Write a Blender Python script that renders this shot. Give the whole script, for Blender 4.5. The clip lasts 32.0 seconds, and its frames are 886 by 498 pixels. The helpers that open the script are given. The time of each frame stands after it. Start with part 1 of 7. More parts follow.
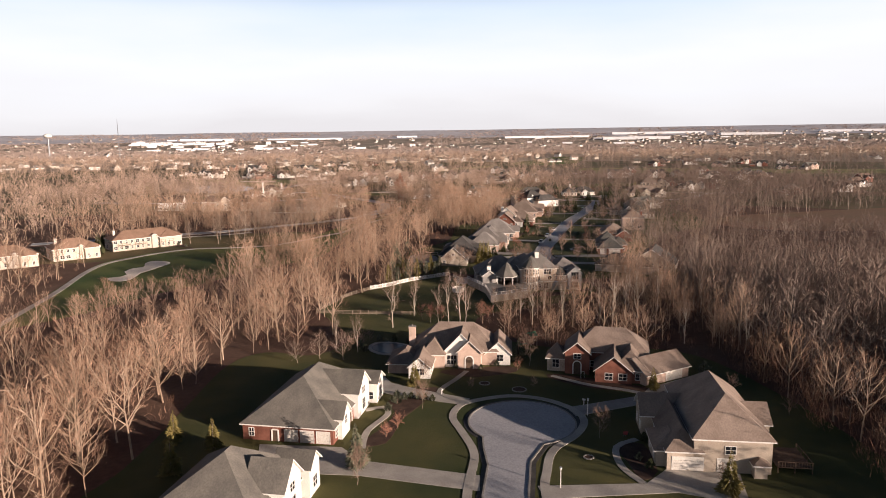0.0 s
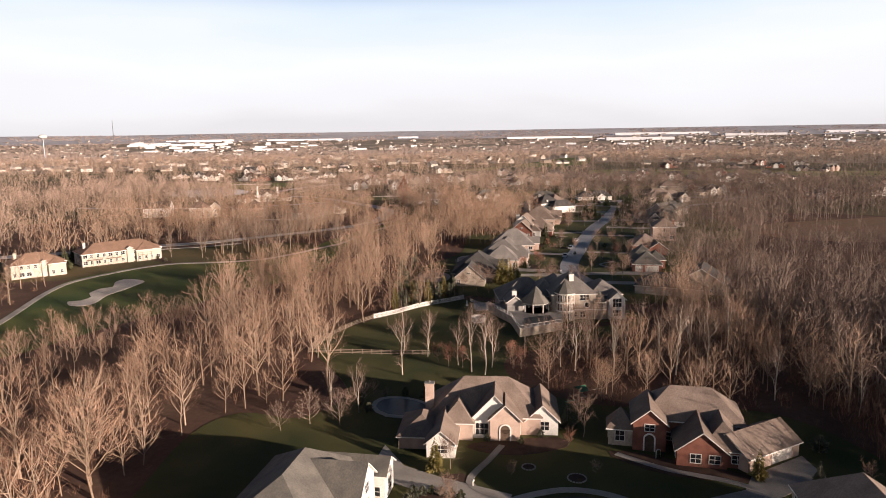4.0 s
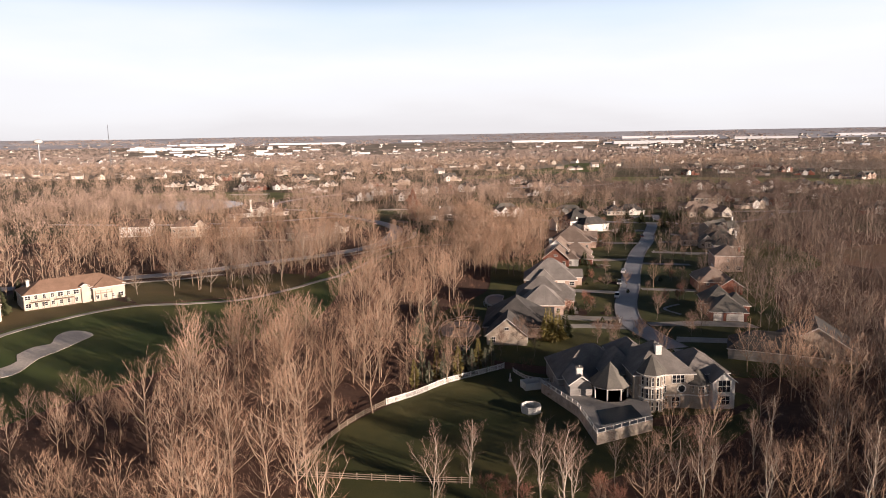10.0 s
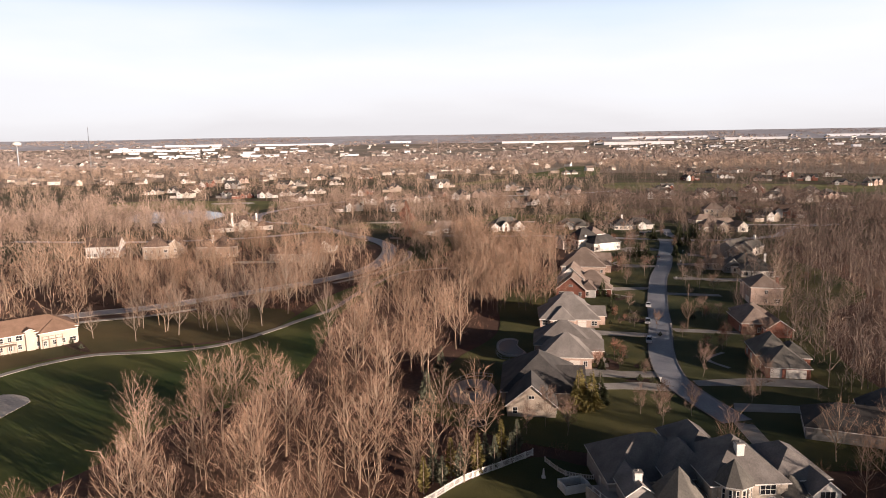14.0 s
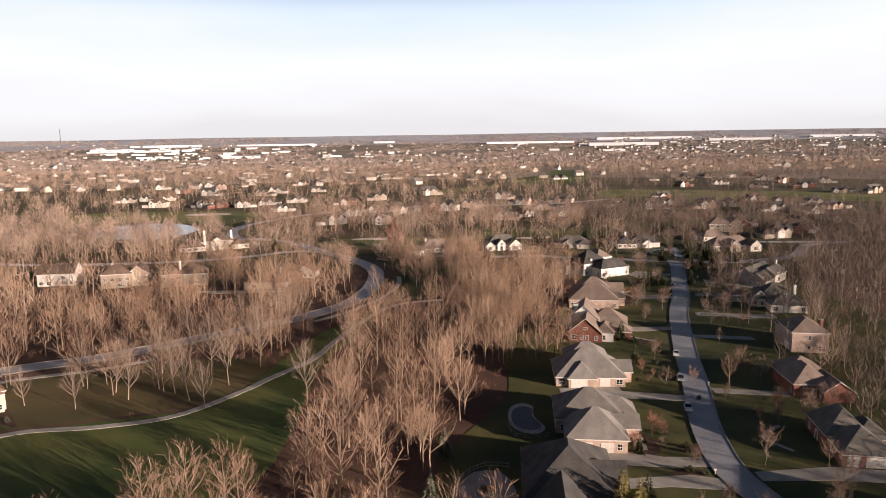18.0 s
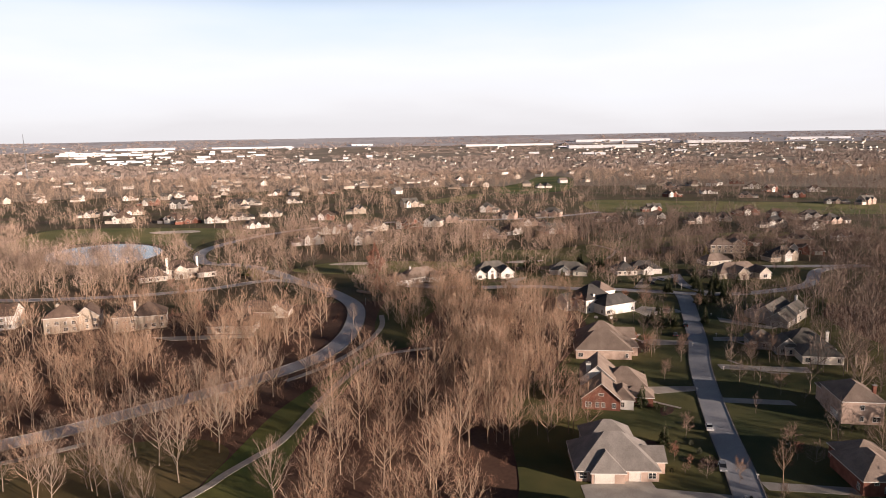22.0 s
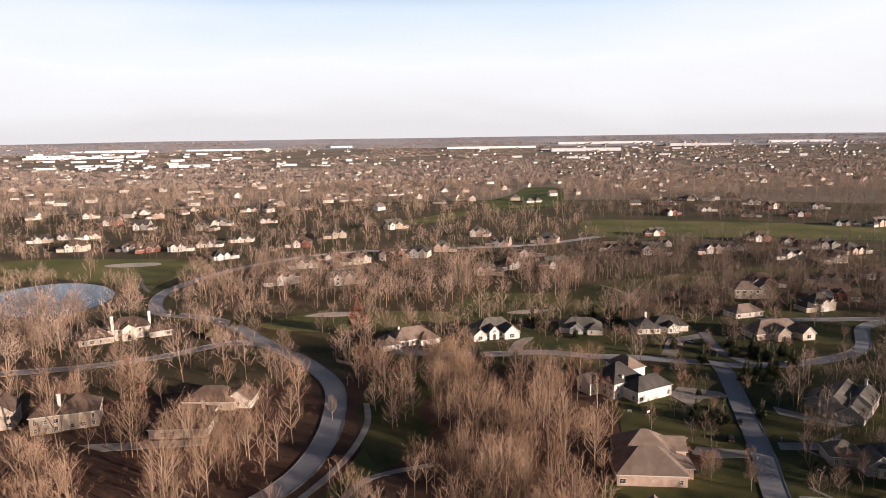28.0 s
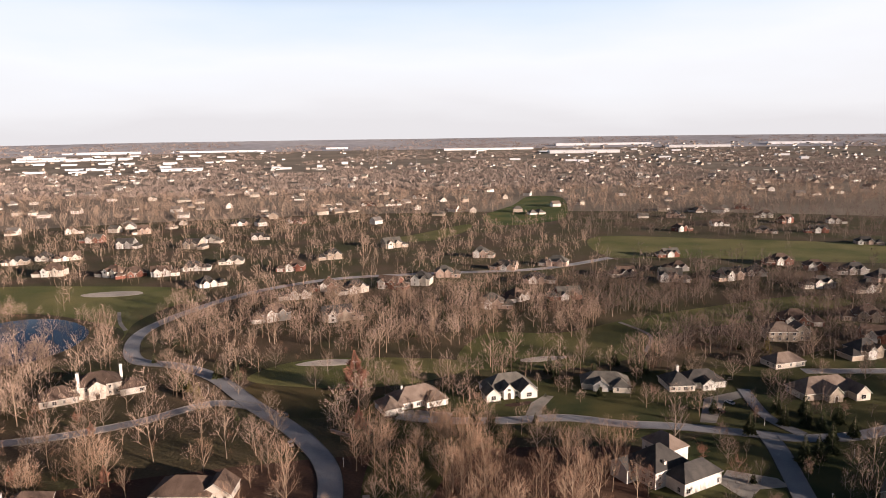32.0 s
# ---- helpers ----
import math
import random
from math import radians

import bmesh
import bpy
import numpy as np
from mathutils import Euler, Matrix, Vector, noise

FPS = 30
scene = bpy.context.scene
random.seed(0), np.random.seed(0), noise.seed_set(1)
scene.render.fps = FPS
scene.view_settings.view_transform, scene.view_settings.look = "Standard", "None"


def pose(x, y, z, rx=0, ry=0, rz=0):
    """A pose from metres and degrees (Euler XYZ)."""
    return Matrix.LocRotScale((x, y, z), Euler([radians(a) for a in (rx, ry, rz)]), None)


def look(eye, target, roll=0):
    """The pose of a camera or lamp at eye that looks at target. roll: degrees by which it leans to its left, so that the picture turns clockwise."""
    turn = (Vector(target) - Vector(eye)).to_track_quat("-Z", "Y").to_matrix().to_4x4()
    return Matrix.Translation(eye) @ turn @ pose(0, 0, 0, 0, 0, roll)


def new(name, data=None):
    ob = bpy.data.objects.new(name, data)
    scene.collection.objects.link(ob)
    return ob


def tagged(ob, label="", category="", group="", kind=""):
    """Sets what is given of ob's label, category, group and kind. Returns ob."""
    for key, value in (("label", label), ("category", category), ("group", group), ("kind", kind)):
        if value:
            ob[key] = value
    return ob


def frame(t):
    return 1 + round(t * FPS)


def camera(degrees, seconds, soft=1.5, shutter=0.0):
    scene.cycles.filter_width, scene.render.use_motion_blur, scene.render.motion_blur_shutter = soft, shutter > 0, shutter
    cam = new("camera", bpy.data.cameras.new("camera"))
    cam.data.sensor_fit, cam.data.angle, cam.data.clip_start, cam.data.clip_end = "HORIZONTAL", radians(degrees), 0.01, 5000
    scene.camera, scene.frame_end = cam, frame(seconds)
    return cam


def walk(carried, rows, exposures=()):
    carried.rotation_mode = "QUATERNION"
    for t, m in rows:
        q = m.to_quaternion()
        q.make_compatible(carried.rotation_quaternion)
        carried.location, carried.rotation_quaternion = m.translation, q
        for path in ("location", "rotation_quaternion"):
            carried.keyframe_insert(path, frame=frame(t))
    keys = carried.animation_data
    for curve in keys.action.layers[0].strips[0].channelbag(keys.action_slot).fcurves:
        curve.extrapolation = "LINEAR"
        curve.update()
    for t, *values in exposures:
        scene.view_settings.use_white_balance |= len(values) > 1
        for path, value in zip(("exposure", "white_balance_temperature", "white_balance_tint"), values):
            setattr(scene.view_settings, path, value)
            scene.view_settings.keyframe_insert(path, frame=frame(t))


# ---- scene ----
cam = camera(65.5, 32.0, soft=0.95)
PATH = [
    (0, (27.17, 39.95, 55.74), (27.243, 49.810, 54.084), -0.80),
    (1, (26.06, 49.82, 55.67), (26.121, 59.683, 54.019), -0.81),
    (2, (24.94, 59.71, 55.60), (24.994, 69.577, 53.961), -0.81),
    (3, (23.80, 69.65, 55.55), (23.859, 79.512, 53.914), -0.81),
    (4, (22.64, 79.64, 55.53), (22.703, 89.508, 53.883), -0.82),
    (5, (21.45, 89.71, 55.55), (21.504, 99.568, 53.899), -0.82),
    (6, (20.24, 99.75, 55.69), (20.282, 109.614, 54.041), -0.76),
    (7, (19.02, 109.68, 56.03), (19.055, 119.545, 54.393), -0.72),
    (8, (17.81, 119.40, 56.66), (17.834, 129.262, 55.036), -0.75),
    (9, (16.60, 128.83, 57.65), (16.627, 138.697, 56.031), -0.74),
    (10, (15.40, 138.04, 58.93), (15.421, 147.910, 57.328), -0.90),
    (11, (14.20, 147.12, 60.42), (14.210, 156.989, 58.827), -1.01),
    (12, (12.97, 156.15, 62.05), (13.010, 166.025, 60.444), -0.90),
    (13, (11.73, 165.23, 63.75), (11.842, 175.098, 62.139), -0.87),
    (14, (10.52, 174.37, 65.52), (10.707, 184.238, 63.910), -0.92),
    (15, (9.39, 183.59, 67.37), (9.661, 193.459, 65.774), -0.98),
    (16, (8.40, 192.91, 69.33), (8.755, 202.774, 67.735), -0.97),
    (17, (7.59, 202.33, 71.40), (7.976, 212.188, 69.787), -0.89),
    (18, (6.92, 211.81, 73.62), (7.344, 221.663, 71.992), -0.87),
    (19, (6.34, 221.29, 76.00), (6.845, 231.146, 74.370), -0.89),
    (20, (5.77, 230.74, 78.56), (6.389, 240.582, 76.926), -0.88),
    (21, (5.18, 240.12, 81.32), (5.864, 249.959, 79.691), -0.90),
    (22, (4.59, 249.53, 84.25), (5.325, 259.373, 82.623), -0.91),
    (23, (4.04, 259.12, 87.31), (4.835, 268.955, 85.678), -0.91),
    (24, (3.58, 269.01, 90.46), (4.421, 278.840, 88.823), -0.89),
    (25, (3.23, 279.29, 93.68), (4.092, 289.119, 92.034), -0.85),
    (26, (2.97, 289.89, 96.98), (3.876, 299.709, 95.328), -0.87),
    (27, (2.77, 300.67, 100.41), (3.739, 310.487, 98.750), -0.87),
    (28, (2.59, 311.53, 103.99), (3.614, 321.337, 102.339), -0.79),
    (29, (2.41, 322.35, 107.76), (3.462, 332.157, 106.098), -0.78),
    (30, (2.21, 333.14, 111.67), (3.280, 342.940, 110.004), -0.79),
    (31, (2.00, 343.90, 115.68), (3.079, 353.699, 114.011), -0.79),
    (32, (1.79, 354.65, 119.74), (2.874, 364.444, 118.066), -0.78),
]
walk(cam, [(t, look(eye, target, roll)) for t, eye, target, roll in PATH], exposures=[(0.0, 0.94), (18.0, 0.95), (32.0, 0.90)])

# ---------------------------------------------------------------- world and sun
SUN_TO = Vector((0.80, -0.60, 0.0)).normalized()
SUN_EL = radians(10.0)
sun_data = bpy.data.lights.new("sun", "SUN")
sun_data.energy, sun_data.angle, sun_data.color = 5.0, radians(0.53), (1.0, 0.795, 0.665)
sun = new("sun", sun_data)
sun_vec = Vector((SUN_TO.x * math.cos(SUN_EL), SUN_TO.y * math.cos(SUN_EL), math.sin(SUN_EL)))
sun.matrix_world = Matrix.Translation((200, -200, 150)) @ sun_vec.to_track_quat("Z", "Y").to_matrix().to_4x4()

world = bpy.data.worlds.new("sky_world")
scene.world = world
world.use_nodes = True
wt = world.node_tree
wt.nodes.clear()
w_out = wt.nodes.new("ShaderNodeOutputWorld")
w_bg = wt.nodes.new("ShaderNodeBackground")
w_sky = wt.nodes.new("ShaderNodeTexSky")
w_sky.sky_type, w_sky.sun_disc = "NISHITA", False
w_sky.sun_elevation, w_sky.sun_rotation = SUN_EL, math.atan2(SUN_TO.x, SUN_TO.y)
w_sky.air_density, w_sky.dust_density, w_sky.ozone_density = 0.5, 0.8, 1.5
w_co = wt.nodes.new("ShaderNodeTexCoord")
w_sep = wt.nodes.new("ShaderNodeSeparateXYZ")
w_low = wt.nodes.new("ShaderNodeMapRange")
w_low.interpolation_type = "SMOOTHSTEP"
w_low.inputs[1].default_value, w_low.inputs[2].default_value = 0.16, 0.25
w_low.inputs[3].default_value, w_low.inputs[4].default_value = 0.94, 0.0
w_map = wt.nodes.new("ShaderNodeMapping")
w_map.inputs["Scale"].default_value = (1.0, 1.0, 5.0)
w_noise = wt.nodes.new("ShaderNodeTexNoise")
w_noise.inputs["Scale"].default_value, w_noise.inputs["Detail"].default_value = 2.2, 6.0
w_lift = wt.nodes.new("ShaderNodeMath")
w_lift.operation = "MULTIPLY_ADD"
w_lift.inputs[1].default_value, w_lift.inputs[2].default_value = 0.16, -0.08
w_sum = wt.nodes.new("ShaderNodeMath")
w_ramp = wt.nodes.new("ShaderNodeValToRGB")
for k, (at, col) in enumerate(((0.0, (0.88, 0.85, 0.855)), (0.035, (0.97, 0.95, 0.955)), (0.10, (1.03, 1.04, 1.065)), (0.20, (0.77, 0.90, 1.06)))):
    el = w_ramp.color_ramp.elements[k] if k < 2 else w_ramp.color_ramp.elements.new(at)
    el.position, el.color = at, (*col, 1)
w_mul = wt.nodes.new("ShaderNodeMix")
w_mul.data_type, w_mul.blend_type = "RGBA", "MULTIPLY"
w_mul.inputs[0].default_value = 1.0
SKY = 0.03
w_mul.inputs[7].default_value = (0.532 / SKY, 0.531 / SKY, 0.545 / SKY, 1)
w_mix = wt.nodes.new("ShaderNodeMix")
w_mix.data_type = "RGBA"
for a, b in ((w_co.outputs["Generated"], w_map.inputs["Vector"]), (w_map.outputs[0], w_noise.inputs["Vector"]), (w_noise.outputs[0], w_lift.inputs[0]),
             (w_lift.outputs[0], w_sum.inputs[0]), (w_sep.outputs[2], w_sum.inputs[1]), (w_sum.outputs[0], w_ramp.inputs[0]),
             (w_ramp.outputs[0], w_mul.inputs[6]), (w_co.outputs["Generated"], w_sep.inputs[0]), (w_sep.outputs[2], w_low.inputs[0]), (w_low.outputs[0], w_mix.inputs[0]),
             (w_sky.outputs[0], w_mix.inputs[6]), (w_mul.outputs[2], w_mix.inputs[7]), (w_mix.outputs[2], w_bg.inputs[0]), (w_bg.outputs[0], w_out.inputs[0])):
    wt.links.new(a, b)
w_bg.inputs[1].default_value = SKY


# ---------------------------------------------------------------- materials
def mat(name, c1, c2, scale=1.0, fine=8.0, rough=0.85, bump=0.3, metal=0.0, spread=0.10, detail=4.0, tall=1.0, island=False, spec=0.3, depth=0.05):
    """Two colours mixed by coarse noise, broken by fine noise, with a value shift for each object or island."""
    m = bpy.data.materials.new(name)
    m.use_nodes = True
    nt = m.node_tree
    n, l = nt.nodes, nt.links
    b = n["Principled BSDF"]
    b.inputs["Roughness"].default_value, b.inputs["Metallic"].default_value = rough, metal
    b.inputs["Specular IOR Level"].default_value = spec
    tc = n.new("ShaderNodeTexCoord")
    mp = n.new("ShaderNodeMapping")
    mp.inputs["Scale"].default_value = (1, 1, tall)
    l.new(tc.outputs["Object"], mp.inputs[0])
    big = n.new("ShaderNodeTexNoise")
    big.inputs["Scale"].default_value, big.inputs["Detail"].default_value = scale, detail
    small = n.new("ShaderNodeTexNoise")
    small.inputs["Scale"].default_value, small.inputs["Detail"].default_value = fine, 3.0
    l.new(mp.outputs[0], big.inputs["Vector"])
    l.new(mp.outputs[0], small.inputs["Vector"])
    ramp = n.new("ShaderNodeMapRange")
    ramp.inputs[1].default_value, ramp.inputs[2].default_value = 0.34, 0.66
    l.new(big.outputs[0], ramp.inputs[0])
    mix = n.new("ShaderNodeMix")
    mix.data_type = "RGBA"
    mix.inputs[6].default_value, mix.inputs[7].default_value = (*c1, 1), (*c2, 1)
    l.new(ramp.outputs[0], mix.inputs[0])
    hsv = n.new("ShaderNodeHueSaturation")
    l.new(mix.outputs[2], hsv.inputs["Color"])
    grain = n.new("ShaderNodeMapRange")
    grain.inputs[1].default_value, grain.inputs[2].default_value = 0.3, 0.7
    grain.inputs[3].default_value, grain.inputs[4].default_value = 0.84, 1.16
    l.new(small.outputs[0], grain.inputs[0])
    who = n.new("ShaderNodeNewGeometry" if island else "ShaderNodeObjectInfo")
    own = n.new("ShaderNodeMapRange")
    own.inputs[3].default_value, own.inputs[4].default_value = 1 - spread, 1 + spread
    l.new(who.outputs["Random Per Island" if island else "Random"], own.inputs[0])
    mul = n.new("ShaderNodeMath")
    mul.operation = "MULTIPLY"
    l.new(grain.outputs[0], mul.inputs[0])
    l.new(own.outputs[0], mul.inputs[1])
    l.new(mul.outputs[0], hsv.inputs["Value"])
    l.new(hsv.outputs[0], b.inputs["Base Color"])
    if bump:
        bp = n.new("ShaderNodeBump")
        bp.inputs["Strength"].default_value, bp.inputs["Distance"].default_value = bump, depth
        l.new(small.outputs[0], bp.inputs["Height"])
        l.new(bp.outputs[0], b.inputs["Normal"])
    return m


M = {
    "litter": mat("leaf_litter", (0.070, 0.034, 0.024), (0.128, 0.075, 0.050), 0.045, 0.9, 0.95, 0.5, detail=8),
    "meadow": mat("dry_meadow", (0.17, 0.090, 0.060), (0.14, 0.095, 0.055), 0.02, 0.4, 0.95, 0.5, detail=8),
    "grass": mat("lawn_grass", (0.036, 0.049, 0.014), (0.108, 0.096, 0.032), 0.045, 7.0, 0.95, 0.8, detail=7, depth=0.1),
    "fairway": mat("fairway_grass", (0.052, 0.088, 0.020), (0.135, 0.138, 0.038), 0.030, 7.0, 0.95, 0.7, detail=7, depth=0.1),
    "meadow_grass": mat("pale_winter_turf", (0.110, 0.125, 0.038), (0.215, 0.195, 0.075), 0.020, 1.0, 0.95, 0.9, detail=7, depth=0.6),
    "rough": mat("golden_rough_grass", (0.150, 0.108, 0.046), (0.070, 0.066, 0.024), 0.035, 7.0, 0.95, 0.8, detail=7, depth=0.1),
    "mulch": mat("mulch", (0.050, 0.028, 0.020), (0.085, 0.050, 0.036), 0.5, 6.0, 0.95, 0.6),
    "court": mat("pale_worn_paving", (0.31, 0.31, 0.33), (0.37, 0.365, 0.38), 0.10, 3.0, 0.85, 0.2, detail=7),
    "road": mat("worn_pale_asphalt", (0.275, 0.28, 0.305), (0.35, 0.35, 0.37), 0.12, 3.0, 0.58, 0.15, detail=7, spec=0.5),
    "concrete": mat("pale_concrete", (0.30, 0.275, 0.245), (0.40, 0.37, 0.33), 0.25, 5.0, 0.85, 0.2, detail=6),
    "kerb": mat("kerb_concrete", (0.22, 0.205, 0.19), (0.32, 0.30, 0.27), 0.5, 5.0, 0.85, 0.2),
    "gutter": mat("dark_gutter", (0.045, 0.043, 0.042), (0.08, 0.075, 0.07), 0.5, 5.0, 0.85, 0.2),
    "sand": mat("bunker_sand", (0.58, 0.51, 0.44), (0.70, 0.63, 0.55), 0.15, 2.0, 0.95, 0.5, depth=0.2),
    "roof": mat("taupe_shingles", (0.165, 0.148, 0.135), (0.230, 0.207, 0.190), 0.35, 4.0, 0.9, 0.4, spread=0.16, tall=0.4),
    "roof_grey": mat("grey_shingles", (0.105, 0.098, 0.088), (0.160, 0.146, 0.126), 0.35, 4.0, 0.9, 0.4, spread=0.16, tall=0.4),
    "roof_dark": mat("dark_shingles", (0.050, 0.047, 0.046), (0.085, 0.078, 0.072), 0.35, 4.0, 0.9, 0.4, spread=0.2, tall=0.4),
    "roof_brown": mat("brown_shingles", (0.178, 0.134, 0.109), (0.242, 0.188, 0.154), 0.35, 4.0, 0.9, 0.4, spread=0.16, tall=0.4),
    "roof_umber": mat("umber_shingles", (0.105, 0.072, 0.056), (0.155, 0.108, 0.085), 0.35, 4.0, 0.9, 0.4, spread=0.2, tall=0.4),
    "roof_clay": mat("clay_roof", (0.23, 0.145, 0.10), (0.30, 0.19, 0.135), 0.35, 4.0, 0.9, 0.4, tall=0.4),
    "white": mat("white_paint", (0.62, 0.59, 0.55), (0.72, 0.69, 0.645), 0.4, 6.0, 0.6, 0.1, spread=0.05),
    "cream": mat("cream_siding", (0.52, 0.465, 0.40), (0.62, 0.56, 0.485), 0.3, 6.0, 0.75, 0.2, spread=0.12, tall=6.0),
    "tan": mat("tan_stucco", (0.37, 0.305, 0.245), (0.46, 0.385, 0.31), 0.3, 5.0, 0.85, 0.3, spread=0.12),
    "sandstone": mat("pale_sandstone", (0.46, 0.39, 0.325), (0.55, 0.475, 0.40), 0.3, 5.0, 0.85, 0.3, spread=0.06),
    "shed": mat("white_sheet_cladding", (0.68, 0.68, 0.70), (0.78, 0.78, 0.80), 0.02, 0.3, 0.5, 0.0, spread=0.12),
    "grey": mat("grey_siding", (0.26, 0.24, 0.225), (0.34, 0.32, 0.30), 0.3, 5.0, 0.8, 0.2, spread=0.12, tall=6.0),
    "limestone": mat("limestone", (0.34, 0.285, 0.23), (0.46, 0.39, 0.32), 0.7, 3.0, 0.85, 0.5),
    "brick": mat("red_brick", (0.16, 0.062, 0.044), (0.24, 0.100, 0.070), 0.6, 9.0, 0.9, 0.5, spread=0.12),
    "brick_pink": mat("pale_brick", (0.40, 0.29, 0.235), (0.52, 0.39, 0.32), 0.6, 9.0, 0.9, 0.5, spread=0.1),
    "door": mat("painted_garage_door", (0.60, 0.555, 0.50), (0.70, 0.655, 0.60), 0.5, 5.0, 0.55, 0.1),
    "wood": mat("weathered_wood", (0.20, 0.155, 0.115), (0.30, 0.24, 0.185), 1.5, 10.0, 0.9, 0.4),
    "dark_wood": mat("dark_wood", (0.07, 0.045, 0.032), (0.11, 0.075, 0.052), 1.5, 10.0, 0.85, 0.4),
    "bark": mat("grey_bark", (0.215, 0.165, 0.125), (0.370, 0.298, 0.235), 0.6, 3.0, 0.95, 0.5, spread=0.25, tall=0.3),
    "bark_pale": mat("pale_bark", (0.36, 0.30, 0.24), (0.52, 0.45, 0.37), 0.6, 3.0, 0.95, 0.5, spread=0.2, tall=0.3),
    "twig": mat("bare_twigs", (0.190, 0.126, 0.094), (0.275, 0.190, 0.145), 0.25, 2.0, 0.95, 0.0, spread=0.28),
    "twig_wood": mat("woodland_twigs", (0.195, 0.106, 0.068), (0.500, 0.320, 0.222), 0.08, 0.5, 0.95, 0.0, spread=0.16, island=True),
    # shade-tinted copies of twig_wood and bark_wood for the less lit eastern trees
    "twig_shade": mat("shade_tinted_twigs", (0.132, 0.086, 0.069), (0.255, 0.182, 0.150), 0.09, 0.5, 0.95, 0.0, spread=0.16, island=True),
    "bark_shade": mat("shade_tinted_bark", (0.132, 0.098, 0.079), (0.250, 0.198, 0.164), 0.05, 2.0, 0.95, 0.0, spread=0.25, island=True),
    "bark_wood": mat("woodland_bark", (0.205, 0.140, 0.095), (0.395, 0.295, 0.220), 0.05, 2.0, 0.95, 0.0, spread=0.22, island=True),
    "brush": mat("russet_brush", (0.170, 0.085, 0.054), (0.250, 0.150, 0.102), 0.06, 2.0, 0.95, 0.0, spread=0.35, island=True),
    "russet": mat("russet_leaves", (0.26, 0.120, 0.080), (0.34, 0.175, 0.125), 0.4, 3.0, 0.9, 0.0, spread=0.25),
    "needle": mat("conifer_needles", (0.040, 0.050, 0.022), (0.085, 0.085, 0.038), 0.6, 4.0, 0.9, 0.0, spread=0.25),
    "needle_pale": mat("pale_conifer_needles", (0.085, 0.090, 0.060), (0.135, 0.135, 0.090), 0.6, 4.0, 0.9, 0.0, spread=0.2),
    "needle_gold": mat("golden_evergreen", (0.15, 0.125, 0.035), (0.20, 0.16, 0.06), 0.6, 4.0, 0.9, 0.0, spread=0.2),
    # brighter, lit-side tone for far trees; eastern ones take the shade copies
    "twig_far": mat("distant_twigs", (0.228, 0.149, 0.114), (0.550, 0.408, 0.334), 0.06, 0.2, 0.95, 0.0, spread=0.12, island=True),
    "suburb": mat("garden_ground", (0.072, 0.074, 0.028), (0.130, 0.090, 0.058), 0.018, 0.8, 0.95, 0.8, detail=8, depth=0.5),
    # far_wood and rim are paled and greyed to paint in distance haze
    "far_wood": mat("haze_paled_woodland", (0.215, 0.165, 0.140), (0.320, 0.255, 0.222), 0.010, 0.05, 0.95, 0.0, spread=0.10, island=True),
    # far_ground lifted to the lit treetops' tone, softening contrast as haze would
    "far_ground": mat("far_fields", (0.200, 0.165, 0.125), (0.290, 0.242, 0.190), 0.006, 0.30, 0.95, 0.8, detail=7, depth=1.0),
    "rim": mat("haze_tinted_rim", (0.38, 0.375, 0.41), (0.50, 0.485, 0.51), 0.002, 0.02, 0.95, 0.0),
    "metal": mat("grey_metal", (0.30, 0.30, 0.31), (0.38, 0.38, 0.39), 1.0, 8.0, 0.4, 0.0, metal=0.7),
    "rubber": mat("tyre_rubber", (0.018, 0.018, 0.018), (0.03, 0.03, 0.03), 2.0, 20.0, 0.8, 0.1),
    "car_white": mat("white_car_paint", (0.66, 0.66, 0.66), (0.70, 0.70, 0.70), 0.5, 2.0, 0.25, 0.0, spec=0.5),
    "car_silver": mat("silver_car_paint", (0.40, 0.41, 0.42), (0.45, 0.46, 0.47), 0.5, 2.0, 0.25, 0.0, metal=0.5, spec=0.5),
    "car_dark": mat("dark_car_paint", (0.03, 0.032, 0.036), (0.04, 0.042, 0.046), 0.5, 2.0, 0.25, 0.0, spec=0.5),
    "glass": mat("window_glass", (0.016, 0.018, 0.022), (0.026, 0.028, 0.032), 0.3, 1.0, 0.06, 0.0, spec=0.6),
    "pool": mat("pool_cover", (0.022, 0.034, 0.045), (0.035, 0.050, 0.062), 0.3, 2.0, 0.35, 0.1),
    "water": mat("pond_water", (0.030, 0.040, 0.050), (0.045, 0.055, 0.062), 0.05, 0.6, 0.03, 0.03, spec=0.9),
    "red": mat("red_plastic", (0.45, 0.05, 0.04), (0.50, 0.07, 0.05), 1.0, 8.0, 0.5, 0.0),
    "green": mat("green_canvas", (0.03, 0.10, 0.06), (0.05, 0.14, 0.08), 1.0, 8.0, 0.8, 0.1),
}


# ---------------------------------------------------------------- helpers
def mesh_ob(name, bm, mats, parent=None):
    me = bpy.data.meshes.new(name)
    bm.to_mesh(me)
    bm.free()
    for m in mats if isinstance(mats, (list, tuple)) else [mats]:
        me.materials.append(M[m] if isinstance(m, str) else m)
    ob = new(name, me)
    ob.parent = parent
    return ob


def part(name, bm, material, parent, label=""):
    return tagged(mesh_ob(name, bm, material, parent), label)


def shared(name, me, parent, m):
    ob = new(name, me)
    ob.parent = parent
    ob.matrix_basis = m
    return ob


def root(name, x, y, z=0.0, rot=0.0):
    e = new(name)
    e.matrix_basis = pose(x, y, z, 0, 0, rot)
    return e


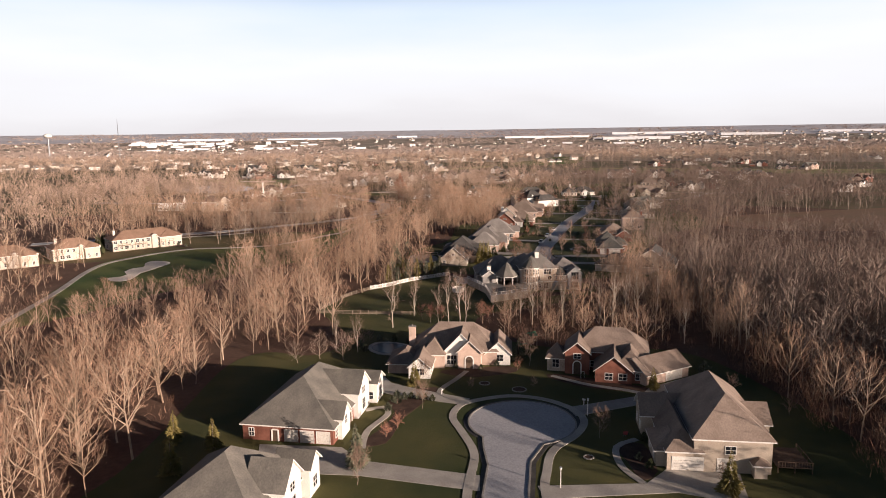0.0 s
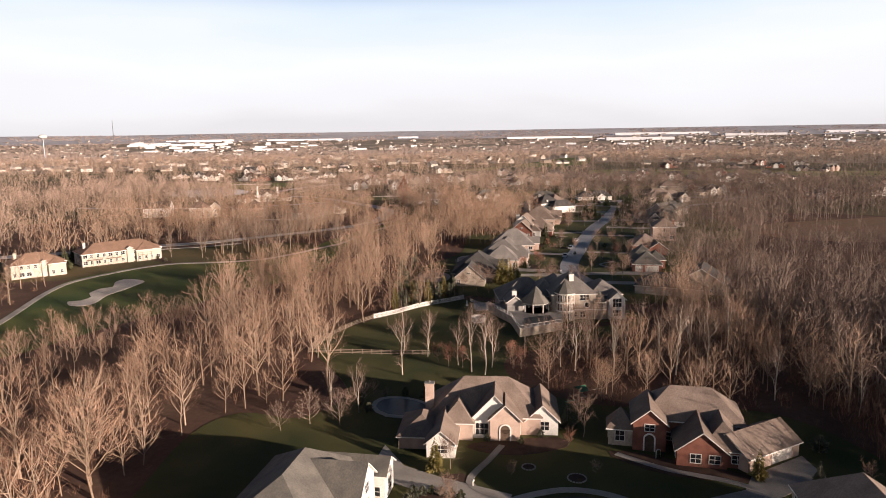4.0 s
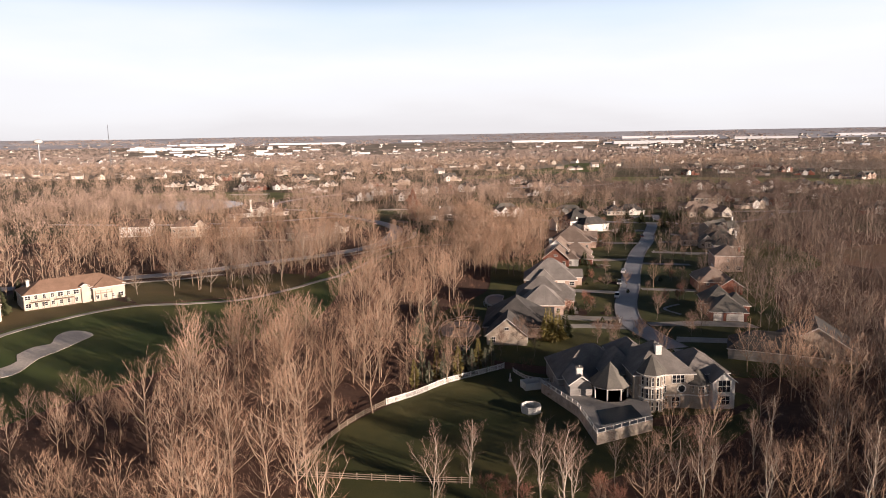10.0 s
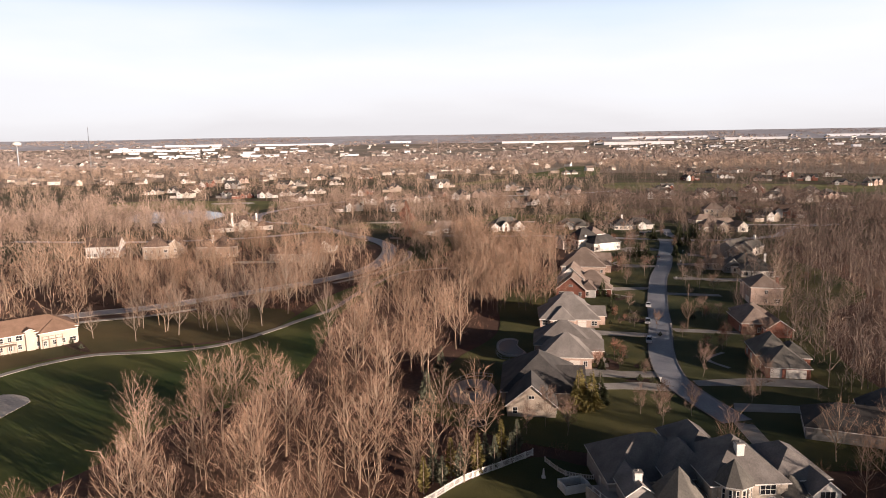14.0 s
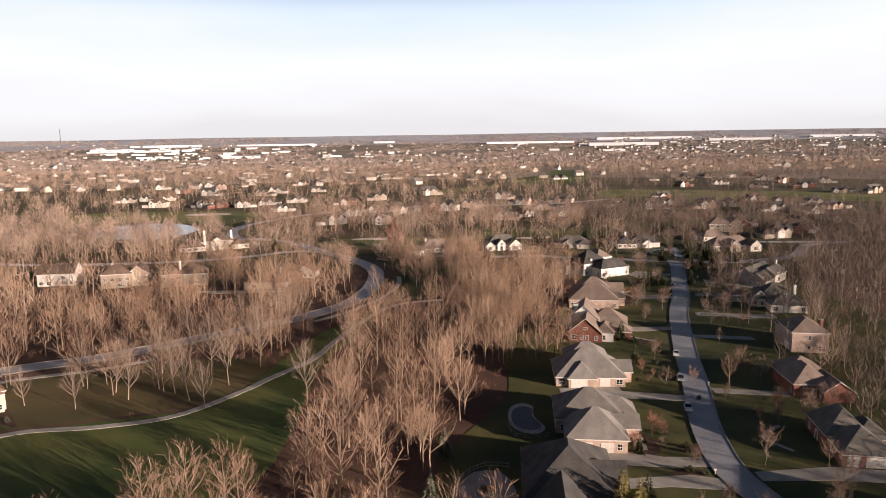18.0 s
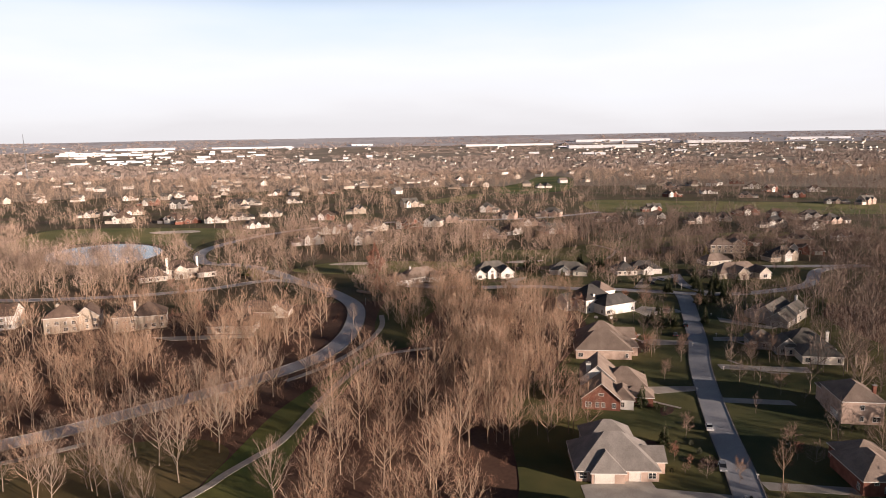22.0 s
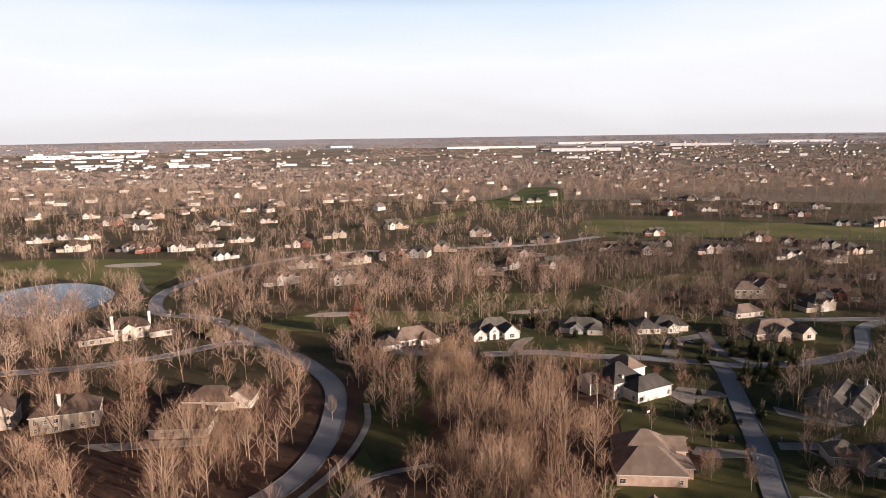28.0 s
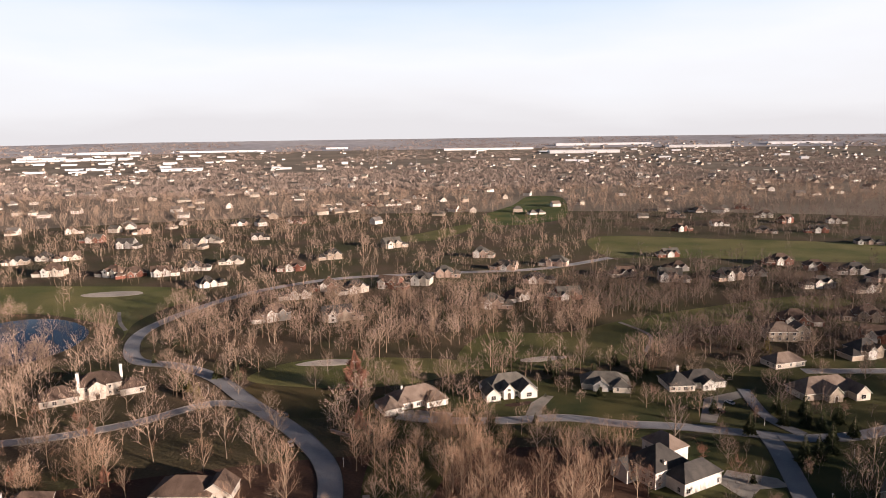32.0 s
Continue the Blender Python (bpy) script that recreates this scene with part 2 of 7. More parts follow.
def add_box(bm, x0, x1, y0, y1, z0, z1, mi=0):
    v = [bm.verts.new(p) for p in ((x0, y0, z0), (x1, y0, z0), (x1, y1, z0), (x0, y1, z0), (x0, y0, z1), (x1, y0, z1), (x1, y1, z1), (x0, y1, z1))]
    for q in ((3, 2, 1, 0), (4, 5, 6, 7), (0, 1, 5, 4), (1, 2, 6, 5), (2, 3, 7, 6), (3, 0, 4, 7)):
        bm.faces.new([v[i] for i in q]).material_index = mi


def box(x0, x1, y0, y1, z0, z1):
    bm = bmesh.new()
    add_box(bm, x0, x1, y0, y1, z0, z1)
    return bm


def add_cyl(bm, p0, p1, r0, r1, n=8, mi=0, caps=True):
    p0, p1 = Vector(p0), Vector(p1)
    d = (p1 - p0).normalized()
    s = d.orthogonal().normalized()
    t = d.cross(s)
    a = [bm.verts.new(p0 + (s * math.cos(k * 2 * math.pi / n) + t * math.sin(k * 2 * math.pi / n)) * r0) for k in range(n)]
    b = [bm.verts.new(p1 + (s * math.cos(k * 2 * math.pi / n) + t * math.sin(k * 2 * math.pi / n)) * r1) for k in range(n)]
    for k in range(n):
        bm.faces.new((a[k], a[(k + 1) % n], b[(k + 1) % n], b[k])).material_index = mi
    if caps:
        bm.faces.new(b).material_index = mi
        bm.faces.new(a[::-1]).material_index = mi


def cyl(p0, p1, r0, r1, n=8):
    bm = bmesh.new()
    add_cyl(bm, p0, p1, r0, r1, n)
    return bm


def smooth_line(pts, step=3.0, closed=False):
    """Points along a Catmull-Rom curve."""
    p = [Vector((*q[:2], 0.0)) for q in pts]
    n = len(p)
    out = []
    for i in range(n if closed else n - 1):
        a, b, c, d = (p[(i + k) % n] if closed else p[min(max(i + k, 0), n - 1)] for k in (-1, 0, 1, 2))
        m = max(2, int((c - b).length / step))
        for j in range(m):
            t = j / m
            out.append(0.5 * (2 * b + (c - a) * t + (2 * a - 5 * b + 4 * c - d) * t * t + (3 * b - a - 3 * c + d) * t ** 3))
    if not closed:
        out.append(p[-1])
    return out


def sides(line, half):
    left, right = [], []
    for i, p in enumerate(line):
        d = (line[min(i + 1, len(line) - 1)] - line[max(i - 1, 0)]).normalized()
        s = Vector((-d.y, d.x, 0))
        w = half[i] if isinstance(half, list) else half
        left.append(p + s * w)
        right.append(p - s * w)
    return left, right


def strip(bm, left, right, z, thick, closed=False):
    """A solid band between two rows of points."""
    n = len(left)
    a = [bm.verts.new((p.x, p.y, z)) for p in left]
    b = [bm.verts.new((p.x, p.y, z)) for p in right]
    c = [bm.verts.new((p.x, p.y, z - thick)) for p in left]
    d = [bm.verts.new((p.x, p.y, z - thick)) for p in right]
    for i in range(n if closed else n - 1):
        j = (i + 1) % n
        bm.faces.new((a[i], b[i], b[j], a[j]))
        bm.faces.new((a[j], c[j], c[i], a[i]))
        bm.faces.new((b[i], d[i], d[j], b[j]))


def ribbon(name, pts, width, z, material, label, category, thick=0.12, step=3.0, kind="structure"):
    line = smooth_line(pts, step)
    l, r = sides(line, width / 2)
    bm = bmesh.new()
    strip(bm, l, r, z, thick)
    return tagged(mesh_ob(name, bm, material), label, category, kind=kind)


def sheet(name, pts, z, material, label, category, thick=0.1, round_it=True, step=3.0, kind="structure"):
    line = smooth_line(pts, step, True) if round_it else [Vector((*p, 0)) for p in pts]
    bm = bmesh.new()
    f = bm.faces.new([bm.verts.new((p.x, p.y, z)) for p in line])
    f.normal_update()
    if f.normal.z < 0:
        f.normal_flip()
    e = bmesh.ops.extrude_face_region(bm, geom=[f])
    for v in e["geom"]:
        if isinstance(v, bmesh.types.BMVert):
            v.co.z -= thick
    bm.faces.ensure_lookup_table()
    bmesh.ops.triangulate(bm, faces=[q for q in bm.faces if len(q.verts) > 4])
    bmesh.ops.recalc_face_normals(bm, faces=bm.faces)
    return tagged(mesh_ob(name, bm, material), label, category, kind=kind)


def inside(x, y, poly):
    hit = False
    for i in range(len(poly)):
        (x0, y0), (x1, y1) = poly[i - 1], poly[i]
        if (y0 > y) != (y1 > y) and x < x0 + (y - y0) * (x1 - x0) / (y1 - y0):
            hit = not hit
    return hit


# ---------------------------------------------------------------- ground
CENTRE = (10.0, 40.0)


def rise(x, y):
    """The land lifts towards the skyline."""
    t = max(0.0, (math.hypot(x - CENTRE[0], y - CENTRE[1]) - 2800) / 2150)
    return 78 * t * t


def build_ground():
    radii = [20, 60, 120, 200, 300, 420, 560, 720, 900, 1100, 1350, 1650, 2000, 2400] + [2800 + 215 * k for k in range(11)]
    n = 120
    bm = bmesh.new()
    mid = bm.verts.new((*CENTRE, 0))
    last = None
    for k, r in enumerate(radii):
        ring = []
        for j in range(n):
            a = 2 * math.pi * j / n
            x, y = CENTRE[0] + r * math.cos(a), CENTRE[1] + r * math.sin(a)
            z = rise(x, y)
            if r > 4600:
                z += 5 * noise.noise(Vector((math.cos(a) * 6, math.sin(a) * 6, 0))) * (r - 4600) / 350
            ring.append(bm.verts.new((x, y, z)))
        for j in range(n):
            if last is None:
                bm.faces.new((mid, ring[j], ring[(j + 1) % n]))
            else:
                # outermost rings take the rim colour, which has haze put into it
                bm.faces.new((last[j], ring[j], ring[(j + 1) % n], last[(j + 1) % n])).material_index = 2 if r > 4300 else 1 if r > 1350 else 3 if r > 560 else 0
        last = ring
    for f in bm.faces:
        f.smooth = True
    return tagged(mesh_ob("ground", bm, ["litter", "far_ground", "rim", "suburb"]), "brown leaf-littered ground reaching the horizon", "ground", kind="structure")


build_ground()

LAWNS = {
    "cul_de_sac": [(-34, 90), (-27, 150), (-26, 176), (-25, 203), (-18, 213), (-5, 210), (2, 224), (-9, 250), (-11, 256), (-6, 271), (3, 284), (16, 297), (31, 307),
                   (42, 302), (60, 298), (80, 292), (84, 280), (74, 266), (58, 256), (40, 246), (40, 228), (55, 214), (88, 208), (99, 180), (103, 140), (100, 90)],
    "street": [(18, 322), (34, 312), (60, 303), (95, 298), (122, 306), (128, 360), (152, 410), (185, 440), (196, 480), (200, 540), (236, 590), (150, 601), (118, 590), (95, 566),
               (87, 530), (62, 485), (40, 455), (33, 400), (18, 372), (8, 345), (6, 330)],
    "north": [(-8, 622), (20, 610), (60, 606), (100, 600), (150, 601), (236, 592), (262, 640), (255, 690), (205, 672), (130, 672), (86, 668), (40, 668), (2, 656)],
    "park": [(6, 516), (22, 540), (18, 560), (30, 590), (20, 606), (2, 600), (-4, 560), (-2, 530)],
}
FAIRWAYS = {
    "golf": [(-112, 222), (-102, 238), (-88, 256), (-75, 282), (-60, 306), (-53, 325), (-30, 350), (-25, 380), (-24, 426), (-15, 462), (-7, 495), (6, 520), (2, 540), (-8, 516), (-20, 486), (-33, 456), (-42, 420), (-50, 398),
             (-80, 388), (-108, 378), (-124, 352), (-122, 325), (-115, 287), (-108, 245)],
    "north_golf": [(48, 692), (70, 748), (118, 744), (182, 772), (310, 806), (330, 780), (250, 752), (190, 735), (150, 700), (110, 682)],
    "meadow": [(230, 985), (262, 1105), (400, 1056), (560, 992), (720, 930), (650, 876), (470, 903), (300, 962)],
    "far_green": [(172, 1225), (262, 1262), (320, 1420), (352, 1580), (300, 1600), (240, 1460), (170, 1330)],
    "mid_green": [(20, 1130), (60, 1165), (130, 1240), (130, 1200), (90, 1130), (50, 1110)],
    "pond_green": [(-300, 800), (-240, 846), (-160, 800), (-146, 770), (-150, 810), (-138, 850), (-118, 866), (-140, 905), (-200, 925), (-320, 930)],
    "back_lawn": [(-60, 690), (-30, 716), (40, 706), (52, 690), (20, 672), (-20, 672)],
}
ROUGHS = {
    "rough_west": [(-124, 352), (-108, 380), (-80, 390), (-50, 400), (-44, 414), (-42, 432), (-60, 440), (-100, 430), (-150, 408), (-190, 390), (-180, 350)],
    "rough_north": [(-60, 666), (-34, 640), (-14, 640), (-6, 664), (-20, 672), (-50, 686)],
}
for n_, (key, pts) in enumerate(LAWNS.items()):
    sheet("lawn", pts, 0.085 + 0.006 * n_, "grass", "winter-green mown lawn with dry patches", "lawn")
for n_, (key, pts) in enumerate(FAIRWAYS.items()):
    sheet("fairway", pts, 0.030 + 0.006 * n_, "meadow_grass" if key in ("meadow", "mid_green", "pond_green", "north_golf", "back_lawn") else "fairway", "green golf fairway with tree shadows", "lawn")
for n_, (key, pts) in enumerate(ROUGHS.items()):
    sheet("rough_grass", pts, 0.008 + 0.007 * n_, "rough", "golden rough grass beside the fairway", "grass")
FIELD = [(205, 425), (212, 480), (330, 515), (520, 560), (620, 520), (500, 440), (300, 412)]
sheet("dry_field", FIELD, 0.06, "meadow", "brown dry field at the wood's edge", "field")
BUNKER = [(-106, 312.8), (-102.2, 314.3), (-101.4, 320), (-105, 325.7), (-104.4, 333.4), (-101.2, 336), (-104.2, 344.8), (-102.9, 350.1), (-97.3, 349), (-92.9, 345), (-93.4, 339.1), (-94.9, 329), (-96.6, 322.8), (-96.1, 316.9), (-95.3, 310.2), (-97.5, 306.6), (-102.3, 307.3)]
sheet("sand_bunker", BUNKER, 0.16, "sand", "pale sand bunker on the fairway", "bunker", kind="")
for bk in ([(-218, 898), (-205, 905), (-180, 905), (-172, 894), (-190, 888), (-210, 890)], [(-38, 708), (-25, 714), (-8, 712), (-6, 706), (-22, 704)], [(80, 698), (92, 702), (106, 700), (98, 695), (84, 694)]):
    sheet("sand_bunker", bk, 0.16, "sand", "small pale sand bunker", "bunker", kind="")
POND = [(-252, 806), (-226, 828), (-196, 820), (-172, 790), (-170, 758), (-182, 735), (-204, 731), (-232, 745), (-252, 770)]
sheet("water", POND, 0.18, "water", "still pond reflecting the pale sky", "pond")

# ---------------------------------------------------------------- roads
STREET = [(80, 322), (76.5, 338), (75.5, 352), (80, 374), (90, 405), (99, 435), (114, 479), (127, 510), (135.5, 533), (146, 562), (153, 582), (156, 594)]
CROSS = [(12, 634), (30, 627), (55, 623), (82, 622), (103, 613), (125, 607), (150, 597), (168, 590), (196, 590), (232, 604), (262, 640), (300, 650)]
CURVE = [(-190, 405), (-150, 421), (-122, 435), (-107, 441), (-93, 449), (-78, 461), (-62, 473), (-48, 484), (-36, 495.5), (-26.5, 507), (-19.5, 522), (-14.5, 546), (-13.5, 575), (-16.5, 595), (-25, 615), (-35, 632), (-52, 656), (-76, 694), (-100, 716), (-124, 728),
         (-136, 758), (-138, 786), (-131, 812), (-120, 836), (-100, 869), (-70, 899), (-20, 925), (60, 932), (150, 935), (230, 975)]
WEST_CROSS = [(-46, 650), (-70, 660), (-100, 642), (-140, 630), (-200, 628), (-270, 640)]
PATHS_NO_TREES = []


def road(pts, width, label):
    line = smooth_line(pts, 3.0)
    l, r = sides(line, width / 2)
    bm = bmesh.new()
    strip(bm, l, r, 0.162 + 0.004 * len(PATHS_NO_TREES), 0.15)
    ob = tagged(mesh_ob("road", bm, "road"), label, "road", kind="structure")
    for side in (1, -1):
        a, _ = sides(line, side * (width / 2 + 0.10))
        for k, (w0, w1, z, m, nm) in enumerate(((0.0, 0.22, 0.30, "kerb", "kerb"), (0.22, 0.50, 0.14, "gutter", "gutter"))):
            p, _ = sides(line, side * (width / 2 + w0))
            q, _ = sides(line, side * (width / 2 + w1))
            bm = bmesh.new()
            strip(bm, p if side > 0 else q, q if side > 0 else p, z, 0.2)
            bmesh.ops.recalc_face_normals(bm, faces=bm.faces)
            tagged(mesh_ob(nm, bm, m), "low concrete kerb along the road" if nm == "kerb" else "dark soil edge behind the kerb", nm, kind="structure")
    PATHS_NO_TREES.append((line, width / 2 + 3.5))
    return ob


road(STREET, 7.2, "grey asphalt residential street with worn patches")
road(CROSS, 6.6, "grey asphalt cross street")
road(CURVE, 8.2, "curving grey asphalt parkway")
road(WEST_CROSS, 6.5, "grey side street in shade")
road([(300, 650), (250, 655), (215, 660)], 6.5, "short side street")
road([(170, 593), (166, 612), (173, 642)], 5.0, "concrete lane beside the evergreens")

# cul-de-sac: a ring-shaped bulb with its stem
CX, CY, CR = 43.0, 166.5, 10.3
ang = [math.pi * (-0.5) + 2 * math.pi * k / 64 for k in range(65)]
bulb = [(CX + CR * math.cos(a), CY + CR * math.sin(a)) for a in ang if not (abs(CX + CR * math.cos(a) - 40) < 4.6 and CY + CR * math.sin(a) < CY)]
bulb.sort(key=lambda p: math.atan2(p[1] - CY, p[0] - CX) + (2 * math.pi if math.atan2(p[1] - CY, p[0] - CX) < -1.45 else 0))
ring_pts = [p for p in bulb]
court = [(36.0, 60), (33.2, 120), (33.6, 139), (35.2, 149), (34.9, 155)] + [p for p in ring_pts[::-1] if not (p[1] < 157.5 and p[0] < 46)] + [(45.6, 156.4), (42.4, 150), (40.6, 139), (39.8, 120), (42.6, 60)]
sheet("road", court, 0.17, "court", "pale grey cul-de-sac with a round turning head", "road", 0.16, False)
edge = [Vector((*p, 0)) for p in court]
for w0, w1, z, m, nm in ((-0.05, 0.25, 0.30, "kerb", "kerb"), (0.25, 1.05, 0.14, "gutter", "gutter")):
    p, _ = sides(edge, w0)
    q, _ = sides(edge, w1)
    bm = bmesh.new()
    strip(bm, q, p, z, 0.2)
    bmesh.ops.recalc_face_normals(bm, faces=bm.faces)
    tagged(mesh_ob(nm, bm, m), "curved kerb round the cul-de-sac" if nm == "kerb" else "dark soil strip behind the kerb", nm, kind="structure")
PATHS_NO_TREES.append((smooth_line([(38, 60), (37, 120), (38, 150)], 4), 8.0))

# pavements and cart paths
WALKS = [
    ([(28, 100), (30.2, 125), (31.3, 141), (33.0, 153), (31.3, 162), (29.6, 169), (30.8, 174.5), (34.2, 177.6), (41.9, 180), (48.8, 178), (53.9, 172.6), (55.2, 166.8), (52.5, 160.5), (47.0, 154), (44.6, 146), (43.4, 139), (43.5, 120), (45, 100)], 1.5),
    ([(13.0, 156), (13.2, 163.3), (16.6, 171.5), (15.4, 175), (11.8, 173.5)], 1.3),
    ([(59.5, 142), (57.5, 148), (58.5, 155), (63, 158)], 1.2),
    ([(31, 178), (27, 183), (31, 191), (33.5, 196)], 1.2),
    ([(53, 192), (60, 186), (68, 182), (73, 178)], 1.3),
    ([(60, 361), (61, 368), (60, 374)], 1.3),
    ([(94, 358), (91, 366), (98, 372)], 1.1),
    ([(128, 487), (134, 474), (142, 470)], 1.1),
    ([(141, 512), (147, 500), (158, 497)], 1.1),
    ([(92, 445), (85, 452), (83, 458)], 1.1),
    ([(108, 508), (104, 518), (108, 524)], 1.1),
    ([(214, 622), (226, 630), (226, 640)], 1.1),
]
for n_, (pts, w) in enumerate(WALKS):
    ribbon("pavement", pts, w, 0.176 + 0.004 * (n_ % 4), "concrete", "pale concrete footpath across the lawn", "footpath", step=1.5)
CARTS = [
    [(-98, 205), (-106, 242), (-113, 287), (-121, 325), (-122, 346), (-115, 362), (-107, 374), (-95, 383), (-76, 385), (-58, 391), (-43.9, 408.5), (-39.2, 417.0), (-33.2, 426.4), (-27.8, 435.6), (-20.9, 461.0), (-11.7, 489.1), (-4.0, 505.4), (3.6, 511.5), (20, 516)],
    [(-150, 409), (-132, 417), (-116, 424.5), (-97, 431), (-82, 440)],
    [(-34, 484), (-21.5, 498.2), (-10.7, 517.4), (-4.6, 534), (-1, 552), (-1.5, 570)],
    [(-170, 838), (-160, 810), (-150, 790)],
    [(150, 700), (165, 730), (158, 760)],
]
for n_, pts in enumerate(CARTS):
    ribbon("cart_path", pts, 2.4, 0.176 + 0.004 * n_, "concrete", "pale winding golf cart path", "path", step=2.5)
    PATHS_NO_TREES.append((smooth_line(pts, 5), 4.0))
DRIVES = [
    [(-6, 158.6), (9.2, 156.8), (13.5, 151.5), (33.5, 145.5), (33.2, 140.5), (13.5, 146.2), (-4, 148.2)],
    [(64.5, 146.4), (76, 144.5), (73.5, 135), (64, 139), (43, 137.8), (42.5, 141.8), (60, 142)],
    [(12.4, 197), (16.2, 189), (22, 185), (33.5, 178.8), (32, 175.5), (18, 181), (10, 186)],
    [(73, 183.5), (84.5, 190), (84.5, 182.5), (73.5, 176), (54, 168.8), (53, 173.2), (70, 179)],
    [(42.5, 361), (56.5, 360.6), (63, 357.5), (73, 356.5), (73.5, 352), (62, 352.5), (44, 356)],
    [(66, 348.8), (73, 346), (72.5, 341.5), (60, 344), (48, 344), (48, 348)],
    [(48.5, 402), (66, 404), (66, 398.5), (88, 392), (87, 388.5), (66, 393), (48, 396)],
    [(83.5, 459), (86, 464), (106, 462.5), (106, 458.8), (90, 457.5)],
    [(104, 512), (108, 517), (126, 510.5), (125, 507), (110, 508)],
    [(118.5, 562), (126, 570), (140, 562), (141, 556), (130, 556), (122, 549)],
    [(98, 350), (111, 347), (112, 341), (96, 344), (80, 345), (80, 349)],
    [(92, 399), (112, 394), (113, 390), (92, 395)],
    [(108, 452), (128, 447), (128, 443), (107, 448)],
    [(121, 478), (150, 470), (152, 476), (140, 478), (122, 483)],
    [(134, 511), (152, 508), (162, 520), (150, 514), (136, 516)],
    [(152, 545), (166, 530), (172, 526), (165, 524), (150, 538)],
    [(66, 626), (72, 640), (80, 648), (84, 646), (76, 634), (73, 626)],
    [(8, 634), (18, 640), (36, 634), (34, 628), (18, 634)],
    [(136, 610), (150, 634), (170, 640), (172, 634), (156, 628), (142, 608)],
    [(84, 333), (100, 330), (112, 322), (112, 318), (96, 326), (82, 328)],
    [(70, 298), (78, 310), (79, 322), (83, 320), (82, 308), (76, 296)],
    [(-78, 546), (-56, 545), (-56, 540), (-90, 540), (-100, 546)],
]
for n_, pts in enumerate(DRIVES):
    sheet("driveway", pts, 0.145 + 0.0045 * (n_ % 3), "concrete", "pale concrete driveway running to the road", "driveway", 0.12, False)
BEDS = [
    [(12.5, 158), (15.5, 164), (18, 172), (16, 178), (20, 181), (24, 178), (20, 170), (17, 158)], [(59.5, 143), (63, 146), (63.5, 156), (58.5, 156), (59, 149)],
    [(28, 197), (44, 199), (45, 195), (36, 192), (29, 194)], [(55, 193), (72, 184), (73, 181), (60, 184), (52, 191)], [(21, 184), (26, 186), (28, 182), (23, 181)],
    [(57, 362), (61, 370), (64, 366), (63, 359), (58, 359)], [(62, 350), (66, 352), (70, 350), (67, 347.5)], [(69, 359), (72, 361), (71, 364), (68, 362)], [(84, 407), (87, 409), (86, 413), (82, 411)],
    [(68, 405), (73, 412), (76, 422), (72, 424), (69, 414)], [(94, 497), (103, 502), (108, 512), (104, 514), (97, 506)], [(-112, 396), (-98, 386), (-100, 390), (-110, 402)],
    [(60, 640), (72, 642), (72, 639), (62, 637)], [(8, 632), (24, 636), (30, 640), (28, 642), (8, 635)], [(58, 276), (72, 276), (82, 282), (80, 278), (68, 271), (58, 271)],
    [(84, 440), (88, 442), (90, 446), (86, 446)],
]
for n_, pts in enumerate(BEDS):
    sheet("mulch_bed", pts, 0.124 + 0.0045 * (n_ % 3), "mulch", "dark mulched planting bed", "flower bed", 0.1)


# ---------------------------------------------------------------- houses
WINDOW_MESH = {}
FOOTPRINTS = []


def lattice(xs, zs, y0, y1):
    """A flat frame in one piece: every other column and row is solid, the cells between are open."""
    bm = bmesh.new()
    grid = {}

    def vert(i, k, y):
        if (i, k, y) not in grid:
            grid[i, k, y] = bm.verts.new((xs[i], y, zs[k]))
        return grid[i, k, y]

    solid = {(i, k) for i in range(len(xs) - 1) for k in range(len(zs) - 1) if i % 2 == 0 or k % 2 == 0}
    for i, k in solid:
        bm.faces.new((vert(i, k, y0), vert(i + 1, k, y0), vert(i + 1, k + 1, y0), vert(i, k + 1, y0)))
        for di, dk, a, b in ((-1, 0, (i, k + 1), (i, k)), (1, 0, (i + 1, k), (i + 1, k + 1)), (0, -1, (i, k), (i + 1, k)), (0, 1, (i + 1, k + 1), (i, k + 1))):
            if (i + di, k + dk) not in solid:
                bm.faces.new((vert(*b, y0), vert(*a, y0), vert(*a, y1), vert(*b, y1)))
    return bm


def window_meshes(w, h):
    """A window unit facing -y, its middle at the origin: trim with sash bars, and the panes behind them."""
    key = (round(w, 1), round(h, 1))
    if key not in WINDOW_MESH:
        w, h = key
        t = 0.11
        bars = max(2, round(w / 0.9))
        xs = [-w / 2 - t, -w / 2]
        for k in range(1, bars):
            x = -w / 2 + w * k / bars
            xs += [x - 0.035, x + 0.035]
        xs += [w / 2, w / 2 + t]
        zs = [-h / 2 - t, -h / 2] + ([-0.035, 0.035] if h > 1.0 else []) + [h / 2, h / 2 + t]
        bm = lattice(xs, zs, -0.09, 0.02)
        a = bpy.data.meshes.new("window")
        bm.to_mesh(a)
        bm.free()
        a.materials.append(M["white"])
        bm = box(-w / 2, w / 2, -0.035, 0.03, -h / 2, h / 2)
        b = bpy.data.meshes.new("pane")
        bm.to_mesh(b)
        bm.free()
        b.materials.append(M["glass"])
        WINDOW_MESH[key] = (a, b)
    return WINDOW_MESH[key]


def side_pose(side, along, plane, z):
    return {"S": pose(along, plane, z), "N": pose(along, plane, z, 0, 0, 180), "E": pose(plane, along, z, 0, 0, 90), "W": pose(plane, along, z, 0, 0, -90)}[side]


def add_window(house, side, along, plane, z, w, h, panes=True):
    a, b = window_meshes(w, h)
    ob = shared("window", a, house, side_pose(side, along, plane, z))
    shared("pane", b, ob, Matrix())
    return ob


